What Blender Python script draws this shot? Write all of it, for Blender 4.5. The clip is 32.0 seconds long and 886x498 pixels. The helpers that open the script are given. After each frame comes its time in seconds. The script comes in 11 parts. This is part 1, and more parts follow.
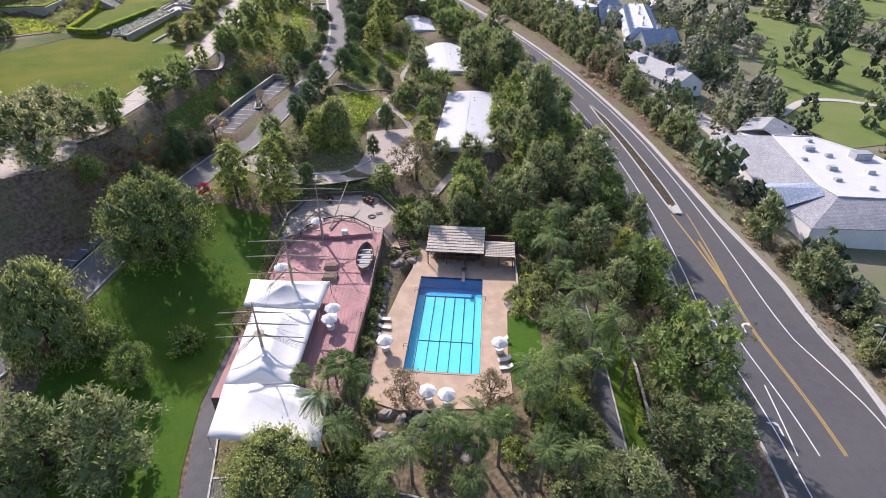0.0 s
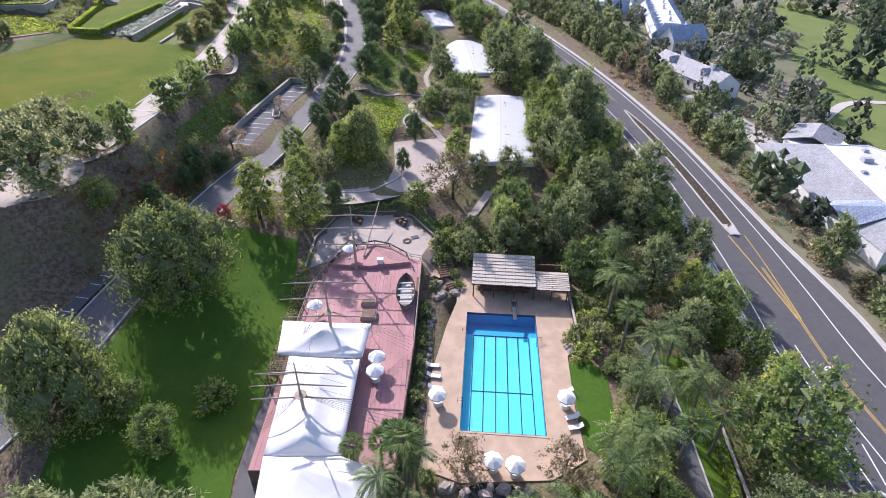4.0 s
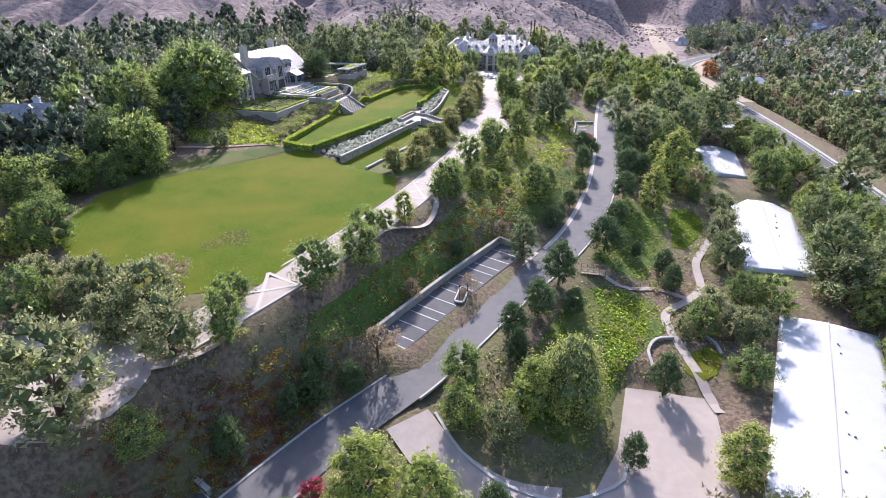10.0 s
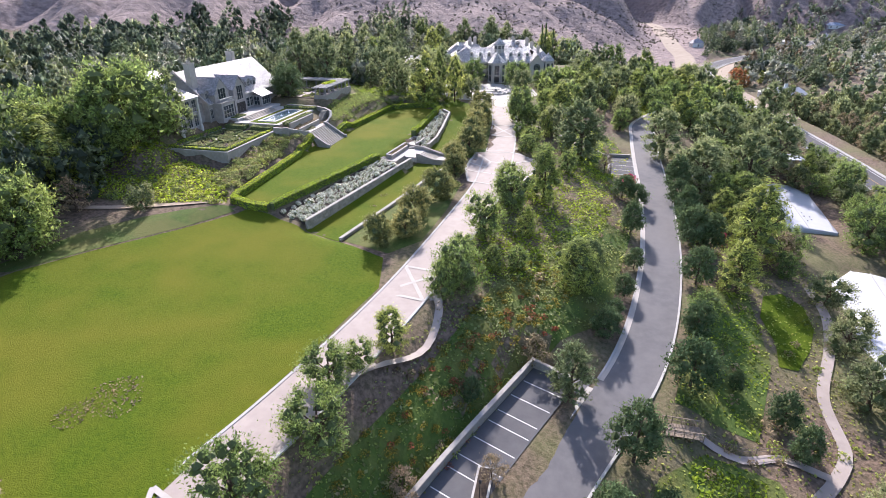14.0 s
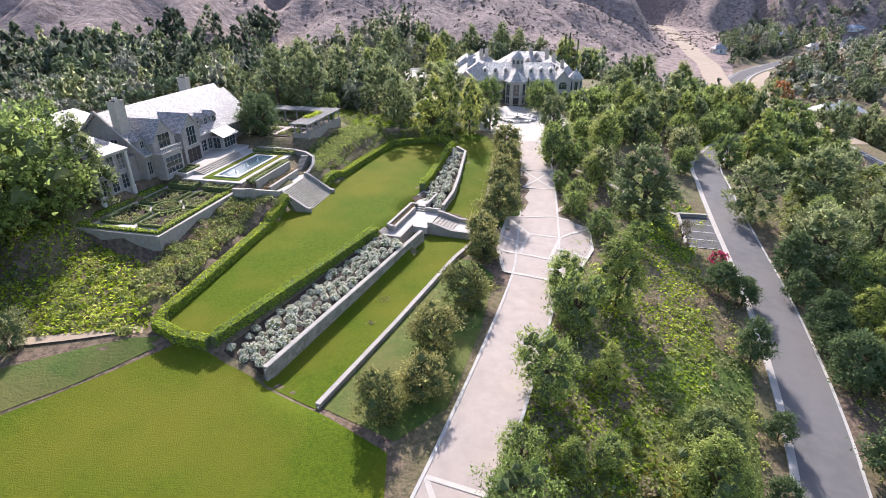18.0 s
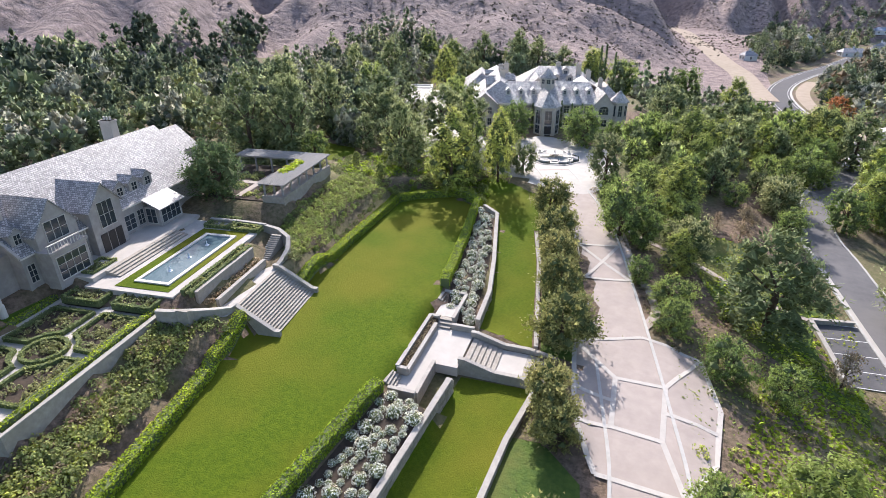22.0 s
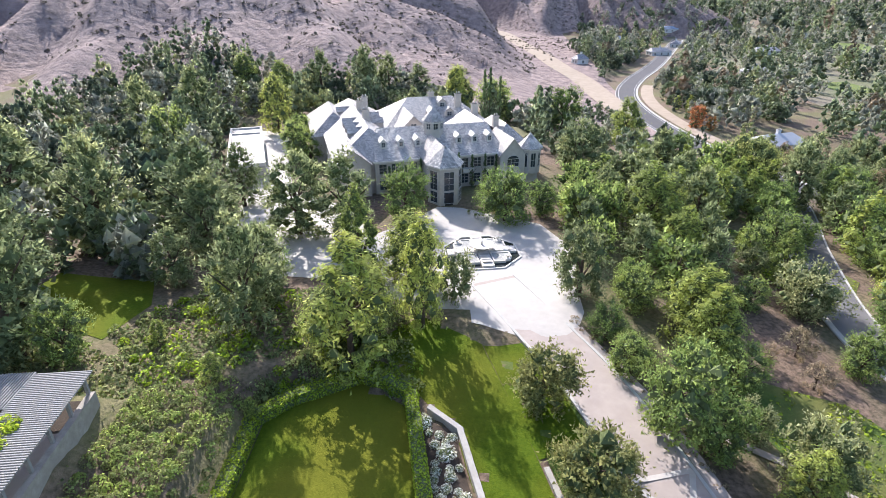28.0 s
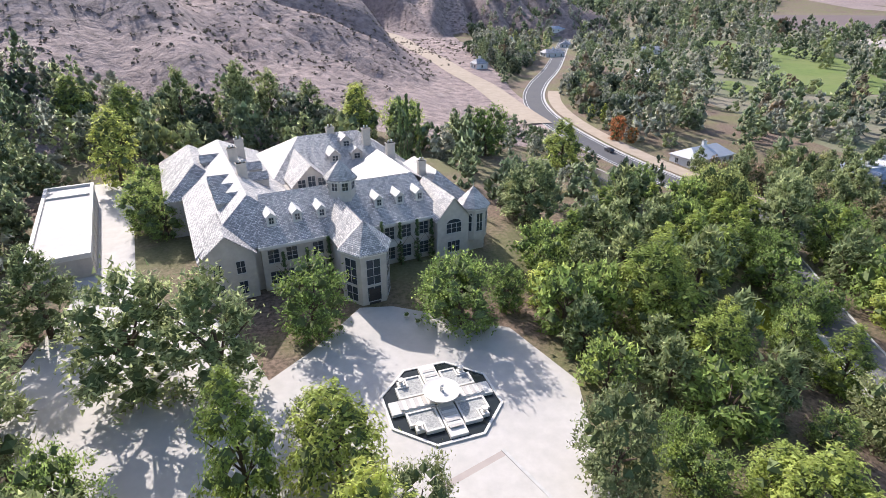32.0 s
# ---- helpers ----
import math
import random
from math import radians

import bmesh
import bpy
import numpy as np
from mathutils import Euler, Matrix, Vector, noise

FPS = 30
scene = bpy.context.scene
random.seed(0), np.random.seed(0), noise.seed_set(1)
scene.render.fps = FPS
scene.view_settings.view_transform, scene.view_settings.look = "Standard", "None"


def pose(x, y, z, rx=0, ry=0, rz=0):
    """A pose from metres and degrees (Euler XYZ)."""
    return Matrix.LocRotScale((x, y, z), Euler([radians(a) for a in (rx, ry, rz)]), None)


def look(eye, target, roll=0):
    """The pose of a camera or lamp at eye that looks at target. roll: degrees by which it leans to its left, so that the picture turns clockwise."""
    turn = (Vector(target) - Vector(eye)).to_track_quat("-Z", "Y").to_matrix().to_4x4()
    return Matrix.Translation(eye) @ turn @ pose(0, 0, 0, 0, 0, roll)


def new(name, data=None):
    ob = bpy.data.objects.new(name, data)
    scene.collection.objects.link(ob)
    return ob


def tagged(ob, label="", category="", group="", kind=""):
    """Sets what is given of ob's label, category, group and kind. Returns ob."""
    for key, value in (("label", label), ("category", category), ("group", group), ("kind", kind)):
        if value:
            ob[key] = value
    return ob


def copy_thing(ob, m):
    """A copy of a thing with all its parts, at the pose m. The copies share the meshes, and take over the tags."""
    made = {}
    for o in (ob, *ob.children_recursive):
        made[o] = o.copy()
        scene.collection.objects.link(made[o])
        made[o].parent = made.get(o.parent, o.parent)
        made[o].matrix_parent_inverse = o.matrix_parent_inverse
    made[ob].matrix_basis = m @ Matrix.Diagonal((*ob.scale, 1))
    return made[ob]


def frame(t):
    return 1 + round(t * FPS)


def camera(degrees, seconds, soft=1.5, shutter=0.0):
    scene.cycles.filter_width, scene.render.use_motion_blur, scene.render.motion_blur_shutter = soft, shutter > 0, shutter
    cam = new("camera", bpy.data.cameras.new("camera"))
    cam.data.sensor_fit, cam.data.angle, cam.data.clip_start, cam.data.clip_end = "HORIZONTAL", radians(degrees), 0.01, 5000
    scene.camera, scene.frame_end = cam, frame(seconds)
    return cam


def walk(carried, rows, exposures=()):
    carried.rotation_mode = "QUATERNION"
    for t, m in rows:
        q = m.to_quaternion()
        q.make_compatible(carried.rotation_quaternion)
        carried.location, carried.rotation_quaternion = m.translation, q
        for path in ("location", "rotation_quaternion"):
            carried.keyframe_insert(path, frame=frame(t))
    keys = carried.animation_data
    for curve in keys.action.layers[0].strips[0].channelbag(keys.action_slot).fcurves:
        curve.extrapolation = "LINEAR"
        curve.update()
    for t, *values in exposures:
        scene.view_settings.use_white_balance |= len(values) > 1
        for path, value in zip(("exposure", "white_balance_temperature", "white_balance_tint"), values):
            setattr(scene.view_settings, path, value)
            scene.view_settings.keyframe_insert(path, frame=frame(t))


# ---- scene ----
cam = camera(78.4, 32.0, soft=0.75)
METRES, EYE, TILT, LEAN, TURN = 280.0, 57.5, -33.0, 0.0, 0.0
ROWS = [
    (0.0, 0.0, 0.0, 0.0, -0.0, 0.0, -0.0),
    (0.5, -0.0074, 0.0006, 0.0008, 0.03, -0.06, 0.01),
    (1.0, -0.0138, 0.002, 0.0026, -0.01, -0.16, 0.02),
    (1.5, -0.0184, 0.0045, 0.0052, -0.04, -0.27, 0.0),
    (2.0, -0.0218, 0.008, 0.0081, -0.05, -0.4, -0.01),
    (2.5, -0.0245, 0.0127, 0.0117, -0.07, -0.57, -0.03),
    (4.5, -0.03, 0.0422, 0.0322, -0.17, -1.19, 0.04),
    (5.0, -0.0312, 0.0525, 0.0402, -0.22, -0.46, 0.07),
    (5.5, -0.0326, 0.0636, 0.0485, -0.33, 2.92, 0.09),
    (6.0, -0.034, 0.0752, 0.0571, -0.42, 6.67, 0.17),
    (6.5, -0.035, 0.0877, 0.0646, -0.44, 7.96, 0.24),
    (7.0, -0.0372, 0.1015, 0.0734, -0.02, 7.83, -0.05),
    (7.5, -0.0389, 0.1175, 0.0828, 4.48, 7.65, -2.92),
    (8.0, -0.0409, 0.134, 0.0927, 9.95, 7.2, -6.31),
    (8.5, -0.0437, 0.1499, 0.1027, 14.76, 6.53, -9.28),
    (9.0, -0.0472, 0.1659, 0.1122, 18.86, 5.81, -11.73),
    (9.5, -0.0521, 0.1813, 0.1215, 21.98, 5.14, -13.55),
    (10.0, -0.0569, 0.1951, 0.1313, 22.16, 5.01, -13.64),
    (10.5, -0.0633, 0.2084, 0.1405, 22.12, 4.95, -13.6),
    (11.0, -0.0708, 0.2212, 0.1499, 22.03, 4.89, -13.61),
    (11.5, -0.0788, 0.2344, 0.1588, 21.98, 4.86, -13.59),
    (12.0, -0.087, 0.2471, 0.1682, 21.94, 4.8, -13.55),
    (12.5, -0.0959, 0.2599, 0.177, 21.86, 4.77, -13.53),
    (13.0, -0.1048, 0.2728, 0.1855, 21.8, 4.77, -13.53),
    (13.5, -0.114, 0.2856, 0.1944, 21.77, 4.76, -13.49),
    (14.0, -0.1232, 0.2985, 0.203, 21.73, 4.8, -13.45),
    (14.5, -0.1325, 0.3112, 0.2116, 21.71, 4.8, -13.42),
    (16.5, -0.1707, 0.3601, 0.2469, 21.44, 4.77, -13.26),
    (17.0, -0.18, 0.3723, 0.2559, 21.4, 4.78, -13.22),
    (17.5, -0.1889, 0.3843, 0.2649, 21.39, 4.79, -13.19),
    (18.0, -0.1981, 0.3963, 0.2736, 21.36, 4.81, -13.18),
    (18.5, -0.2072, 0.4086, 0.282, 21.32, 4.85, -13.18),
    (19.0, -0.2161, 0.4206, 0.2906, 21.34, 4.81, -13.13),
    (19.5, -0.2252, 0.4324, 0.2992, 21.3, 4.82, -13.1),
    (20.0, -0.2344, 0.444, 0.3079, 21.27, 4.78, -13.11),
    (20.5, -0.2433, 0.4563, 0.316, 21.28, 4.79, -13.14),
    (21.0, -0.2527, 0.4683, 0.3242, 21.22, 4.77, -13.16),
    (21.5, -0.2617, 0.4802, 0.3325, 21.24, 4.79, -13.12),
    (22.0, -0.2708, 0.4922, 0.3407, 21.22, 4.78, -13.1),
    (22.5, -0.2798, 0.5043, 0.3489, 21.22, 4.78, -13.1),
    (23.0, -0.2888, 0.5161, 0.3574, 21.2, 4.77, -13.11),
    (23.5, -0.2979, 0.5278, 0.3659, 21.17, 4.75, -13.12),
    (24.0, -0.3067, 0.5394, 0.3747, 21.17, 4.73, -13.11),
    (24.5, -0.3155, 0.5512, 0.3831, 21.17, 4.75, -13.07),
    (26.5, -0.3479, 0.5976, 0.4139, 13.56, 6.23, -8.73),
    (27.0, -0.355, 0.6091, 0.4218, 11.0, 6.59, -7.12),
    (27.5, -0.3618, 0.6203, 0.4302, 8.16, 6.89, -5.33),
    (28.0, -0.368, 0.6316, 0.4386, 5.02, 7.09, -3.35),
    (28.5, -0.3735, 0.6433, 0.4472, 1.63, 7.19, -1.22),
    (29.0, -0.3782, 0.6546, 0.455, -1.34, 7.17, 0.63),
    (29.5, -0.3826, 0.6671, 0.4636, -3.38, 7.09, 1.86),
    (30.0, -0.3858, 0.6804, 0.4728, -4.19, 7.04, 2.33),
    (30.5, -0.3882, 0.6935, 0.4819, -4.99, 7.0, 2.8),
    (31.0, -0.3897, 0.7071, 0.491, -4.92, 7.01, 2.76),
    (31.5, -0.3906, 0.7208, 0.5, -4.87, 6.99, 2.7),
    (32.0, -0.391, 0.7348, 0.5091, -4.8, 7.0, 2.69),
]
walk(cam, [(t, pose(0, 0, EYE, TILT, LEAN, TURN) @ pose(METRES * x, METRES * y, METRES * z, 90 + pitch, roll, yaw)) for t, x, y, z, yaw, pitch, roll in ROWS],
     [(0, 0.54, 6150, 22), (5, 0.72, 5800, 22), (10, 0.89, 5850, 22), (20, 0.84, 6150, 18), (24, 0.80, 6100, 16), (27, 1.02, 5950, 16), (29.5, 1.01, 5950, 16), (32, 0.81, 6050, 16)])

# ---- light: low sun ahead of the flight, clear sky ----
SUN_AZ, SUN_EL = 28.5, 33.0      # degrees to the left of north (+y), degrees above the horizon
world = bpy.data.worlds.new("sky")
scene.world = world
world.use_nodes = True
_n = world.node_tree.nodes
_sky = _n.new("ShaderNodeTexSky")
_sky.sky_type, _sky.sun_disc = "NISHITA", False
_sky.sun_elevation, _sky.sun_rotation = radians(SUN_EL), radians(-SUN_AZ)
_sky.air_density, _sky.dust_density = 1.0, 2.0
world.node_tree.links.new(_sky.outputs[0], _n["Background"].inputs[0])
_n["Background"].inputs[1].default_value = 0.138
sun = new("sun", bpy.data.lights.new("sun", "SUN"))
sun.data.energy, sun.data.angle, sun.data.color = 4.3, radians(0.6), (1.0, 0.93, 0.83)
sun.matrix_world = look((0, 0, 300), (300 * math.sin(radians(SUN_AZ)) * math.cos(radians(SUN_EL)), -300 * math.cos(radians(SUN_AZ)) * math.cos(radians(SUN_EL)), 300 - 300 * math.sin(radians(SUN_EL))))

# ---- materials ----
def material(name, c1, c2=None, scale=1.0, rough=0.85, bump=0.0, bump_scale=None, c3=None, scale3=0.12, mix3=0.5,
             metal=0.0, spec=0.3, vary=0.0, local=False, leaf=0.0, detail=5.0, stretch=(1, 1, 1), hard=0.2):
    """Noise between two colours at one scale, a third colour in larger patches, relief, and a spread from piece to piece."""
    m = bpy.data.materials.new(name)
    m.use_nodes = True
    nt, nodes, link = m.node_tree, m.node_tree.nodes, m.node_tree.links.new
    bsdf = nodes["Principled BSDF"]
    if local:
        co = nodes.new("ShaderNodeTexCoord").outputs["Object"]
    else:
        co = nodes.new("ShaderNodeNewGeometry").outputs["Position"]
    mp = nodes.new("ShaderNodeMapping")
    mp.inputs["Scale"].default_value = stretch
    link(co, mp.inputs["Vector"])
    co = mp.outputs["Vector"]

    def noise_at(s, d=detail):
        t = nodes.new("ShaderNodeTexNoise")
        t.inputs["Scale"].default_value, t.inputs["Detail"].default_value = s, d
        t.inputs["Roughness"].default_value = 0.62
        link(co, t.inputs["Vector"])
        return t.outputs["Fac"]

    def sharpen(fac, lo, hi):
        r = nodes.new("ShaderNodeMapRange")
        r.inputs["From Min"].default_value, r.inputs["From Max"].default_value = lo, hi
        link(fac, r.inputs["Value"])
        return r.outputs["Result"]

    def mixed(fac, a, b):
        x = nodes.new("ShaderNodeMix")
        x.data_type = "RGBA"
        for k, v in ((0, fac), (6, a), (7, b)):
            if isinstance(v, (tuple, float)):
                x.inputs[k].default_value = (*v, 1) if isinstance(v, tuple) else v
            else:
                link(v, x.inputs[k])
        return x.outputs[2]

    col = mixed(sharpen(noise_at(scale), 0.5 - hard, 0.5 + hard), c1, c2 or tuple(v * 0.75 for v in c1))
    if c3:
        f = sharpen(noise_at(scale3, 3.0), 0.42, 0.62)
        k = nodes.new("ShaderNodeMath")
        k.operation, k.inputs[1].default_value = "MULTIPLY", mix3
        link(f, k.inputs[0])
        col = mixed(k.outputs[0], col, c3)
    if vary:
        info = nodes.new("ShaderNodeObjectInfo")
        hsv = nodes.new("ShaderNodeHueSaturation")
        v = nodes.new("ShaderNodeMapRange")
        v.inputs["To Min"].default_value, v.inputs["To Max"].default_value = 1 - vary, 1 + vary
        link(info.outputs["Random"], v.inputs["Value"])
        link(v.outputs["Result"], hsv.inputs["Value"])
        h = nodes.new("ShaderNodeMapRange")
        h.inputs["To Min"].default_value, h.inputs["To Max"].default_value = 0.5 + 0.06 * vary, 0.5 - 0.06 * vary
        link(info.outputs["Random"], h.inputs["Value"])
        link(h.outputs["Result"], hsv.inputs["Hue"])
        link(col, hsv.inputs["Color"])
        col = hsv.outputs["Color"]
    if leaf:
        geo, hs, mr = nodes.new("ShaderNodeNewGeometry"), nodes.new("ShaderNodeHueSaturation"), nodes.new("ShaderNodeMapRange")
        mr.inputs["To Min"].default_value, mr.inputs["To Max"].default_value = 0.5, 1.5
        link(geo.outputs["Random Per Island"], mr.inputs["Value"])
        link(mr.outputs["Result"], hs.inputs["Value"])
        link(col, hs.inputs["Color"])
        col = hs.outputs["Color"]
    link(col, bsdf.inputs["Base Color"])
    bsdf.inputs["Roughness"].default_value, bsdf.inputs["Metallic"].default_value = rough, metal
    bsdf.inputs["Specular IOR Level"].default_value = spec
    if bump:
        b = nodes.new("ShaderNodeBump")
        b.inputs["Strength"].default_value, b.inputs["Distance"].default_value = 1.0, bump
        link(noise_at(bump_scale or scale * 2), b.inputs["Height"])
        link(b.outputs["Normal"], bsdf.inputs["Normal"])
    if leaf:
        t = nodes.new("ShaderNodeBsdfTranslucent")
        hsv2 = nodes.new("ShaderNodeHueSaturation")
        hsv2.inputs["Hue"].default_value, hsv2.inputs["Saturation"].default_value, hsv2.inputs["Value"].default_value = 0.485, 1.0, 1.6
        link(col, hsv2.inputs["Color"])
        link(hsv2.outputs["Color"], t.inputs["Color"])
        x = nodes.new("ShaderNodeMixShader")
        x.inputs[0].default_value = leaf
        link(bsdf.outputs[0], x.inputs[1])
        link(t.outputs[0], x.inputs[2])
        link(x.outputs[0], nodes["Material Output"].inputs[0])
    return m


EARTH = material("earth", (0.235, 0.165, 0.12), (0.10, 0.075, 0.05), 1.6, 0.95, 0.18, 2.4, (0.15, 0.165, 0.055), 0.055, 0.6, detail=7, hard=0.12)
LAWN = material("lawn", (0.112, 0.158, 0.010), (0.060, 0.104, 0.007), 2.6, 0.95, 0.12, 7, (0.165, 0.16, 0.018), 0.045, 0.75, spec=0.08, detail=7)
LAWN_GREEN = material("shaded_lawn", (0.068, 0.135, 0.018), (0.05, 0.105, 0.015), 1.4, 0.95, 0.06, 9, (0.10, 0.15, 0.02), 0.06, 0.6, spec=0.08, detail=7)
ROUGH_GRASS = material("rough_grass", (0.10, 0.15, 0.025), (0.055, 0.10, 0.018), 1.6, 0.95, 0.12, 3, (0.16, 0.15, 0.045), 0.12, 0.7)
ASPHALT = material("asphalt", (0.105, 0.102, 0.106), (0.082, 0.080, 0.085), 0.8, 0.85, 0.006, 30, (0.11, 0.105, 0.10), 0.09, 0.5, stretch=(1, 1, 1))
DRIVE = material("drive_asphalt", (0.16, 0.155, 0.155), (0.125, 0.122, 0.125), 0.7, 0.85, 0.006, 30, (0.20, 0.19, 0.185), 0.07, 0.5)
CONCRETE = material("concrete", (0.44, 0.375, 0.33), (0.36, 0.305, 0.27), 0.6, 0.8, 0.006, 12, (0.35, 0.295, 0.255), 0.10, 0.4)
PALE_CONCRETE = material("pale_concrete", (0.52, 0.485, 0.44), (0.44, 0.41, 0.37), 0.7, 0.8, 0.006, 12, (0.42, 0.39, 0.35), 0.15, 0.4)
STONE = material("pale_stone", (0.44, 0.40, 0.345), (0.30, 0.275, 0.235), 1.8, 0.85, 0.02, 5, (0.30, 0.27, 0.22), 0.4, 0.5)
KERB = material("kerb_concrete", (0.52, 0.50, 0.47), (0.42, 0.41, 0.38), 1.5, 0.85, 0.004, 10)
WHITE_PAINT = material("white_road_paint", (0.75, 0.75, 0.73), (0.60, 0.60, 0.58), 3.0, 0.7)
YELLOW_PAINT = material("yellow_road_paint", (0.62, 0.40, 0.08), (0.50, 0.33, 0.10), 3.0, 0.7)
WHITE_COVER = material("white_cover_sheet", (0.54, 0.55, 0.58), (0.49, 0.50, 0.53), 0.5, 0.55, 0.02, 1.2, (0.52, 0.53, 0.56), 0.15, 0.5)
CANVAS = material("tent_canvas", (0.74, 0.735, 0.72), (0.68, 0.675, 0.66), 0.8, 0.75, 0.015, 1.5, (0.66, 0.64, 0.60), 0.25, 0.4)
STUCCO = material("cream_stone_wall", (0.55, 0.50, 0.43), (0.47, 0.42, 0.36), 1.2, 0.85, 0.01, 6, (0.40, 0.36, 0.31), 0.3, 0.4)
TRIM = material("pale_trim", (0.66, 0.62, 0.56), (0.58, 0.55, 0.50), 2.0, 0.7, 0.004, 10)
BARK = material("bark", (0.12, 0.085, 0.06), (0.07, 0.05, 0.038), 5, 0.95, 0.03, 9, local=True)
HILL = material("dry_hillside", (0.47, 0.36, 0.32), (0.13, 0.10, 0.09), 0.22, 0.95, 2.2, 0.22, (0.24, 0.185, 0.175), 0.016, 0.6, detail=10)


def leaves(name, c, vary=0.22, t=0.55):
    return material(name, c, tuple(v * 0.7 for v in c), 0.5, 0.7, 0, None, tuple(v * k for v, k in zip(c, (1.35, 1.2, 1.0))), 0.35, 0.5, spec=0.12, vary=vary, local=True, leaf=t)


LEAF_OAK = leaves("leaf_oak", (0.213, 0.299, 0.092), t=0.5)
LEAF_PINE = leaves("leaf_pine", (0.224, 0.276, 0.138), t=0.48)
LEAF_CAROB = leaves("leaf_carob", (0.095, 0.151, 0.067), t=0.40)
LEAF_BRIGHT = leaves("leaf_bright", (0.305, 0.374, 0.109), t=0.52)
LEAF_MAGNOLIA = leaves("leaf_magnolia", (0.277, 0.289, 0.112), t=0.45)
LEAF_BLOOM = leaves("red_blossom", (0.42, 0.035, 0.09), t=0.4)
LEAF_PEPPER = leaves("leaf_pepper", (0.259, 0.316, 0.115), t=0.5)
LEAF_OLIVE = leaves("leaf_olive", (0.241, 0.276, 0.138), t=0.48)
LEAF_DRY = leaves("leaf_dry", (0.275, 0.237, 0.154), t=0.50)
LEAF_PALM = leaves("leaf_palm", (0.17, 0.24, 0.10), t=0.5)
LEAF_HEDGE = leaves("leaf_hedge", (0.27, 0.38, 0.045), t=0.58)
LEAF_SHRUB = leaves("leaf_shrub", (0.218, 0.270, 0.109), t=0.50)
FLOWER_WHITE = leaves("white_blossom", (0.70, 0.72, 0.66), vary=0.08, t=0.35)
# darker green filling of crowns and hedges, painting in shade between the leaves
SHADE_CORE = material("inner_shade", (0.145, 0.178, 0.072), (0.10, 0.125, 0.052), 2, 1.0, local=True)
LEAF_ORANGE = leaves("leaf_orange", (0.36, 0.19, 0.08), t=0.5)

# ---- tools ----
def mesh_of(name, verts, faces, mats=(), smooth=False):
    me = bpy.data.meshes.new(name)
    me.from_pydata(verts, [], faces)
    for m in mats:
        me.materials.append(m)
    if smooth:
        me.polygons.foreach_set("use_smooth", [True] * len(me.polygons))
    me.update()
    return me


def part(name, bm, mat, parent=None, label=""):
    """A bmesh as one mesh object under a thing or part."""
    me = bpy.data.meshes.new(name)
    bm.normal_update()
    bm.to_mesh(me)
    bm.free()
    for m in mat if isinstance(mat, (list, tuple)) else (mat,):
        me.materials.append(m)
    ob = new(name, me)
    ob.parent = parent
    if label:
        tagged(ob, label)
    return ob


def shared(name, me, parent, m, label=""):
    ob = new(name, me)
    ob.parent, ob.matrix_basis = parent, m
    if label:
        tagged(ob, label)
    return ob


def thing(name, m, label, category, group=""):
    e = new(name)
    e.empty_display_size, e.matrix_basis = 0.5, m
    return tagged(e, label, category, group)


def box(bm, x0, x1, y0, y1, z0, z1, mat=0):
    v = [bm.verts.new((x, y, z)) for z in (z0, z1) for x, y in ((x0, y0), (x1, y0), (x1, y1), (x0, y1))]
    for f in ((3, 2, 1, 0), (4, 5, 6, 7), (0, 1, 5, 4), (1, 2, 6, 5), (2, 3, 7, 6), (3, 0, 4, 7)):
        bm.faces.new([v[i] for i in f]).material_index = mat
    return v


def boxes(*dims):
    bm = bmesh.new()
    for d in dims:
        box(bm, *d)
    return bm


def prism(bm, outline, z0, z1, mat=0):
    """Upright prism over an outline; z0 and z1 are numbers or functions of x, y."""
    f0 = z0 if callable(z0) else (lambda x, y: z0)
    f1 = z1 if callable(z1) else (lambda x, y: z1)
    lo = [bm.verts.new((x, y, f0(x, y))) for x, y in outline]
    hi = [bm.verts.new((x, y, f1(x, y))) for x, y in outline]
    n = len(outline)
    bm.faces.new(hi).material_index = mat
    bm.faces.new(lo[::-1]).material_index = mat
    for i in range(n):
        bm.faces.new((lo[i], lo[(i + 1) % n], hi[(i + 1) % n], hi[i])).material_index = mat


def cyl(bm, p, q, r0, r1=None, n=8, mat=0):
    """Tapered round bar from p to q."""
    p, q = Vector(p), Vector(q)
    r1 = r0 if r1 is None else r1
    turn = (q - p).to_track_quat("Z", "Y")
    rings = []
    for c, r in ((p, r0), (q, r1)):
        rings.append([bm.verts.new(c + turn @ Vector((r * math.cos(2 * math.pi * i / n), r * math.sin(2 * math.pi * i / n), 0))) for i in range(n)])
    for i in range(n):
        bm.faces.new((rings[0][i], rings[0][(i + 1) % n], rings[1][(i + 1) % n], rings[1][i])).material_index = mat
    bm.faces.new(rings[0][::-1]).material_index = mat
    bm.faces.new(rings[1]).material_index = mat


def lathe(bm, profile, n=16, c=(0, 0, 0), mat=0):
    rings = []
    for r, z in profile:
        rings.append([bm.verts.new((c[0] + r * math.cos(2 * math.pi * i / n), c[1] + r * math.sin(2 * math.pi * i / n), c[2] + z)) for i in range(n)])
    for a, b in zip(rings, rings[1:]):
        for i in range(n):
            bm.faces.new((a[i], a[(i + 1) % n], b[(i + 1) % n], b[i])).material_index = mat
    bm.faces.new(rings[0][::-1]).material_index = mat
    bm.faces.new(rings[-1]).material_index = mat


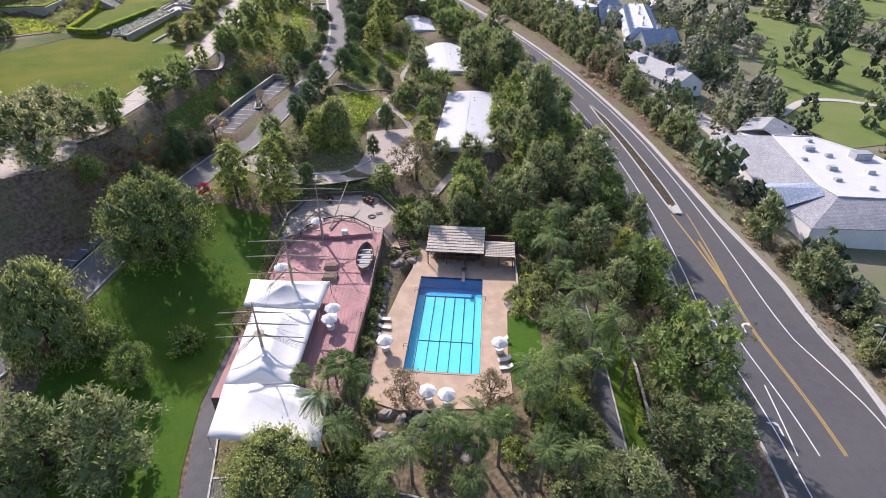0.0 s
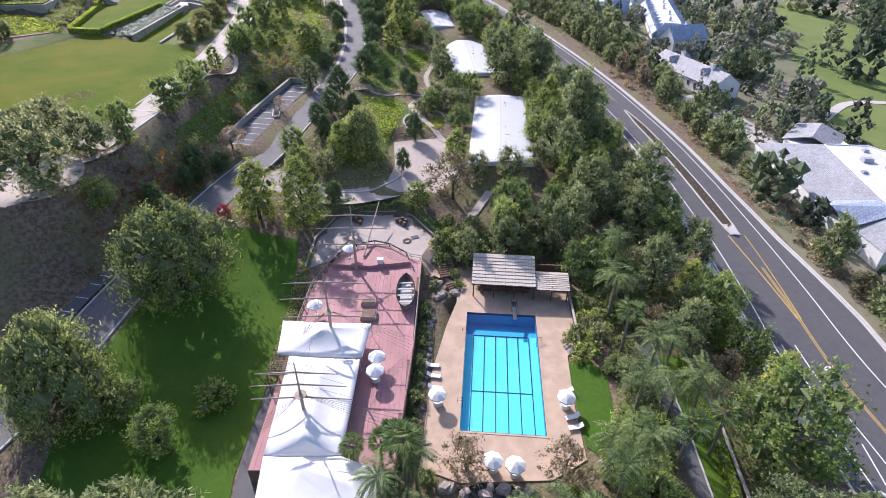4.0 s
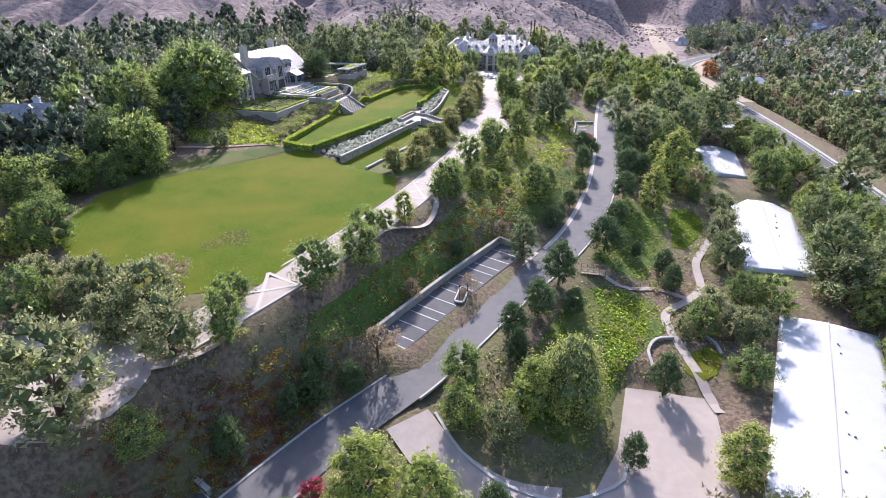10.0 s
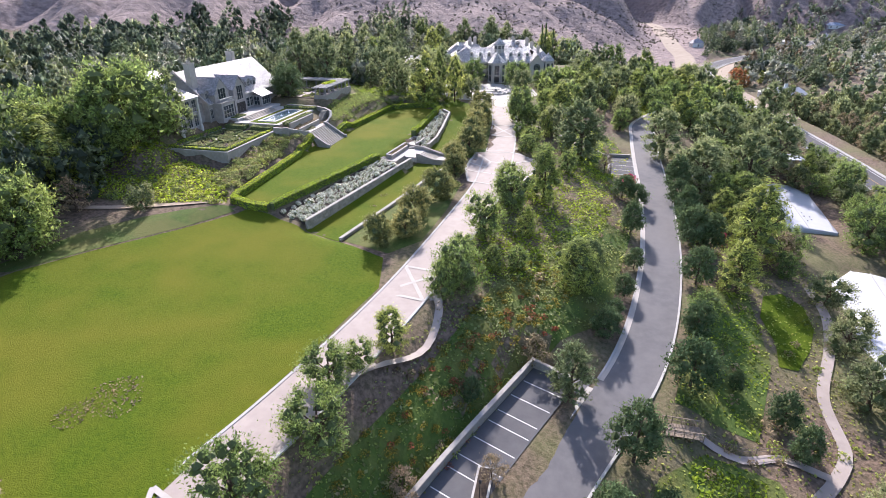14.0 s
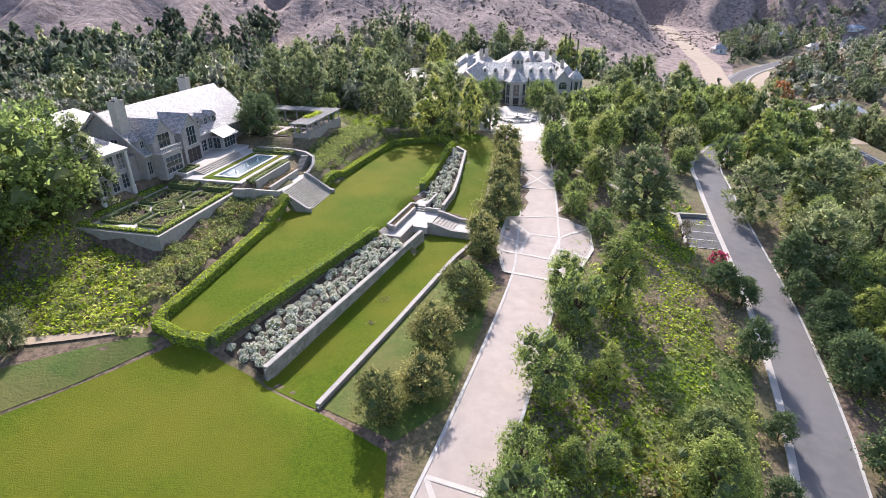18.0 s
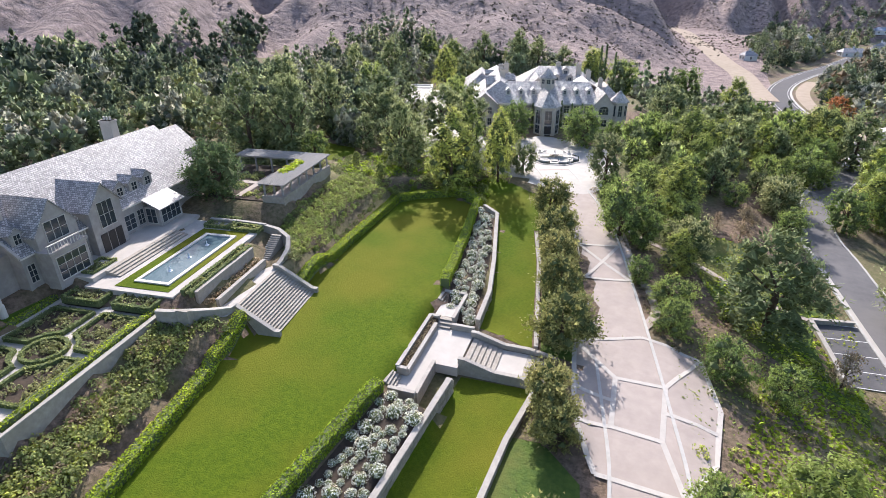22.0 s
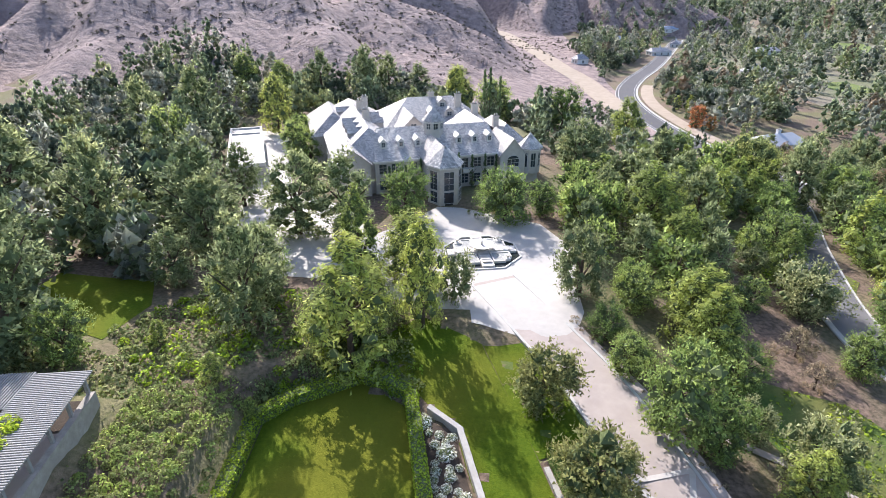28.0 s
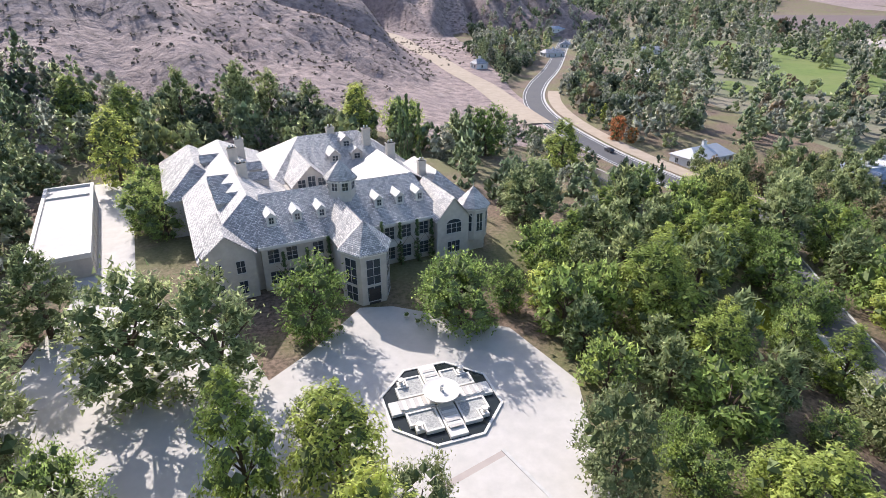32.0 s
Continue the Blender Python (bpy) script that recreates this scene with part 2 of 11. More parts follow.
def spline(points, step=2.0):
    """Points along a smooth line through the given ones, about step metres apart."""
    p = np.array(points, float)
    p = np.vstack([2 * p[0] - p[1], p, 2 * p[-1] - p[-2]])
    out = []
    for i in range(1, len(p) - 2):
        n = max(1, int(np.linalg.norm(p[i + 1][:2] - p[i][:2]) / step))
        for k in range(n):
            t = k / n
            out.append(0.5 * (2 * p[i] + (p[i + 1] - p[i - 1]) * t + (2 * p[i - 1] - 5 * p[i] + 4 * p[i + 1] - p[i + 2]) * t * t + (3 * p[i] - p[i - 1] - 3 * p[i + 1] + p[i + 2]) * t ** 3))
    out.append(p[-2])
    return np.array(out)


def smooth01(x):
    x = np.clip(x, 0, 1)
    return x * x * (3 - 2 * x)


def poly_dist(X, Y, poly):
    """Signed distance to an outline: negative inside."""
    d = np.full(X.shape, 1e9)
    inside = np.zeros(X.shape, bool)
    n = len(poly)
    for i in range(n):
        ax, ay = poly[i]
        bx, by = poly[(i + 1) % n]
        ex, ey = bx - ax, by - ay
        t = np.clip(((X - ax) * ex + (Y - ay) * ey) / (ex * ex + ey * ey + 1e-9), 0, 1)
        d = np.minimum(d, np.hypot(X - ax - t * ex, Y - ay - t * ey))
        c = (ay > Y) != (by > Y)
        inside ^= c & (X < (bx - ax) * (Y - ay) / (by - ay + 1e-12) + ax)
    return np.where(inside, -d, d)

# ---- the lie of the land: lines of road and path, level pads, hills ----
DRIVE_LINE = [(-80, 10, -1), (-62.5, 55, 3), (-57.5, 78, 5.3), (-51.5, 105, 7.6), (-46, 122, 9), (-41.5, 143, 11), (-36, 168, 13), (-36, 193, 14.8),
              (-39.5, 220, 16.8), (-45.5, 250, 18.8), (-49, 269, 20), (-51, 287, 20.5), (-45, 312, 20.3), (-33, 345, 18), (-24, 385, 13)]
PROM_LINE = [(-72, 103, 18.4), (-70, 119, 18.9), (-68.6, 135, 19.4), (-68.5, 157, 20), (-70, 178, 20.7), (-73, 204, 21.4), (-76, 217, 21.8),
             (-83.5, 243, 22.7), (-90, 262, 24), (-97.5, 276, 25.0), (-103, 286, 25.15)]
FORK_LINE = [(-44, 113, 8.2), (-37, 109.5, 6.7), (-29, 108.8, 5.4), (-21, 111.4, 5.0), (-14, 114.6, 5.4), (-9, 117.5, 5.6)]
ROAD_LINE = [(46, -60, -8), (51, 0, -6), (53, 45, -4.2), (51.8, 68, -3.3), (52.5, 85, -2.6), (52.8, 104, -2), (51.8, 130, -0.8), (49.5, 155, 0.4), (44, 190, 2), (36, 225, 3.8),
             (26, 262, 5.6), (12, 310, 7.5), (-6, 365, 9), (-22, 405, 10), (-33, 440, 11), (-39, 485, 12), (-35, 530, 12), (-20, 580, 12), (15, 668, 12), (88, 880, 12)]
TRACK_LINE = [(-46, 478, 12.2), (-50, 515, 12.8), (-55, 562, 14.2), (-64, 600, 16.0), (-75, 664, 18), (-86, 720, 19), (-106, 830, 21), (-145, 885, 22.5), (-205, 940, 25)]
SPOTS = [(0, 60, 0), (0, 85, 0), (-45, 30, 0), (-45, 70, 1.5), (-25, 20, -1), (30, 50, -1), (30, 85, 0), (20, 110, 3), (28, 150, 6), (20, 200, 8.5), (10, 250, 10.5), (-5, 300, 13),
         (-15, 165, 9), (-25, 140, 9), (-15, 225, 11.5), (-25, 260, 15), (-20, 330, 15), (80, 120, -5), (140, 110, -6), (75, 200, -1), (90, 270, 2), (150, 220, -3), (250, 300, -2)]
SPOTS_WEST = [(-90, 70, 12), (-120, 40, 10), (-110, 110, 20), (-118, 140, 22), (-150, 110, 23), (-140, 160, 25.5), (-180, 150, 27), (-165, 190, 29), (-200, 220, 30), (-190, 270, 31),
              (-150, 255, 29.5), (-150, 285, 26), (-200, 330, 27), (-190, 400, 27), (-130, 400, 24), (-70, 400, 19), (-70, 340, 22), (-118, 180, 25), (-119, 196, 25.2), (-128, 236, 28), (-130, 250, 28.3), (-57, 130, 13.5), (-55, 160, 17), (-52, 185, 18), (-62, 225, 20.3), (-72, 262, 21.5), (-80, 290, 23.2)]
SPOTS_FAR = [(60, 420, 8), (130, 420, 4), (0, 460, 11), (120, 700, 10), (-120, 480, 22), (-250, 430, 28), (-300, 300, 32), (-320, 150, 30), (-250, 30, 20), (0, -150, -8), (300, 0, -10), (500, 600, 4), (0, 1200, 14), (800, 1500, 5), (-800, 200, 40), (0, -1500, -20), (1500, 0, -10)]
POOL_DECK = [(-11, 47), (13, 47), (14.5, 91), (-9, 91)]
POOL_PIT = [(-8.2, 52.9), (7.3, 52.1), (9.5, 81.6), (-6.0, 82.7)]
VERGE_SOUTH = [(-75, 170), (-87, 170), (-87.2, 208), (-80, 208), (-76, 190)]
VERGE_NORTH = [(-88.4, 222), (-93.6, 242), (-98.6, 257), (-103, 270), (-98, 271.5), (-93.4, 261.5), (-87, 242), (-80.5, 221)]
OPEN_SLOPE = [(-72, 284), (-57, 288), (-49.5, 262), (-62, 245), (-77, 252)]
DRIVE_LAWN = [(-59, 300), (-54.5, 296), (-52.5, 303), (-50.5, 312), (-54, 320), (-59, 312)]
ARC_TERRACE = [(-84, 386), (-74, 382), (-50, 366), (-45, 384), (-58, 401), (-76, 399)]
WEST_LAWN = [(-163, 276), (-150, 277), (-146, 270), (-146, 261), (-155, 263.5), (-162, 268)]
PATIO = [(-32, 88), (-32, 98), (-29, 106.4), (-25, 107.6), (-17, 107.8), (-14, 106), (-9, 98), (-12, 89)]
FORK_PLAZA = [(-19.5, 134), (-8, 136.5), (-4.5, 119), (-8.5, 110.5), (-17, 110.8), (-20, 113), (-18.5, 122)]
COURT_A = [(-2.5, 119), (12, 119), (15.6, 163), (1.6, 163.6)]
COURT_B = [(-4.2, 176.5), (8.8, 179), (6.6, 214), (3, 219), (-3, 219.5), (-6.8, 213)]
COURT_C = [(-14, 234), (-3, 236), (-6, 262), (-10, 267.5), (-16, 267), (-18, 262)]
FORECOURT = [(-102.5, 277.5), (-96, 279), (-91.5, 284), (-89.5, 297), (-95, 308), (-104, 312), (-110, 314.5), (-114.5, 314.5), (-120, 305), (-124, 300), (-131, 312), (-146, 320), (-159, 352), (-166, 372),
             (-176, 370), (-165, 345), (-154, 318), (-152, 298), (-140, 284), (-127, 283.5), (-112, 277)]
MANSION_PAD = [(-140, 312), (-95, 318), (-88, 345), (-100, 385), (-150, 375)]
LEFT_COURT = [(-91.3, 87.5), (-91.4, 93.1), (-91.4, 97.2), (-89.4, 99.6), (-84.3, 102.0), (-79.0, 102.2), (-73.0, 100.8), (-69.4, 97.1), (-67.8, 93.9), (-67.6, 90.6), (-68.7, 86.0), (-73.5, 82.9), (-79.3, 82.7), (-85.1, 84.6)]
UPPER_LAWN = [(-111.5, 171), (-102, 171.3), (-101.4, 210), (-103.5, 226), (-107, 244), (-110.5, 258), (-117, 262), (-125.5, 256), (-122.5, 224), (-121.5, 209), (-116, 190)]
BIG_LAWN = [(-72, 118), (-72.5, 140), (-73, 160), (-77, 168), (-86, 169.5), (-94, 170), (-103, 170.6), (-106.6, 170.4), (-108.2, 168), (-110.8, 160.3), (-113.4, 154), (-116.5, 147), (-120, 137), (-121, 128), (-112, 112), (-97, 108), (-82, 107.5)]
LOWER_LAWN = [(-86.9, 170), (-94.6, 170.5), (-95.3, 214.6), (-86.6, 215.8), (-87.2, 207)]
NORTH_LAWN = [(-96.4, 223), (-89, 222), (-94.5, 243), (-99.5, 258), (-104, 270), (-112, 275), (-117, 269), (-112.5, 263), (-106.2, 256), (-100, 238)]
FLOWER_BED = [(-101.2, 171.5), (-95.2, 171), (-95.7, 206.8), (-100.8, 206.8)]
NORTH_BED = [(-97.3, 223.2), (-100.6, 238), (-106, 255), (-110, 257.5), (-106.2, 243), (-103, 228.6), (-101, 222.6)]
STAIR_PAD = [(-101.4, 207), (-84, 208.6), (-85.2, 220.5), (-96.8, 221.5), (-103.4, 228)]
GARDEN_AT, GARDEN_TURN = (-123.7, 183.0), 12.0
GARDEN = Matrix.Translation((*GARDEN_AT, 0)) @ Matrix.Rotation(radians(GARDEN_TURN), 4, "Z")


def garden(*pts):
    """Garden terrace places, east and north of its south-east corner, in the world."""
    return [(GARDEN @ Vector((x, y, 0)))[:2] for x, y in pts]


PARTERRE = garden((-15.5, 0.2), (-0.3, 0.2), (-0.3, 21.4), (-15.5, 21.4))
POOL_TERRACE = garden((-12, 21.4), (1.6, 21.4), (1.6, 43), (-12, 43))
LANDING = garden((4.2, 22), (6.2, 23), (6.2, 36), (4.2, 37))
LOW_BED = garden((2.4, 23), (4.2, 23), (4.2, 36), (2.4, 36))
BASTION_SOUTH = garden((0.6, 14), (4.5, 17.5), (7.6, 21), (7.6, 24), (4, 20), (0.6, 18))
BASTION_NORTH = garden((6.8, 36), (8, 38), (7, 42), (3, 44.6), (0.8, 44.4), (4.5, 42))
HOUSE_PAD = garden((-12, 12), (-12, 50), (-16, 60), (-48, 60), (-48, -8), (-15, -8), (-15, 12))
PERGOLA_PAD = garden((-20, 48), (0.2, 48), (0.2, 69), (-20, 69))


def z_const(z):
    return lambda X, Y: z + 0 * X


# outline, level, and how wide its bank is
PADS = [(POOL_DECK, z_const(-0.12), 6), (POOL_PIT, z_const(-3.6), 0.05), (FORK_PLAZA, lambda X, Y: 5.3 + (Y - 108) * 0.042, 4), (PATIO, z_const(2.05), 1.2), (COURT_A, z_const(7.4), 4), (COURT_B, z_const(9.2), 4), (COURT_C, z_const(10.8), 4),
        (FORECOURT, z_const(25.1), 8), (MANSION_PAD, z_const(25.1), 10), (BIG_LAWN, lambda X, Y: 18.9 + (-72 - X) * 0.075 + (Y - 118) * 0.02, 4),
        (VERGE_SOUTH, lambda X, Y: 20.5 + (Y - 171) * 0.021, 2), (VERGE_NORTH, lambda X, Y: 21.95 + (Y - 222) * 0.05, 2), (LOWER_LAWN, lambda X, Y: 20.4 + (Y - 171) * 0.02, 1.0), (NORTH_LAWN, lambda X, Y: 22.1 + (Y - 222) * 0.058, 1.5), (STAIR_PAD, z_const(21.2), 0.8), (FLOWER_BED, lambda X, Y: 22.3 + (Y - 171) * 0.03, 0.6), (NORTH_BED, lambda X, Y: 23.2 + (Y - 223) * 0.05, 0.6), ([(-114, 169.5), (-102, 170.5), (-101.4, 210), (-103.5, 226), (-107, 244), (-109.5, 258), (-117.5, 264.4), (-127.9, 257.5), (-124.9, 224), (-123.9, 209), (-118.4, 190)], lambda X, Y: 23.3 + (Y - 171) * 0.0135, 0.6),
        (HOUSE_PAD, z_const(30.0), 4), (LANDING, z_const(27.0), 0.5), (LOW_BED, z_const(27.9), 0.4), (BASTION_SOUTH, z_const(27.3), 3.5), (BASTION_NORTH, z_const(27.7), 3.5), (LANDING, z_const(27.0), 0.4), (LOW_BED, z_const(27.9), 0.4), (PARTERRE, z_const(28.1), 0.5), (POOL_TERRACE, z_const(29.45), 0.5), (PERGOLA_PAD, z_const(30.8), 1.5)]
PADS.append((LEFT_COURT, z_const(18.0), 4.5))
PADS.append((UPPER_LAWN, lambda X, Y: 23.3 + (Y - 171) * 0.0135, 0.3))
RIBBONS = [(DRIVE_LINE, 4.2, 7), (PROM_LINE, 4.0, 3), (FORK_LINE, 3.8, 5), (TRACK_LINE, 9, 40), (ROAD_LINE, 11.5, 9)]
PARKING_LINE = [(-53.5, 124.5, 10.2), (-50.5, 141, 11.3), (-46.5, 159, 12.4)]
RIBBONS.append((PARKING_LINE, 3.6, 2.5))
UPPER_PARKING = [(-49.9, 237, 18.0), (-51.0, 243.5, 18.4), (-52.4, 250, 18.85)]
RIBBONS.append((UPPER_PARKING, 3.4, 2.0))
_base = np.array(SPOTS + SPOTS_WEST + SPOTS_FAR, float)
_lines = [(spline(l), h, b) for l, h, b in RIBBONS]
_base = np.vstack([_base] + [l[::8] for l, h, b in _lines])


def _mq(X, Y):
    return np.sqrt((X[:, None] - _base[None, :, 0]) ** 2 + (Y[:, None] - _base[None, :, 1]) ** 2 + 15.0 ** 2)


_A = _mq(_base[:, 0], _base[:, 1]) - 1.0 * np.eye(len(_base))
_full = np.block([[_A, np.ones((len(_base), 1))], [np.ones((1, len(_base))), np.zeros((1, 1))]])
_wts = np.linalg.solve(_full, np.r_[_base[:, 2], 0])


def rolling(X, Y):
    """The smooth lie of the land through the spot heights."""
    out = np.empty_like(X)
    for s in range(0, len(X), 20000):
        out[s:s + 20000] = _mq(X[s:s + 20000], Y[s:s + 20000]) @ _wts[:-1] + _wts[-1]
    return out


def hills(X, Y):
    def cone(cx, cy, r, h, k=1.0):
        a = np.arctan2(Y - cy, X - cx)
        d = np.hypot(X - cx, Y - cy)
        g = 1 + 0.12 * np.sin(a * 7 + 1.3) + 0.09 * np.abs(np.sin(a * 9 + cx)) + 0.06 * np.abs(np.sin(a * 19 + d * 0.012)) + 0.03 * np.sin(a * 41 + d * 0.03)
        return h * np.clip(1 - d / (r * g), 0, 1) ** k
    z = np.maximum(np.maximum(cone(-400, 690, 325, 165, 1.45), cone(-225, 590, 135, 48, 1.1)), cone(-520, 560, 260, 110))
    z = np.maximum(z, cone(-70, 1130, 260, 150))
    z = np.maximum(z, cone(-330, 1150, 330, 190))
    z = np.maximum(z, cone(-700, 900, 460, 220))
    ridge = cone(1500, 3600, 1500, 160) + cone(300, 3800, 1300, 180) + cone(2600, 2600, 1000, 120)
    w = np.clip(z / 20, 0, 1)
    return z + ridge + w * (3.0 * np.sin(X * 0.045 + 2 * np.sin(Y * 0.02)) * np.sin(Y * 0.038 + 1.0) + 1.2 * np.sin(X * 0.13 + Y * 0.07) * np.sin(Y * 0.11 - X * 0.05))


def terrain(X, Y):
    """Height of the ground."""
    X, Y = np.asarray(X, float), np.asarray(Y, float)
    shape = X.shape
    X, Y = X.ravel(), Y.ravel()
    Z = rolling(X, Y) + hills(X, Y)
    for line, half, bank in _lines:
        near = np.where((X > line[:, 0].min() - 30) & (X < line[:, 0].max() + 30) & (Y > line[:, 1].min() - 30) & (Y < line[:, 1].max() + 30))[0]
        for s in range(0, len(near), 20000):
            i = near[s:s + 20000]
            d2 = (X[i, None] - line[None, :, 0]) ** 2 + (Y[i, None] - line[None, :, 1]) ** 2
            # height from the nearest samples, softly
            w = 1 / (d2 + 0.5) ** 2
            zl = (w * line[None, :, 2]).sum(1) / w.sum(1)
            d = np.sqrt(d2.min(1))
            k = 1 - smooth01((d - half - 0.6) / bank)
            Z[i] = Z[i] * (1 - k) + (zl - 0.1) * k
    for poly, level, bank in PADS:
        p = np.array(poly)
        i = np.where((X > p[:, 0].min() - bank - 1) & (X < p[:, 0].max() + bank + 1) & (Y > p[:, 1].min() - bank - 1) & (Y < p[:, 1].max() + bank + 1))[0]
        if len(i):
            k = 1 - smooth01(poly_dist(X[i], Y[i], poly) / bank)
            Z[i] = Z[i] * (1 - k) + level(X[i], Y[i]) * k
    return Z.reshape(shape)


def axis_steps(spans):
    out = [spans[0][0]]
    for a, b, s in spans:
        n = max(1, round((b - a) / s))
        out += [a + (b - a) * (i + 1) / n for i in range(n)]
    return np.array(out)


GX = axis_steps([(-3000, -1000, 200), (-1000, -640, 40), (-640, -190, 7), (-190, 116, 2), (116, 300, 8), (300, 1000, 40), (1000, 3500, 200)])
GY = axis_steps([(-2000, -300, 200), (-300, -40, 26), (-40, 20, 6), (20, 392, 2), (392, 480, 4), (480, 1200, 8), (1200, 1800, 40), (1800, 4200, 200)])
_X, _Y = np.meshgrid(GX, GY)
GZ = terrain(_X, _Y)


def zat(x, y):
    """Height of the ground sheet at one place."""
    i = int(np.clip(np.searchsorted(GX, x) - 1, 0, len(GX) - 2))
    j = int(np.clip(np.searchsorted(GY, y) - 1, 0, len(GY) - 2))
    u, v = (x - GX[i]) / (GX[i + 1] - GX[i]), (y - GY[j]) / (GY[j + 1] - GY[j])
    return float((GZ[j, i] * (1 - u) + GZ[j, i + 1] * u) * (1 - v) + (GZ[j + 1, i] * (1 - u) + GZ[j + 1, i + 1] * u) * v)

# ---- ground sheet, roads, lawns ----
def build_ground():
    ny, nx = GZ.shape
    verts = np.stack([_X.ravel(), _Y.ravel(), GZ.ravel()], 1).tolist()
    a = (np.arange(ny - 1)[:, None] * nx + np.arange(nx - 1)[None, :]).ravel()
    faces = np.stack([a, a + 1, a + nx + 1, a + nx], 1)
    cx, cy = _X.ravel()[a] + 1, _Y.ravel()[a] + 1
    hx = hills(cx, cy)
    me = mesh_of("ground", verts, faces.tolist(), (EARTH, HILL, GOLF), True)
    idx = np.where(hx > 1.5 + 1.5 * np.sin(cx * 0.09) * np.sin(cy * 0.07), 1, 0)
    idx[(idx == 0) & (cx < -40) & (cy > 425)] = 1
    idx[(idx == 0) & (cx > 62) & (cy < 1150)] = 2
    me.polygons.foreach_set("material_index", idx.astype(np.int32))
    tagged(new("ground", me), "sloping valley ground of earth, leaf litter and dry grass", "ground", kind="structure")


GOLF = material("valley_ground", (0.17, 0.175, 0.10), (0.24, 0.20, 0.155), 0.06, 0.95, 0.1, 1.0, (0.12, 0.15, 0.06), 0.02, 0.6)
build_ground()


def drape(name, outline, mat, label, category, lift=0.06, thick=0.0, kind="structure", level=None, step=None):
    """A sheet laid on the ground inside an outline, cut along the ground's own grid."""
    bm = bmesh.new()
    bm.faces.new([bm.verts.new((x, y, 0)) for x, y in outline])
    xs, ys = [p[0] for p in outline], [p[1] for p in outline]
    for axis, grid, lo, hi in ((0, GX, min(xs), max(xs)), (1, GY, min(ys), max(ys))):
        for g in grid[(grid > lo) & (grid < hi)]:
            co, no = [0, 0, 0], [0, 0, 0]
            co[axis], no[axis] = g, 1
            bmesh.ops.bisect_plane(bm, geom=bm.verts[:] + bm.edges[:] + bm.faces[:], plane_co=co, plane_no=no)
    bmesh.ops.triangulate(bm, faces=[f for f in bm.faces if len(f.verts) > 4])
    for v in bm.verts:
        v.co.z = (level(v.co.x, v.co.y) if level else zat(v.co.x, v.co.y)) + lift
    for f in bm.faces:
        f.smooth = True
        if f.normal.z < 0:
            f.normal_flip()
    if thick:
        edge = [e for e in bm.edges if e.is_boundary]
        out = bmesh.ops.extrude_edge_only(bm, edges=edge)
        for g in out["geom"]:
            if isinstance(g, bmesh.types.BMVert):
                g.co.z -= thick
    return tagged(part(name, bm, mat), label, category, kind=kind)


def sides(line):
    """Unit vectors to the right of a line at each of its points."""
    d = np.gradient(line[:, :2], axis=0)
    d /= np.linalg.norm(d, axis=1)[:, None] + 1e-9
    return np.stack([d[:, 1], -d[:, 0]], 1)


def ribbon_bm(line, left, right, lift, bm=None, thick=0.0, cross=None):
    """A strip along a line of points; left and right are offsets (numbers or one per point)."""
    bm = bm or bmesh.new()
    s = sides(line)
    left, right = np.broadcast_to(left, len(line)), np.broadcast_to(right, len(line))
    k = cross or 2
    rows = []
    for i, p in enumerate(line):
        row = []
        for j in range(k):
            o = left[i] + (right[i] - left[i]) * j / (k - 1)
            row.append(bm.verts.new((p[0] + s[i][0] * o, p[1] + s[i][1] * o, p[2] + lift)))
        if thick:
            row = [bm.verts.new(row[0].co - Vector((0, 0, thick)))] + row + [bm.verts.new(row[-1].co - Vector((0, 0, thick)))]
        rows.append(row)
    for a, b in zip(rows, rows[1:]):
        for j in range(len(a) - 1):
            bm.faces.new((a[j], a[j + 1], b[j + 1], b[j]))
    if thick:
        bm.faces.new(rows[0])
        bm.faces.new(rows[-1][::-1])
    return bm


def strip(name, line, left, right, lift, mat, label="", category="", thick=0.0, parent=None, kind="structure"):
    ob = part(name, ribbon_bm(line, left, right, lift, thick=thick), mat, parent)
    return tagged(ob, label, category, kind=kind) if not parent else ob


def cut(line, y0, y1):
    return line[(line[:, 1] >= y0) & (line[:, 1] <= y1)]


drive = spline(DRIVE_LINE)
prom = spline(PROM_LINE)
fork = spline(FORK_LINE)
road = spline(ROAD_LINE)
track = spline(TRACK_LINE)
strip("drive", drive, -3.6, 3.15, 0.02, DRIVE, "grey asphalt estate drive curving uphill", "driveway")
strip("fork_drive", fork, -3.2, 3.2, 0.035, CONCRETE, "pale concrete side drive to the round plaza", "driveway")
ROAD_L = np.interp(road[:, 1], [40, 80, 104, 160, 215, 300], [-10.5, -9, -8.5, -7.5, -6.5, -5.5])
ROAD_R = np.interp(road[:, 1], [40, 60, 80, 104, 125, 160, 215, 300], [8.5, 11, 10.5, 7.8, 6.8, 6.5, 6.5, 5.5])
strip("road", road, ROAD_L, ROAD_R, 0.03, ASPHALT, "grey asphalt public road with painted lanes", "road")
PALE_DIRT = material("pale_dirt", (0.42, 0.34, 0.26), (0.33, 0.27, 0.20), 0.3, 0.95, 0.05, 1)
strip("dirt_track", track, -7.5, 6, 0.05, PALE_DIRT, "pale dirt track between the hills", "dirt track")
strip("road_shoulder", cut(road, 372, 560), 7.5, 14, 0.02, PALE_DIRT, "pale sandy shoulder of the far road", "road shoulder")
strip("promenade", prom, -3.4, 3.4, 0.03, CONCRETE, "pale concrete garden promenade", "walkway")
drape("lawn", BIG_LAWN, LAWN, "large mown lawn sloping beside the promenade", "lawn")
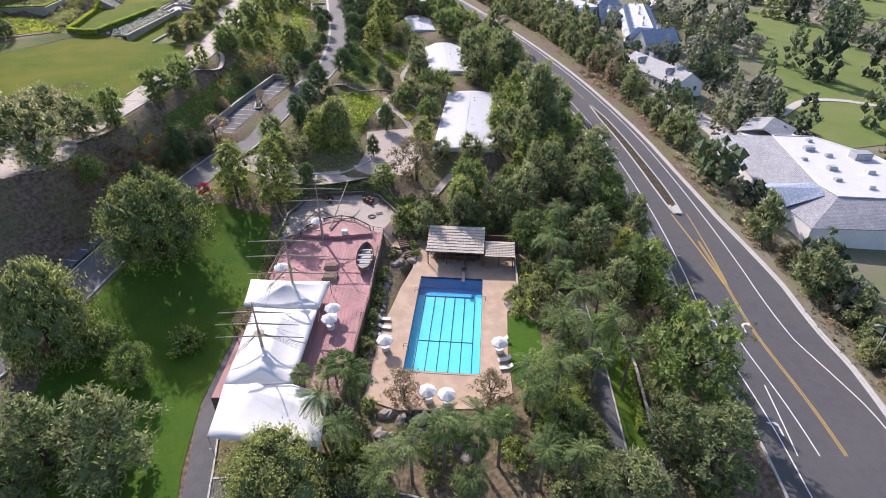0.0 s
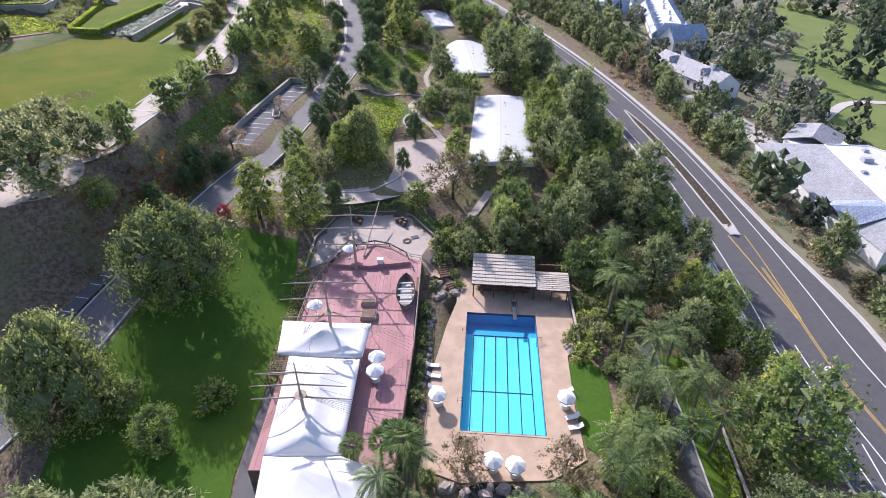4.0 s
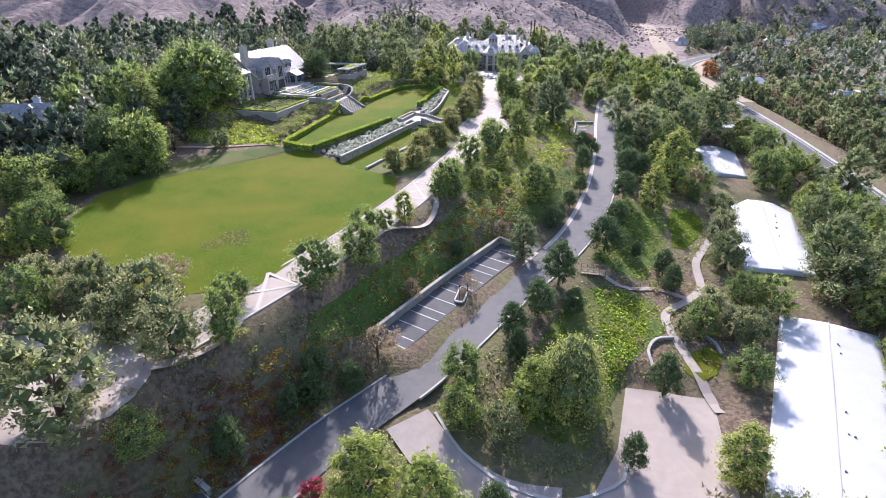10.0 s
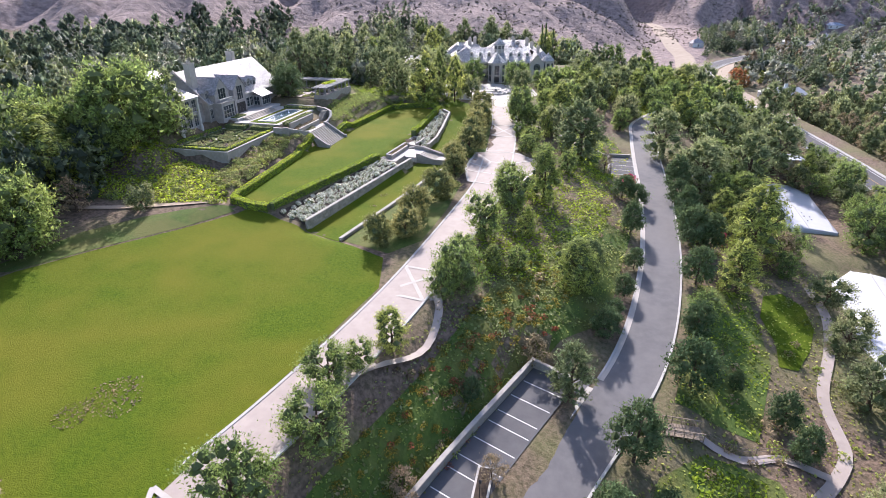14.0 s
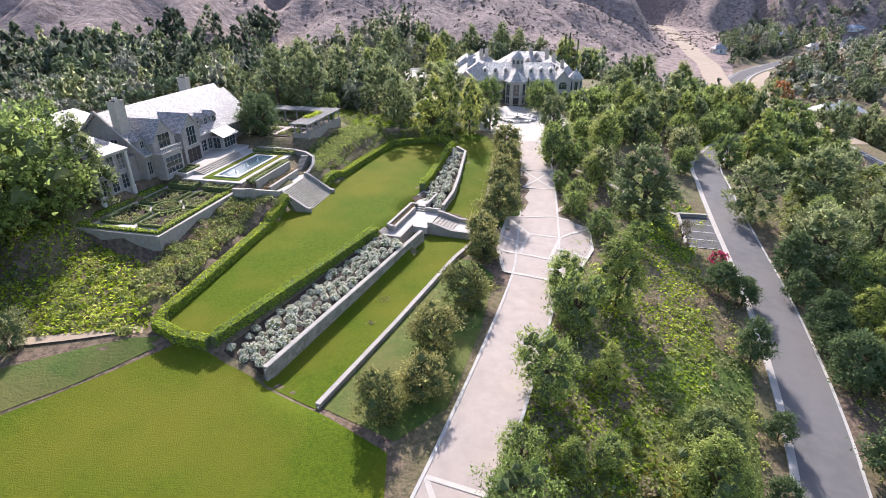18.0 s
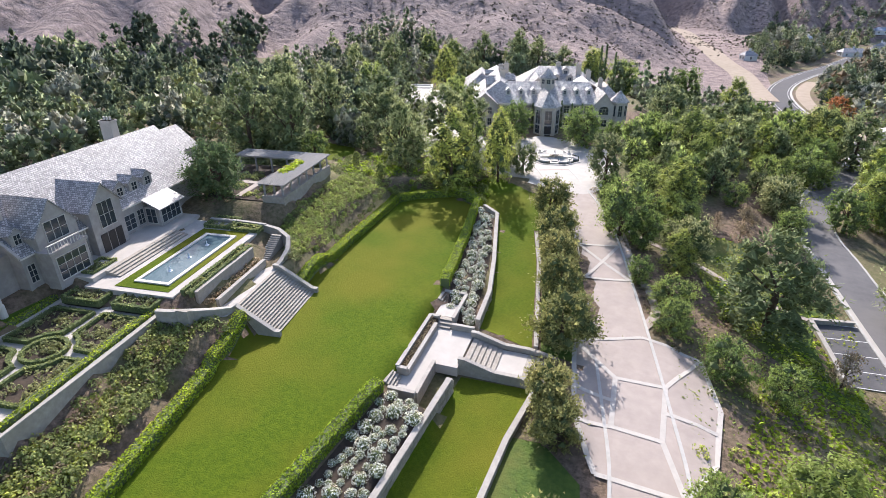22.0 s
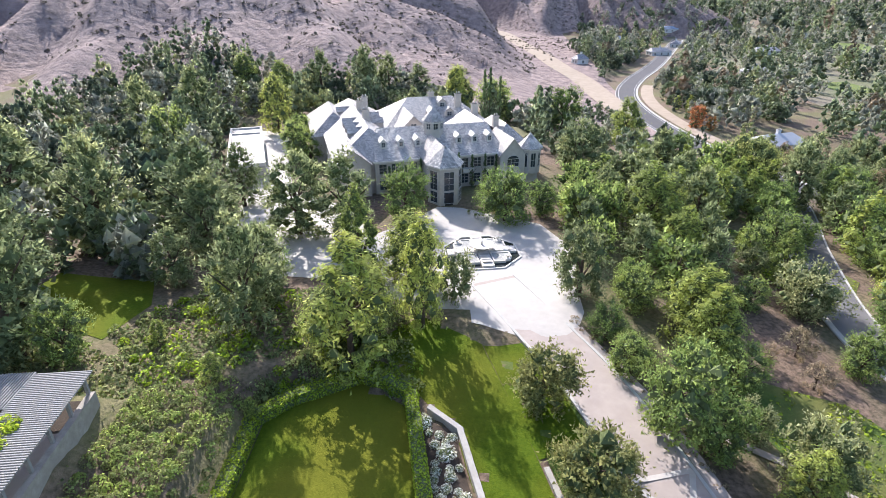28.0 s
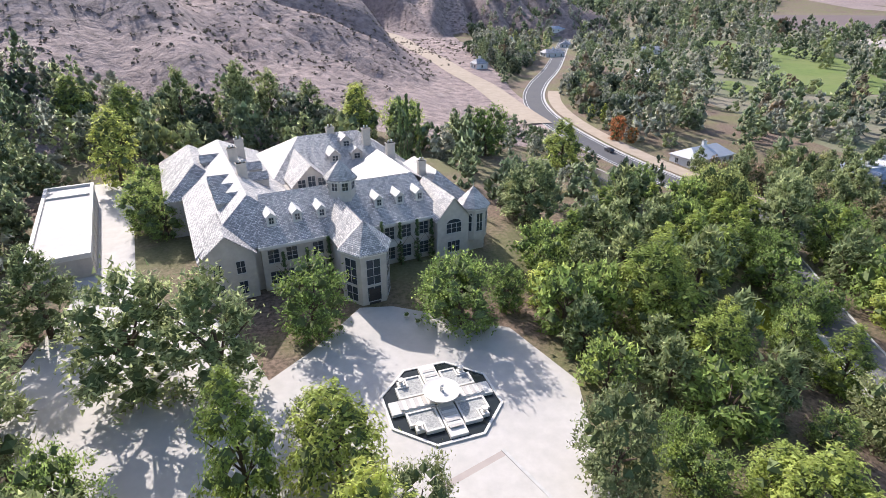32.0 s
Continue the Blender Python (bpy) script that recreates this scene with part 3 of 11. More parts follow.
drape("upper_lawn", UPPER_LAWN, LAWN, "mown lawn terrace enclosed by clipped hedges", "lawn")
drape("lower_lawn", LOWER_LAWN, LAWN, "narrow mown lawn between two stone walls", "lawn")
drape("forecourt", FORECOURT, PALE_CONCRETE, "pale concrete forecourt of the mansion", "forecourt")
drape("plaza", FORK_PLAZA, CONCRETE, "pale concrete plaza beside the covered courts", "plaza")
drape("north_lawn", NORTH_LAWN, LAWN, "mown lawn strip running up to the forecourt", "lawn")


def zats(X, Y):
    i = np.clip(np.searchsorted(GX, X) - 1, 0, len(GX) - 2)
    j = np.clip(np.searchsorted(GY, Y) - 1, 0, len(GY) - 2)
    u, v = (X - GX[i]) / (GX[i + 1] - GX[i]), (Y - GY[j]) / (GY[j + 1] - GY[j])
    return (GZ[j, i] * (1 - u) + GZ[j, i + 1] * u) * (1 - v) + (GZ[j + 1, i] * (1 - u) + GZ[j + 1, i + 1] * u) * v


def leaf_quads(P, N, size, r, spread=0.5, long=1.0):
    """Small leaf pieces at places P facing about N."""
    n = len(P)
    N = N + r.normal(size=(n, 3)) * spread
    N /= np.linalg.norm(N, axis=1)[:, None]
    T = np.cross(N, r.normal(size=(n, 3)))
    T /= np.linalg.norm(T, axis=1)[:, None]
    B = np.cross(N, T)
    s = size * r.uniform(0.6, 1.35, (n, 1))
    a, b = T * s * long, B * s * 0.75
    return np.stack([P - a, P + b + N * s * 0.2, P + a, P - b + N * s * 0.2], 1).reshape(-1, 3), np.arange(4 * n).reshape(-1, 4)


def hedge(line, width, height, mat, label, lift=0.0, density=26, size=0.15, seed=3, closed=False, base=None, group="", name="hedge"):
    """A clipped hedge along a line of (x, y): leaf pieces over a solid core."""
    r = np.random.default_rng(seed)
    pts = np.array(list(line) + ([line[0]] if closed else []), float)
    fine = [pts[0]]
    for a, b in zip(pts, pts[1:]):
        n = max(1, int(np.hypot(*(b - a)) / 1.5))
        fine += [a + (b - a) * (k + 1) / n for k in range(n)]
    pts = np.array(fine)
    z = (zats(pts[:, 0], pts[:, 1]) if base is None else np.full(len(pts), float(base))) + lift
    line3 = np.column_stack([pts, z])
    s = sides(line3)
    h = width / 2
    bm = bmesh.new()
    rows = []
    for p, q in zip(line3, s):
        k = h * 0.9
        rows.append([bm.verts.new((p[0] + q[0] * o, p[1] + q[1] * o, p[2] + dz)) for o, dz in ((-k, -0.4), (-k, height * 0.93), (k, height * 0.93), (k, -0.4))])
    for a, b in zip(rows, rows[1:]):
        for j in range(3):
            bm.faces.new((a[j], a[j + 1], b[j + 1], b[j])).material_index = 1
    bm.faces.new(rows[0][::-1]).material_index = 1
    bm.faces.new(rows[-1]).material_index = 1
    me = bpy.data.meshes.new(name)
    bm.to_mesh(me)
    bm.free()
    seg = np.hypot(*np.diff(pts, axis=0).T)
    total = seg.sum()
    n = int(total * (width + 2 * height) * density)
    t = r.uniform(0, total, n)
    cum = np.r_[0, np.cumsum(seg)]
    i = np.clip(np.searchsorted(cum, t) - 1, 0, len(seg) - 1)
    f = (t - cum[i]) / seg[i]
    c = line3[i] * (1 - f[:, None]) + line3[i + 1] * f[:, None]
    q = s[i]
    w = r.uniform(0, width + 2 * height, n)
    top = w < width
    left = (~top) & (w < width + height)
    off = np.where(top, w - h, np.where(left, -h, h)) + r.normal(0, 0.035, n)
    up = np.where(top, height, np.where(left, w - width, w - width - height)) + r.normal(0, 0.035, n)
    P = np.column_stack([c[:, 0] + q[:, 0] * off, c[:, 1] + q[:, 1] * off, c[:, 2] + up])
    sgn = np.where(left, -1.0, 1.0)
    N = np.where(top[:, None], np.array([0, 0, 1.0]), np.column_stack([q * sgn[:, None], np.full(n, 0.3)]))
    V, F = leaf_quads(P, N, size, r, 0.45)
    old = [v.co[:] for v in me.vertices]
    oldf = [list(p.vertices) for p in me.polygons]
    k = len(old)
    me2 = mesh_of(name, old + V.tolist(), oldf + (F + k).tolist(), (mat, SHADE_CORE))
    me2.polygons.foreach_set("material_index", [1] * len(oldf) + [0] * len(F))
    bpy.data.meshes.remove(me)
    return tagged(new(name, me2), label, "hedge", group)


def points_in(poly, count, seed):
    r = np.random.default_rng(seed)
    p = np.array(poly)
    out = np.zeros((0, 2))
    while len(out) < count:
        q = r.uniform(p.min(0), p.max(0), (count * 2, 2))
        out = np.vstack([out, q[poly_dist(q[:, 0], q[:, 1], poly) < 0]])
    return out[:count]


def groundcover(name, poly, density, size, mat, label, seed, category="groundcover", height=0.15, spots=0.0, base=None):
    """Low leaves strewn over the ground; spots > 0 leaves bare patches."""
    r = np.random.default_rng(seed)
    p = np.array(poly)
    area = 0.5 * abs(np.dot(p[:, 0], np.roll(p[:, 1], 1)) - np.dot(p[:, 1], np.roll(p[:, 0], 1)))
    q = points_in(poly, int(area * density), seed)
    if spots:
        f = np.sin(q[:, 0] * 0.55 + 1.7 * np.sin(q[:, 1] * 0.31 + seed)) * np.sin(q[:, 1] * 0.47 + 1.3 * np.sin(q[:, 0] * 0.23)) + r.normal(0, 0.3, len(q))
        q = q[f > spots - 0.8]
    z = zats(q[:, 0], q[:, 1]) if base is None else np.full(len(q), base)
    P = np.column_stack([q, z + r.uniform(0.02, height, len(q))])
    V, F = leaf_quads(P, np.tile(np.array([0, 0, 1.0]), (len(P), 1)), size, r, 0.55)
    return tagged(new(name, mesh_of(name, V.tolist(), F.tolist(), (mat,))), label, category, kind="stuff")


def mound(radius, height, count, size, mats, seed, share=0.0):
    """Mesh of one low bush: leaves, with a share of blossoms of the second material."""
    r = np.random.default_rng(seed)
    d = r.normal(size=(count, 3))
    d[:, 2] = np.abs(d[:, 2])
    d /= np.linalg.norm(d, axis=1)[:, None]
    lump = 1 + 0.16 * np.sin(d[:, 0] * 5 + seed) * np.sin(d[:, 1] * 6 + 2 * seed) + r.uniform(-0.1, 0.08, count)
    P = d * lump[:, None] * np.array([radius, radius, height])
    V, F = leaf_quads(P, d, size, r, 0.4)
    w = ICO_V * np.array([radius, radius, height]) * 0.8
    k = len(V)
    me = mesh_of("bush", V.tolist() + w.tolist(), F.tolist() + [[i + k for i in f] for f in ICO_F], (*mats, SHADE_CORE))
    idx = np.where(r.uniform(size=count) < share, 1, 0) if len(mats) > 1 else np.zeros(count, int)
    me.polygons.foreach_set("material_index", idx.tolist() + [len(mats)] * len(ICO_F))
    return me


def bushes(name, places, radius, height, count, size, mat, label, seed, category="bushes", base=None):
    """Many bushes as one piece of planting."""
    r = np.random.default_rng(seed)
    VV, FF = [], []
    k = 0
    for x, y in places:
        s = r.uniform(0.7, 1.25)
        d = r.normal(size=(count, 3))
        d[:, 2] = np.abs(d[:, 2])
        d /= np.linalg.norm(d, axis=1)[:, None]
        P = d * (1 + r.uniform(-0.22, 0.12, (count, 1))) * np.array([radius, radius, height]) * s + np.array([x, y, (zat(x, y) if base is None else base)])
        V, F = leaf_quads(P, d, size, r, 0.45)
        VV.append(V)
        FF.append(F + k)
        k += len(V)
    return tagged(new(name, mesh_of(name, np.vstack(VV).tolist(), np.vstack(FF).tolist(), (mat,))), label, category, kind="stuff")


_ico = bmesh.new()
bmesh.ops.create_icosphere(_ico, subdivisions=2, radius=1)
ICO_V = np.array([v.co[:] for v in _ico.verts])
ICO_F = [[v.index for v in f.verts] for f in _ico.faces]
_ico.free()

# ---- trees: a few of each kind, then copied ----
RNG = np.random.default_rng(7)


def profile(kind, f):
    """Half-width of a crown at height f (0 to 1) of it."""
    if kind == "round":
        return np.sin(np.pi * (0.14 + 0.76 * f)) ** 0.6
    if kind == "dome":
        return np.sin(np.pi * (0.30 + 0.64 * f)) ** 0.7
    if kind == "egg":
        return np.sin(np.pi * (0.22 + 0.74 * f)) ** 0.85
    return np.clip(0.62 + 1.6 * f, 0, 1) * (1 - f * 0.93) ** 0.75      # cone


def clump_places(kind, R, z0, H, n, seed, fat, rough):
    """Twig clumps (x, y, z, radius) of an uneven crown of half-width R from z0 to H."""
    r = np.random.default_rng(seed)
    p = r.uniform(0, 6.28, 6)
    f = (np.arange(n) + r.uniform(0, 1, n)) / n
    f = f ** 0.92
    a = np.arange(n) * 2.39996 + r.uniform(-0.7, 0.7, n)
    w = profile(kind, f) * (1 + rough * (0.55 * np.sin(2 * a + p[0] + 3 * f) + 0.45 * np.sin(3 * a + p[1] - 7 * f) + 0.35 * np.sin(5 * a + p[2] + 11 * f)))
    d = R * w * np.sqrt(r.uniform(0.25, 1.0, n)) * (1 - fat * 0.5)
    c = R * fat * r.uniform(0.6, 1.25, n) * (0.55 + 0.45 * np.clip(w, 0, 1))
    z = z0 + (H - z0) * f + r.uniform(-0.05, 0.05, n) * (H - z0)
    lean = r.uniform(-0.12, 0.12, 2) * R
    return np.stack([d * np.cos(a) + lean[0] * f, d * np.sin(a) + lean[1] * f, z, c], 1)


def leaf_cloud(C, count, size, droop=0.0, seed=1, long=1.0, zc=3.0, tips=0.7):
    """Corner points of many small leaf sprays scattered about the clumps C."""
    r = np.random.default_rng(seed)
    k = r.choice(len(C), count, p=C[:, 3] ** 2 / (C[:, 3] ** 2).sum())
    d = r.normal(size=(count, 3))
    d /= np.linalg.norm(d, axis=1)[:, None]
    rad = np.abs(r.normal(0.7, 0.42, (count, 1)))
    P = C[k, :3] + d * rad * C[k, 3:4] * np.array([1, 1, 0.8])
    P[:, 2] -= droop * np.maximum(0, rad[:, 0] - 0.4) * C[k, 3]
    axis = P - np.array([0, 0, zc])
    axis /= np.linalg.norm(axis, axis=1)[:, None] + 1e-6
    N = d * 0.38 + axis * 0.45 + r.normal(size=(count, 3)) * 0.24 + np.array([0, 0, 0.6])
    N /= np.linalg.norm(N, axis=1)[:, None]
    T = np.cross(N, r.normal(size=(count, 3)))
    T /= np.linalg.norm(T, axis=1)[:, None]
    T = T * 0.75 + (axis * 0.5 + np.array([0, 0, 0.35]) + d * 0.3) * (0.0 if droop else tips)
    T /= np.linalg.norm(T, axis=1)[:, None]
    if droop:
        T = T * (1 - droop) + np.array([0, 0, -1.0]) * droop
        T /= np.linalg.norm(T, axis=1)[:, None]
    B = np.cross(N, T)
    B /= np.linalg.norm(B, axis=1)[:, None] + 1e-6
    s = size * r.uniform(0.5, 1.4, (count, 1))
    a, b = T * s * long, B * s * r.uniform(0.5, 0.9, (count, 1))
    V = np.stack([P - a + b, P + a * 1.25 + N * s * 0.3, P - a * 0.8 - b], 1)
    V[:, :, 2] = np.maximum(V[:, :, 2], 0.05)
    return V


OCT_V = np.array([(1, 0, 0), (0, 1, 0), (-1, 0, 0), (0, -1, 0), (0, 0, 1), (0, 0, -1)], float)
OCT_F = [(0, 1, 4), (1, 2, 4), (2, 3, 4), (3, 0, 4), (1, 0, 5), (2, 1, 5), (3, 2, 5), (0, 3, 5)]


def crown_mesh(name, C, count, size, mat, seed=1, droop=0.0, long=1.0, core=0.6):
    zc = float(C[:, 2].mean())
    V = leaf_cloud(C, count, size, droop, seed, long, zc).reshape(-1, 3)
    verts, faces = V.tolist(), np.arange(3 * count).reshape(-1, 3).tolist()
    idx = [0] * count
    r = np.random.default_rng(seed + 50)
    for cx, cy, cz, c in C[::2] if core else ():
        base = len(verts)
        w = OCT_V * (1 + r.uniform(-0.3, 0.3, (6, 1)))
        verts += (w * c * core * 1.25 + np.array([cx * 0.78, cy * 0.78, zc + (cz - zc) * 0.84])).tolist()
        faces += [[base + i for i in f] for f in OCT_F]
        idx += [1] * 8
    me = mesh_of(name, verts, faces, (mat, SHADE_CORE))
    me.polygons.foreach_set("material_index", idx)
    return me


def trunk_bm(h, r, limbs, lean=0.0, seed=1, spread=0.5):
    bm = bmesh.new()
    rr = random.Random(seed)
    cyl(bm, (0, 0, -0.4), (lean * h * 0.3, 0, h * 0.35), r * 1.25, r * 0.9, 8)
    top = (lean * h * 0.5, 0, h * 0.62)
    cyl(bm, (lean * h * 0.3, 0, h * 0.34), top, r * 0.9, r * 0.55, 7)
    for i in range(limbs):
        a = 6.283 * i / max(limbs, 1) + rr.uniform(-0.3, 0.3)
        z = h * rr.uniform(0.3, 0.5)
        cyl(bm, (lean * z * 0.8, 0, z), (lean * h * 0.5 + spread * h * 0.5 * math.cos(a), spread * h * 0.5 * math.sin(a), h * rr.uniform(0.6, 0.8)), r * 0.5, r * 0.15, 5)
    return bm


def tree(name, label, shape, R, z0, H, n, count, size, mat, r, limbs=4, seed=1, droop=0.0, long=1.0, core=0.62, fat=0.26, rough=0.3, category="tree"):
    if category == "shrub":
        C = clump_places(shape, R, z0, H, n, seed, fat, rough)
        c = new(name, crown_mesh("shrub", C, count, size, mat, seed, droop, long, core))
        c.matrix_basis = pose(0, 0, -500)
        return tagged(c, label, category)
    e = thing(name, pose(0, 0, -500), label, category)
    part("trunk", trunk_bm(H * 0.9, r, limbs, 0.0, seed), BARK, e)
    C = clump_places(shape, R, z0, H, n, seed, fat, rough)
    c = new("crown", crown_mesh("crown", C, count, size, mat, seed, droop, long, core))
    c.parent = e
    return e


def family(name, label, shape, R, z0, H, n, count, size, mat, r, seed, kinds=4, **k):
    return [tree(name, label, shape, R * (1 + 0.07 * (i % 3 - 1)), z0, H * (1 - 0.06 * (i % 3 - 1)), n, count, size, mat, r, 4 + i % 2, seed + i, **k) for i in range(kinds)]


KINDS = {
    "oak": family("oak_tree", "broad green evergreen oak with an uneven crown", "round", 4.2, 0.4, 7.8, 97, 4893, 0.124, LEAF_OAK, 0.3, 11, fat=0.23, rough=0.20),
    "dark_oak": family("oak_tree", "broad dense dark-green evergreen oak", "round", 4.3, 0.6, 7.8, 100, 5956, 0.115, LEAF_CAROB, 0.35, 15, 1, fat=0.24, rough=0.16),
    "pine": family("pine_tree", "grey-green bushy pine with an irregular crown", "egg", 3.2, 0.2, 9.8, 105, 4042, 0.124, LEAF_PINE, 0.25, 21, long=1.45, fat=0.23, rough=0.28),
    "pepper": family("pepper_tree", "large feathery bright-green drooping pepper tree", "dome", 5.9, 0.4, 8.4, 190, 11840, 0.096, LEAF_PEPPER, 0.4, 31, 2, droop=0.5, long=1.6, fat=0.23, rough=0.20),
    "alder": family("alder_tree", "upright light-green tree with a feathery crown", "egg", 3.5, 0.3, 9.0, 101, 4893, 0.115, LEAF_BRIGHT, 0.2, 41, droop=0.2, long=1.4, fat=0.23, rough=0.25),
    "carob": family("carob_tree", "dense dark-green egg-shaped roadside tree on a short trunk", "egg", 2.4, 0.9, 5.9, 90, 3848, 0.107, LEAF_CAROB, 0.12, 51, 3, core=0.62, fat=0.26, rough=0.10),
    "magnolia": family("magnolia_tree", "round dense olive-green clipped evergreen tree", "round", 2.4, 0.1, 4.6, 75, 4700, 0.100, LEAF_MAGNOLIA, 0.14, 61, 3, fat=0.27, rough=0.14),
    "olive": family("olive_tree", "grey-green round olive tree", "round", 3.1, 0.3, 5.6, 82, 4042, 0.104, LEAF_OLIVE, 0.22, 71, 3, fat=0.23, rough=0.22),
    "dry": family("plum_tree", "brown sparse-leaved tree with thin upright limbs", "egg", 2.7, 0.5, 5.6, 63, 1872, 0.123, LEAF_DRY, 0.16, 81, 2, fat=0.22, rough=0.25, core=0),
    "shrub": family("shrub", "rounded dark-green garden shrub", "dome", 1.5, 0.0, 1.9, 30, 965, 0.102, LEAF_SHRUB, 0.06, 91, 3, fat=0.29, rough=0.19, category="shrub"),
    "shrub_light": family("shrub", "rounded bright-green garden shrub", "dome", 1.5, 0.0, 1.9, 30, 965, 0.102, LEAF_BRIGHT, 0.06, 95, 2, fat=0.29, rough=0.19, category="shrub"),
    "shrub_olive": family("shrub", "rounded grey-green garden shrub", "dome", 1.5, 0.0, 1.9, 30, 965, 0.102, LEAF_OLIVE, 0.06, 98, 2, fat=0.29, rough=0.19, category="shrub"),
    "far_pine": family("pine_tree", "grey-green bushy pine with an irregular crown", "egg", 3.3, 0.2, 9.6, 54, 1326, 0.255, LEAF_PINE, 0.25, 121, 3, long=1.5, fat=0.28, rough=0.28),
    "far_oak": family("oak_tree", "broad green evergreen oak with an uneven crown", "round", 4.2, 0.3, 7.8, 54, 1428, 0.261, LEAF_OAK, 0.3, 131, 3, fat=0.28, rough=0.22),
    "far_alder": family("alder_tree", "upright light-green tree with a feathery crown", "egg", 2.9, 0.3, 9.4, 54, 1632, 0.219, LEAF_BRIGHT, 0.2, 141, 3, droop=0.2, long=1.3, fat=0.28, rough=0.25),
    "far_olive": family("olive_tree", "grey-green round olive tree", "round", 3.1, 0.2, 5.6, 46, 1428, 0.201, LEAF_OLIVE, 0.2, 151, 2, fat=0.28, rough=0.22),
    "orange": family("autumn_tree", "autumn tree with orange-brown leaves", "round", 3.6, 0.2, 8, 36, 840, 0.320, LEAF_ORANGE, 0.25, 171, 1, fat=0.28, rough=0.2),
    "far_dry": family("brown_tree", "brownish dry-leaved tree on the road bank", "egg", 3.0, 0.2, 7.2, 50, 1428, 0.207, LEAF_DRY, 0.2, 161, 2, fat=0.28, rough=0.25),
}


def palm_tree(seed, fan):
    r = random.Random(seed)
    e = thing("palm_tree", pose(0, 0, -500), "tall palm with a slender grey trunk and arching fronds", "palm tree")
    bm = bmesh.new()
    n = 9
    lean = r.uniform(-0.5, 0.5)
    for i in range(n):
        a, b = i / n, (i + 1) / n
        cyl(bm, (lean * a * a, 0, 7.6 * a - 0.3), (lean * b * b, 0, 7.6 * b - 0.28), 0.21 - 0.06 * a, 0.185 - 0.06 * a, 7)
    part("trunk", bm, PALM_BARK, e)
    verts, faces = [], []
    top = Vector((lean, 0, 7.3))
    for k in range(26 if fan else 20):
        az, up = k * 2.39996, r.uniform(-0.45, 1.15)
        d = Vector((math.cos(az), math.sin(az), 0))
        length = r.uniform(1.5, 1.9) if fan else r.uniform(2.5, 3.2)
        side = Vector((-d.y, d.x, 0))
        if fan:
            c = top + (d * math.cos(up) + Vector((0, 0, math.sin(up)))) * length * 0.45
            for j in range(9):
                w = (j - 4) * 0.34
                tip = c + ((d * math.cos(w) + side * math.sin(w)) * math.cos(up) + Vector((0, 0, math.sin(up) - 0.25 * abs(w)))) * length * 0.6
                m = (c + tip) / 2 + side * 0.0
                q = side * 0.11
                b0 = len(verts)
                verts += [c[:], (m + q)[:], (tip - Vector((0, 0, 0.12)))[:], (m - q)[:]]
                faces.append((b0, b0 + 1, b0 + 2, b0 + 3))
            continue
        prev = top
        v = d * math.cos(up) + Vector((0, 0, math.sin(up)))
        for j in range(8):
            v = (v - Vector((0, 0, 0.20))).normalized()
            nxt = prev + v * length / 8
            wide = 0.55 * math.sin(math.pi * (j + 1.2) / 9.5)
            for sgn in (-1, 1):
                for u in (0.25, 0.75):
                    a = prev.lerp(nxt, u)
                    tip = a + side * sgn * wide + v * 0.22 - Vector((0, 0, 0.16 * wide + 0.05))
                    b0 = len(verts)
                    verts += [a[:], (a.lerp(tip, 0.5) + v * 0.07)[:], tip[:], (a.lerp(tip, 0.5) - v * 0.07)[:]]
                    faces.append((b0, b0 + 1, b0 + 2, b0 + 3))
            prev = nxt
    c = new("crown", mesh_of("crown", verts, faces, (LEAF_PALM,)))
    c.parent = e
    return e


PALM_BARK = material("palm_bark", (0.20, 0.165, 0.13), (0.12, 0.10, 0.08), 4, 0.95, 0.02, 10, local=True, stretch=(1, 1, 4))
KINDS["palm"] = [palm_tree(5, False), palm_tree(6, False), palm_tree(7, True)]
PLACED = []


def plant(kind, x, y, scale=1.0, group="", z=None, stretch=1.0):
    src = KINDS[kind][int(RNG.integers(len(KINDS[kind])))]
    m = Matrix.Translation((x, y, (zat(x, y) if z is None else z) - 0.1)) @ Matrix.Rotation(RNG.uniform(0, 6.283), 4, "Z") @ Matrix.Diagonal((scale, scale, scale * stretch, 1))
    ob = copy_thing(src, m)
    if group:
        ob["group"] = group
    PLACED.append((x, y, scale))
    return ob


def in_poly(x, y, poly):
    c = False
    n = len(poly)
    for i in range(n):
        (ax, ay), (bx, by) = poly[i], poly[(i + 1) % n]
        if (ay > y) != (by > y) and x < (bx - ax) * (y - ay) / (by - ay) + ax:
            c = not c
    return c


ROAD_VERGE = [(-66, 410), (-34, 398), (-10, 352), (10, 300), (0, 296), (-24, 345), (-46, 362), (-80, 372), (-92, 392)]
KEEP_OUT = [ROAD_VERGE, POOL_DECK, PATIO, FORK_PLAZA, COURT_A, COURT_B, COURT_C, FORECOURT, MANSION_PAD, UPPER_LAWN, BIG_LAWN, LOWER_LAWN, NORTH_LAWN, FLOWER_BED, NORTH_BED, STAIR_PAD, PARTERRE, POOL_TERRACE, LANDING, HOUSE_PAD, PERGOLA_PAD, OPEN_SLOPE, DRIVE_LAWN, WEST_LAWN, ARC_TERRACE]
_clear = [(np.array(UPPER_PARKING), 4.5), (drive, 5.5), (prom, 5.5), (fork, 5.5), (cut(road, -60, 88), 13.2), (cut(road, 88, 900), 9.6), (cut(track, 400, 900), 11), (cut(road, 400, 720), 13)]


def free(x, y, room=0.0):
    if any(in_poly(x, y, p) for p in KEEP_OUT):
        return False
    return all(((l[:, 0] - x) ** 2 + (l[:, 1] - y) ** 2).min() > (w + room) ** 2 for l, w in _clear)


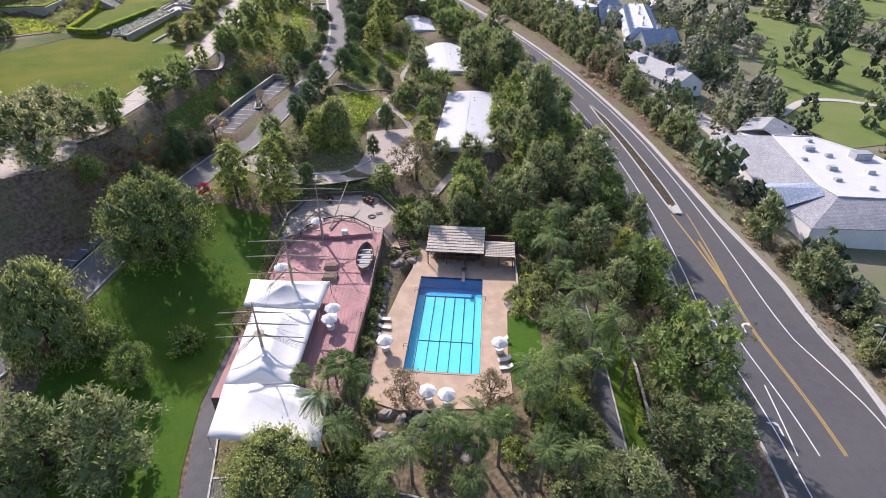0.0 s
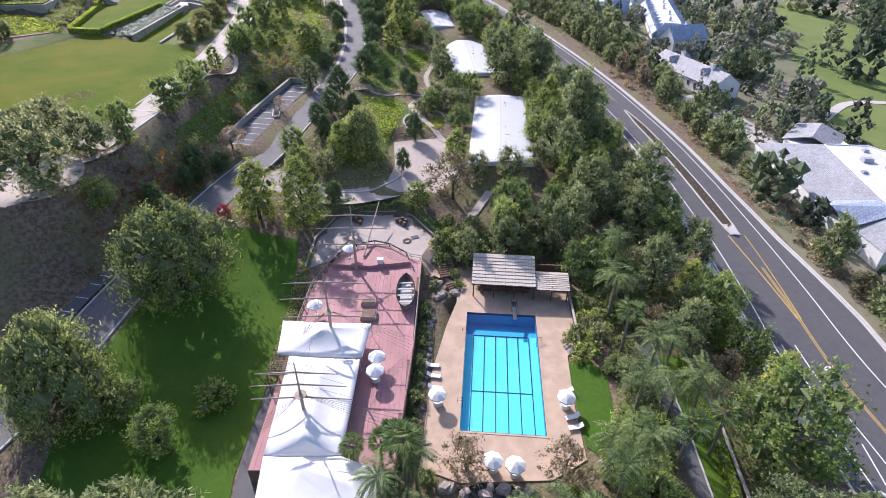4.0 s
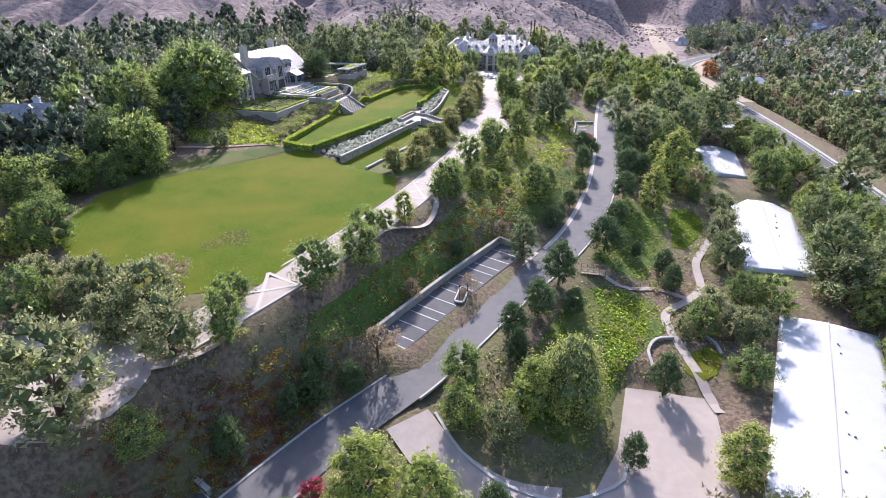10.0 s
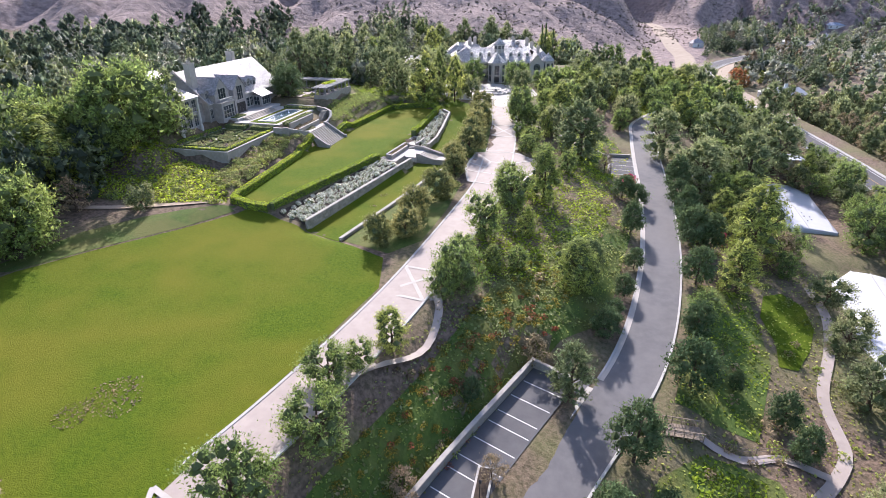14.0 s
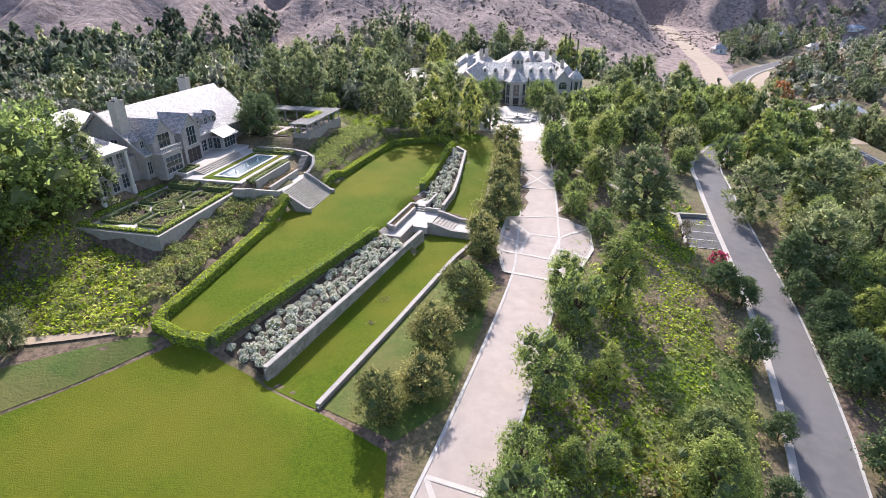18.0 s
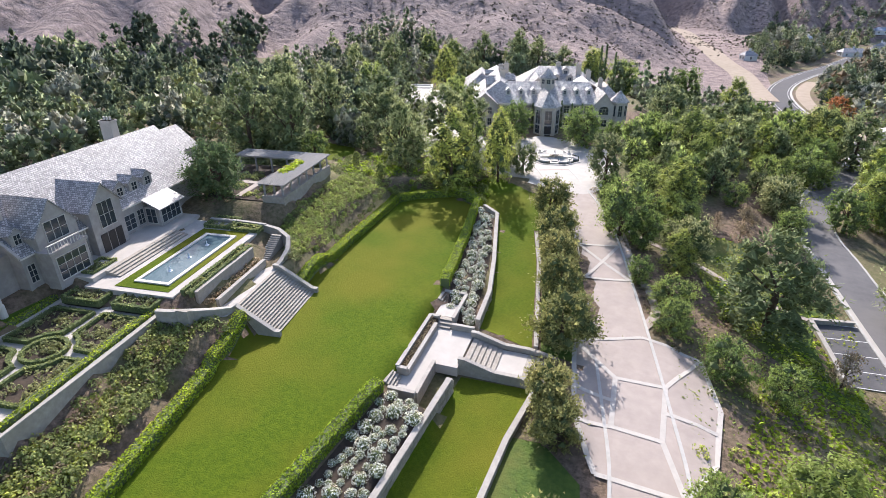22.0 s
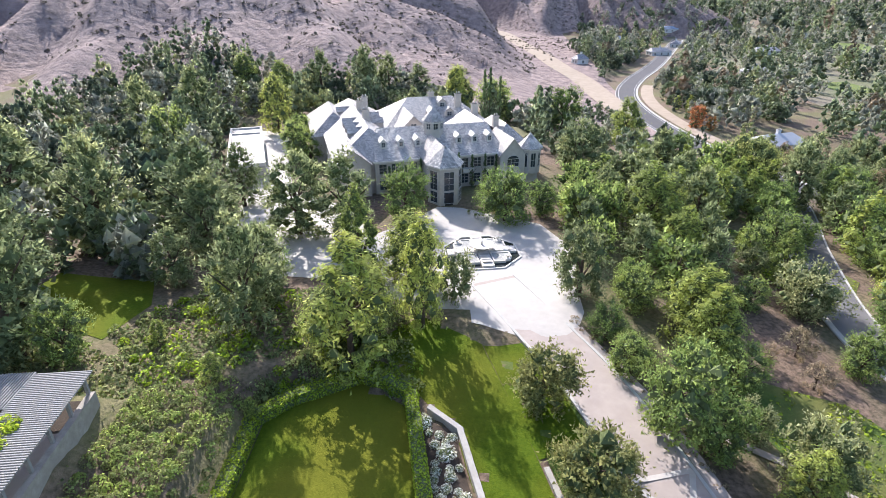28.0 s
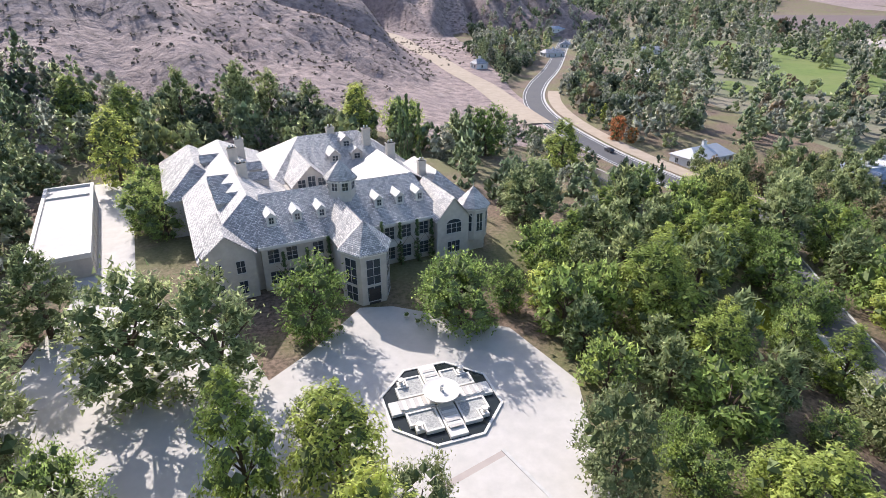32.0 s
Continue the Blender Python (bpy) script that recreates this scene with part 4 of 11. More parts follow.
def wood(poly, kinds, gap, sizes, seed, group="", room=0.0, limit=400):
    """Scatter trees inside an outline, no two nearer than gap."""
    r = random.Random(seed)
    xs, ys = [p[0] for p in poly], [p[1] for p in poly]
    tries = 0
    done = 0
    here = [p[:2] for p in PLACED]
    while tries < limit * 12 and done < limit:
        tries += 1
        x, y = r.uniform(min(xs), max(xs)), r.uniform(min(ys), max(ys))
        if not in_poly(x, y, poly) or not free(x, y, room) or any((x - a) ** 2 + (y - b) ** 2 < gap * gap for a, b in here):
            continue
        plant(r.choice(kinds), x, y, r.uniform(*sizes), group, stretch=r.uniform(0.85, 1.2))
        here.append((x, y))
        done += 1

# ---- single trees: kind, then x, y, size and stretch of each ----
SINGLE = {
    "pool_garden": {
        "pine": [(-46.9, 35.6, 1.05, 0.80), (21.0, 36.2, 1.27, 0.80), (-38.0, 39.4, 1.69, 0.80), (-46.3, 39.8, 1.50, 0.80), (32.2, 40.4, 1.54, 0.80), (27.9, 43.4, 1.18, 0.80), (27.3, 83.8, 1.44, 0.80)],
        "pepper": [(-18.7, 37.7, 1.24, 0.78), (-55.0, 56.9, 1.23, 1.40), (-49.5, 80.5, 1.71, 0.97)],
        "palm": [(-0.9, 40.4, 1.30, 1.00), (4.4, 41.1, 1.30, 1.00), (-12.2, 48.5, 1.30, 1.00), (11.0, 49.2, 1.13, 1.00), (-15.0, 49.6, 1.01, 1.00), (16.5, 57.4, 1.30, 1.00), (21.4, 58.0, 0.97, 1.00), (24.5, 67.4, 1.07, 1.00), (18.2, 69.3, 1.30, 1.00), (18.8, 78.5, 1.30, 1.00)],
        "olive": [(-70.7, 87.9, 2.13, 0.92), (-78.7, 83.9, 1.17, 0.92), (-84.6, 88.8, 1.03, 1.02)],
        "oak": [(12.8, 42.3, 0.65, 0.92), (-65.1, 91.0, 0.74, 0.92), (15.4, 45.8, 0.76, 0.92), (13.1, 49.5, 0.71, 0.92), (33.7, 53.4, 1.87, 0.92), (-42.9, 53.7, 0.83, 0.92), (-49.3, 58.8, 0.73, 0.92), (34.3, 76.8, 1.34, 0.92), (17.7, 87.8, 1.21, 0.92)],
        "dry": [(6.4, 49.9, 1.24, 0.92), (-5.2, 50.2, 1.11, 0.92)],
        "shrub_light": [(-38.4, 60.5, 1.83, 0.92), (13.1, 69.4, 1.39, 0.98)],
    },
    "drive_foot": {
        "oak": [(-71.5, 112.7, 0.70, 0.92), (-64.8, 122.9, 0.99, 0.92), (-63.3, 132.7, 0.93, 0.92), (-12.9, 107.3, 0.71, 0.92), (-49.2, 95.0, 0.37, 0.92), (14.4, 133.1, 1.03, 0.92), (-66.5, 106.3, 0.71, 1.40), (-92.7, 97.5, 1.05, 0.92), (-38.0, 116.1, 0.79, 0.92), (-40.1, 122.3, 0.82, 0.92), (-108.0, 110.3, 1.14, 0.92), (-114.5, 107.6, 0.81, 0.92), (-128.2, 120.6, 1.33, 0.92), (3.5, 97.8, 0.81, 1.40), (6.0, 104.0, 1.09, 1.00), (15.0, 107.0, 0.75, 1.00), (-128.0, 128.0, 0.95, 1.00)],
        "dry": [(-82.0, 110.8, 1.09, 0.92), (-5.8, 109.7, 1.96, 0.92), (-52.8, 120.0, 1.17, 0.92)],
        "carob": [(-37.0, 134.0, 1.16, 0.92), (-29.6, 106.7, 0.79, 1.27), (-60.3, 98.3, 1.06, 0.92), (-16.4, 119.9, 0.77, 1.16), (-57.9, 106.5, 0.71, 1.34), (-56.5, 109.6, 1.00, 0.92), (-58.3, 112.9, 0.90, 0.92), (-53.9, 114.7, 0.91, 0.92), (-14.5, 134.6, 1.08, 1.07), (-34.8, 129.7, 0.81, 1.20)],
        "alder": [(-34.0, 100.0, 1.58, 0.92), (-42.3, 99.8, 1.39, 0.92), (-4.8, 123.2, 0.99, 0.92), (-29.7, 122.3, 1.08, 0.92)],
        "olive": [(13.3, 120.2, 1.21, 0.92), (6.5, 117.1, 1.21, 0.92), (-0.5, 116.9, 1.03, 0.92), (-70.1, 101.0, 1.52, 0.92), (-79.4, 105.5, 1.46, 0.92), (-32.4, 117.5, 0.93, 0.92), (-87.8, 102.5, 1.07, 0.92), (-79.2, 100.2, 1.38, 0.92)],
        "pepper": [(-26.3, 125.8, 0.98, 1.21)],
        "pine": [(11.1, 98.8, 1.08, 0.80), (29.4, 100.8, 1.28, 0.80), (17.9, 102.8, 1.11, 0.80), (32.7, 109.1, 1.92, 0.80), (23.8, 110.9, 1.37, 0.80), (23.0, 105.0, 0.85, 1.00), (19.0, 122.0, 1.23, 1.00), (27.0, 131.0, 1.01, 1.00)],
    },
    "courts": {
        "oak": [(-63.4, 161.8, 0.66, 1.19), (-64.6, 171.3, 0.72, 0.92), (-66.8, 139.3, 0.77, 0.92), (-4.7, 163.3, 0.85, 0.92), (-65.6, 143.3, 0.54, 0.92), (19.8, 138.6, 0.87, 1.25), (15.5, 147.5, 0.78, 0.92), (-62.6, 165.4, 0.98, 1.06), (-3.7, 141.1, 0.82, 0.92), (-10.6, 151.1, 0.76, 0.92), (0.1, 163.9, 0.98, 0.92), (-125.6, 143.7, 1.31, 1.15), (-139.0, 145.9, 1.29, 1.10), (-162.0, 161.0, 1.59, 1.00)],
        "alder": [(-60.3, 174.3, 0.54, 0.92), (-63.9, 148.3, 0.72, 0.92), (-140.0, 156.0, 1.75, 1.00), (-145.0, 158.0, 1.75, 1.00)],
        "olive": [(-13.1, 148.2, 0.61, 1.08), (-5.8, 152.0, 1.02, 0.92), (-9.9, 154.6, 1.18, 0.92), (-3.0, 153.4, 1.07, 0.92), (11.9, 172.7, 2.00, 0.92), (-122.0, 160.0, 0.88, 1.00)],
        "carob": [(-35.1, 141.0, 1.25, 0.92), (-30.3, 144.7, 0.93, 0.92), (-34.4, 150.7, 1.47, 0.92), (-16.2, 161.6, 0.98, 0.92), (-18.3, 166.4, 0.95, 0.95), (-29.5, 165.9, 1.51, 0.92), (-23.8, 170.0, 0.55, 0.99), (-41.8, 171.4, 1.00, 0.92), (-54.0, 150.7, 0.56, 1.15)],
        "magnolia": [(-80.1, 172.1, 1.10, 1.08)],
        "dry": [(-55.9, 136.1, 0.70, 1.09), (-49.5, 162.3, 0.89, 0.92), (-48.0, 141.7, 0.60, 1.20), (-131.0, 154.0, 1.09, 1.00)],
        "pine": [(-43.4, 157.7, 1.01, 0.80), (23.7, 162.6, 1.41, 0.80), (25.8, 139.5, 2.06, 0.80), (19.6, 174.9, 1.93, 0.80), (24.0, 135.0, 1.75, 1.00)],
    },
    "lawn_edge": {
        "magnolia": [(-84.3, 212.4, 1.37, 0.92), (-77.8, 176.9, 1.18, 0.92), (-80.2, 185.2, 1.37, 0.92), (-80.2, 195.9, 1.46, 0.92), (-83.0, 209.1, 1.17, 0.92)],
        "carob": [(-41.1, 175.4, 0.79, 0.92), (-40.7, 183.2, 0.77, 0.97), (-30.4, 191.9, 1.31, 0.92), (-40.6, 192.7, 0.79, 0.92), (-31.7, 206.2, 1.51, 0.92), (-43.2, 205.6, 1.09, 1.07), (-29.5, 176.8, 1.09, 0.92), (-28.6, 207.1, 1.31, 0.92), (-33.3, 212.1, 1.19, 0.92)],
        "oak": [(-28.9, 181.9, 0.70, 0.92), (-57.2, 177.0, 0.53, 0.92), (-65.3, 182.6, 1.02, 0.92), (-68.3, 203.5, 0.90, 0.92), (-65.4, 197.4, 0.99, 1.07), (10.4, 190.9, 0.93, 0.92), (-155.0, 186.0, 1.75, 1.00), (9.0, 209.0, 0.91, 1.00)],
        "pepper": [(-47.9, 184.6, 0.80, 0.78)],
        "alder": [(-59.6, 188.5, 0.65, 0.92), (-61.1, 205.4, 1.31, 0.92), (-47.6, 178.6, 1.09, 0.92), (-23.9, 195.4, 1.11, 0.92), (-21.4, 209.7, 1.79, 0.92)],
        "olive": [(-7.6, 175.6, 1.47, 0.92), (-8.8, 187.1, 1.27, 0.96), (-9.8, 200.3, 1.17, 0.92)],
        "pine": [(19.6, 180.4, 1.99, 0.80), (-142.0, 186.0, 1.36, 1.00), (10.0, 178.0, 1.54, 1.00)],
        "dry": [(-16.2, 213.3, 1.30, 0.92)],
    },
    "stairs": {
        "oak": [(-61.4, 226.3, 0.70, 0.92), (-67.2, 227.8, 0.78, 0.92), (-73.8, 233.7, 0.67, 0.92), (-74.2, 239.7, 0.76, 0.92), (-79.1, 244.2, 0.58, 0.92), (-22.8, 239.3, 1.00, 0.92), (1.0, 231.0, 1.24, 1.00)],
        "magnolia": [(-86.1, 224.9, 1.65, 0.92), (-88.9, 234.7, 1.40, 0.92), (-91.0, 242.0, 1.44, 0.92), (-93.3, 250.6, 1.63, 0.92)],
        "alder": [(-126.2, 254.4, 0.35, 1.03), (-74.1, 251.8, 0.85, 0.92)],
        "pine": [(-61.9, 242.6, 1.98, 0.80), (-31.9, 245.7, 1.40, 0.80), (-42.3, 252.9, 1.69, 0.80), (-32.2, 237.3, 1.76, 0.80), (-21.8, 248.3, 1.83, 0.80), (-160.0, 253.0, 1.75, 1.00), (22.0, 241.0, 1.71, 1.00)],
        "carob": [(-33.9, 215.2, 1.37, 0.92), (-36.4, 223.3, 1.14, 0.92), (-44.0, 220.0, 1.00, 0.92), (-47.5, 221.4, 1.11, 0.92), (-37.1, 230.5, 1.54, 0.92)],
        "dry": [(-54.0, 234.7, 0.71, 1.40)],
        "olive": [(-72.5, 254.8, 1.29, 1.14)],
    },
    "forecourt": {
        "pepper": [(-119.6, 269.6, 1.09, 0.78)],
        "alder": [(-137.3, 272.5, 0.77, 0.92), (-75.8, 273.3, 1.17, 0.92), (-111.6, 272.6, 1.12, 1.42), (-130.6, 256.4, 0.37, 1.00), (-76.6, 280.9, 0.99, 0.92), (-122.0, 282.6, 1.10, 1.42), (-118.5, 263.8, 1.83, 0.92), (-139.8, 261.7, 0.33, 1.03), (-75.9, 276.9, 1.35, 0.92), (-115.0, 285.0, 1.34, 0.92)],
        "pine": [(-132.8, 274.6, 1.32, 0.80), (-145.9, 287.3, 1.74, 0.80), (-160.7, 265.0, 1.95, 0.80), (-146.6, 276.5, 1.03, 0.88), (-163.2, 286.0, 1.72, 1.01), (-14.5, 270.9, 2.03, 0.80), (-28.4, 269.5, 2.07, 0.80), (-132.0, 267.0, 1.38, 1.00), (-151.0, 256.0, 1.70, 1.00)],
        "oak": [(-79.6, 268.1, 0.72, 0.92), (-88.6, 273.7, 0.71, 0.92), (-80.1, 257.6, 0.89, 0.92), (-146.4, 256.8, 0.83, 1.02), (-83.0, 283.0, 0.83, 0.92), (-87.2, 267.4, 0.71, 0.92), (-65.6, 287.5, 0.69, 0.95), (-83.2, 286.1, 0.79, 0.92), (-135.9, 282.2, 0.82, 1.40), (-84.1, 258.5, 1.17, 1.18), (-46.6, 284.5, 1.07, 0.94), (-37.8, 290.7, 1.26, 0.92)],
        "olive": [(-85.6, 270.0, 0.76, 0.92), (-108.3, 279.7, 1.05, 1.26), (-56.9, 276.3, 0.59, 1.40), (-91.0, 282.8, 1.55, 1.11), (-117.4, 289.6, 0.95, 1.15), (-57.7, 288.6, 1.64, 0.92)],
        "dry": [(-64.0, 276.4, 0.89, 0.92), (-64.7, 270.2, 0.68, 1.06), (-68.5, 273.7, 0.42, 1.40)],
        "magnolia": [(-97.3, 261.0, 1.59, 0.92)],
    },
    "mansion": {
        "pine": [(-137.1, 299.0, 1.87, 0.86), (-128.0, 297.8, 1.76, 0.84), (-152.4, 310.8, 1.51, 0.80), (-151.8, 294.2, 2.15, 0.80), (-183.1, 292.0, 2.33, 0.80), (-82.0, 318.8, 1.05, 1.01)],
        "olive": [(-60.9, 298.6, 0.94, 0.92), (-57.5, 288.5, 1.20, 1.00)],
        "oak": [(-119.8, 308.6, 1.29, 0.92), (-102.0, 313.8, 1.05, 0.92), (-94.3, 313.4, 0.84, 0.92), (-59.4, 302.6, 0.79, 1.21), (-47.0, 313.0, 0.80, 1.04), (-86.2, 320.6, 0.87, 1.11), (-51.8, 311.5, 1.00, 1.00), (-46.5, 326.5, 1.10, 1.00), (-36.5, 306.0, 1.20, 1.00), (-57.0, 274.5, 0.80, 1.00), (-101.3, 309.0, 1.36, 0.92)],
        "alder": [(-66.1, 307.6, 0.76, 0.92), (-56.8, 297.0, 1.00, 1.00), (-41.8, 292.5, 1.15, 1.00), (-73.1, 312.1, 1.40, 0.92), (-72.9, 297.0, 1.24, 0.92), (-75.7, 308.6, 1.59, 0.92)],
    },
    "beyond": {
        "oak": [(-153.3, 343.7, 1.20, 0.92), (-27.9, 334.6, 1.55, 0.92), (-180.4, 334.2, 1.25, 1.40), (-61.0, 352.0, 1.35, 1.00), (-149.0, 341.0, 1.01, 1.00), (-156.0, 355.0, 1.02, 1.00), (-105.0, 405.0, 1.68, 1.00), (-82.0, 405.0, 1.71, 1.00)],
        "pine": [(-84.2, 344.4, 1.69, 0.80), (-36.0, 339.0, 1.75, 1.00), (-167.0, 409.0, 1.62, 1.00), (-189.0, 364.0, 1.75, 1.00), (-151.0, 410.0, 1.62, 1.00), (-144.0, 416.0, 1.39, 1.00), (-134.0, 421.0, 1.41, 1.00), (-197.0, 351.0, 1.61, 1.00), (-9.0, 371.0, 1.74, 1.00)],
        "alder": [(-168.0, 369.0, 1.75, 1.00), (-119.0, 422.0, 1.75, 1.00), (-193.0, 405.0, 1.59, 1.00), (-178.0, 398.0, 1.75, 1.00), (-119.0, 407.0, 1.75, 1.00), (-64.0, 388.0, 1.75, 1.00)],
        "pepper": [(-42.0, 351.0, 1.53, 1.00)],
    },
}

for area in SINGLE.values():
    for kind, spots in area.items():
        for x, y, size, tall in spots:
            plant(kind.strip(), x, y, size * (1.05 if kind == "magnolia" else 1.0), "clipped promenade trees" if kind == "magnolia" else "", stretch=tall)

drape("verge_grass", [(-77, 169.5), (-86.4, 170.4), (-86.5, 187), (-86.9, 208), (-83.8, 208.4), (-79.4, 205), (-76, 190), (-74.2, 176)], ROUGH_GRASS, "rough grass verge under clipped trees", "grass", lift=0.05)
drape("verge_grass", [(-88.0, 222.4), (-93.2, 242), (-98.2, 257), (-102.6, 269.5), (-98.4, 271.5), (-94, 262), (-87.4, 243), (-80.6, 221)], ROUGH_GRASS, "rough grass verge under clipped trees", "grass", lift=0.05)
drape("forecourt_apron", [(-105.5, 274), (-100, 272.6), (-93.2, 270.5), (-90.6, 279), (-91, 285), (-96, 291), (-107, 287)], PALE_CONCRETE, "pale concrete apron where the promenade meets the forecourt", "forecourt", lift=0.075)
drape("north_lawn_end", [(-97.9, 253.4), (-103.8, 269.8), (-99, 271.3), (-94.6, 262.6), (-92.9, 257.2)], LAWN, "mown lawn reaching the promenade edge", "lawn", lift=0.09)
drape("drive_lawn", DRIVE_LAWN, LAWN, "small lawn beside the estate drive", "lawn")
drape("west_lawn", WEST_LAWN, LAWN, "small lawn behind the pergola", "lawn")
drape("bank_grass", [(-108.6, 169.2), (-111.2, 160.4), (-113.9, 154.2), (-117, 147), (-120.6, 137), (-126, 136), (-124, 150), (-119.4, 158.2), (-109.8, 170)], ROUGH_GRASS, "rough green bank between lawn and dirt path", "grass", lift=0.05)
for x, y, s in ((-143, 177.5, 1.35), (-146.5, 174, 1.45), (-152, 176, 1.4), (-148, 168, 1.3), (-140.5, 171, 1.1), (-157, 180, 1.4)):
    plant("oak", x, y, s, stretch=1.2)
plant("dark_oak", -145, 229, 1.35, stretch=0.85)
plant("dark_oak", -148.5, 232, 1.0)
for x, y, size, tall in ((-150.2, 159.8, 2.04, 1.07), (-124.9, 140.8, 1.63, 0.94), (-132.6, 138.5, 1.09, 1.40), (-141.5, 174.7, 2.46, 0.92)):
    plant("oak" if size > 1.6 else "dark_oak", x, y, size, stretch=tall)
for kind, x, y, f in (("alder", -110.8, 108.6, 0.95), ("alder", -113.8, 105, 0.9), ("olive", -96.5, 101.6, 1.05), ("olive", -89.6, 105.2, 0.95), ("olive", -85.6, 106, 0.9), ("olive", -92.6, 104.4, 0.85), ("oak", -131, 118.7, 1.2), ("oak", -128, 142.2, 1.25), ("oak", -134.8, 140.4, 1.3), ("oak", -129, 128.2, 1.2), ("oak", -124, 133, 0.9), ("alder", -121, 117, 1.0)):
    plant(kind, x, y, f)

KINDS["bloom"] = [tree("flowering_shrub", "shrub covered in crimson blossom", "dome", 1.5, 0.0, 1.9, 30, 1300, 0.085, LEAF_BLOOM, 0.06, 105, fat=0.29, rough=0.19, category="shrub")]
for x, y, f in ((-47.6, 232.0, 1.2), (-48.5, 98.8, 1.1), (-26.9, 213.3, 1.3)):
    plant("bloom", x, y, f)

# green slope between the promenade and the estate drive, and worn spots in the lawns
groundcover("slope_grass", [(-68, 196), (-63, 232), (-58, 240), (-52, 236), (-48.5, 215), (-47.5, 198), (-52, 178), (-60, 170), (-66, 176)], 7, 0.24, LEAF_HEDGE, "bright-green rough grass on the slope above the drive", 401, "grass", 0.22, 0.35)
for k, (x, y, r) in enumerate(((-91.6, 192.3, 0.9), (-90.3, 186.5, 0.7), (-85.8, 127.2, 2.6), (-87.4, 123.4, 1.7))):
    ring = [(x + r * (1 + 0.25 * math.sin(a * 2 + k)) * math.cos(a), y + 1.3 * r * (1 + 0.2 * math.sin(a * 3 + k)) * math.sin(a)) for a in np.linspace(0, 6.28, 12, endpoint=False)]
    groundcover("dry_grass", ring, 12, 0.15, LEAF_DRY, "worn brownish dry spot in the lawn", 410 + k, "grass", 0.12)

groundcover("island_planting", [(-42.6, 124.6), (-36.7, 132.7), (-25.5, 135.1), (-20.2, 128.0), (-19.0, 119.5), (-25.6, 114.4), (-34.6, 113.4), (-39.7, 115.5)], 7, 0.2, LEAF_SHRUB, "low green planting on the drive island", 421, "groundcover", 0.3, 0.3)
groundcover("slope_ivy", [(-28.9, 154.2), (-20.3, 156.0), (-18.0, 146.1), (-20.8, 133.2), (-23.8, 130.5), (-23.7, 139.0)], 9, 0.22, LEAF_HEDGE, "bright-green ground ivy on the slope beside the path", 422, "ivy", 0.25)

# ---- woods ----
wood([(16, 60), (38, 60), (40, 120), (33, 200), (20, 260), (-8, 320), (-30, 330), (-28, 300), (0, 250), (14, 170), (15, 118)], ["pine", "oak", "pine", "olive", "alder", "dry"], 4.6, (0.7, 1.1), 1)
wood([(-72, 250), (-62, 252), (-70, 274), (-84, 272)], ["oak", "alder", "olive"], 4.8, (0.62, 0.95), 31)
wood([(-27, 206), (-12, 206), (-18, 240), (-20, 290), (-36, 290), (-34, 240), (-28, 222)], ["oak", "alder", "olive", "carob", "pine", "oak"], 4.6, (0.6, 1.0), 32)
wood([(-5, 92), (13, 94), (15, 116), (36, 120), (38, 96), (16, 92), (14, 96)], ["pine", "oak", "pine", "olive"], 4.4, (0.7, 1.1), 33)
wood([(62, 40), (75, 60), (66, 100), (62, 170), (52, 230), (40, 290), (10, 370), (-10, 420), (60, 420), (70, 300), (70, 180)], ["far_pine", "far_dry", "far_pine", "far_olive"], 4.4, (0.75, 1.15), 4)
wood([(-88, 292), (-90, 322), (-72, 345), (-46, 350), (-56, 325), (-66, 312), (-70, 290)], ["far_pine", "far_oak", "far_alder"], 5.2, (0.8, 1.2), 7)
wood([(-60, 322), (-72, 345), (-40, 352), (-8, 330), (-28, 300), (-41, 292), (-43, 312), (-52, 324)], ["far_pine", "far_oak", "far_alder", "far_alder"], 5.0, (0.8, 1.15), 17)
for x, y in ((-158, 158), (-152, 166), (-166, 170), (-147, 160), (-172, 160), (-160, 150), (-143, 168)):
    plant("far_oak", x, y, 1.25, stretch=1.15)
for x, y, f in ((-22, 452, 1.1), (-19, 458, 0.9), (-17, 449, 0.7)):
    plant("orange", x, y, f)
for x, y, f in ((-20, 487, 0.7), (-16, 482, 0.8), (-13, 476, 0.6), (-9, 465, 0.7)):
    plant("far_alder", x, y, f)

# ---- the terrace garden beside the house ----
COPING = material("weathered_coping", (0.46, 0.43, 0.385), (0.36, 0.335, 0.30), 2.5, 0.85, 0.008, 10, (0.29, 0.27, 0.235), 0.5, 0.4)
def gpart(name, bm, mat, parent=None, label="", category="", kind=""):
    ob = part(name, bm, mat, parent)
    if not parent:
        ob.matrix_basis = GARDEN
        tagged(ob, label, category, kind=kind)
    return ob


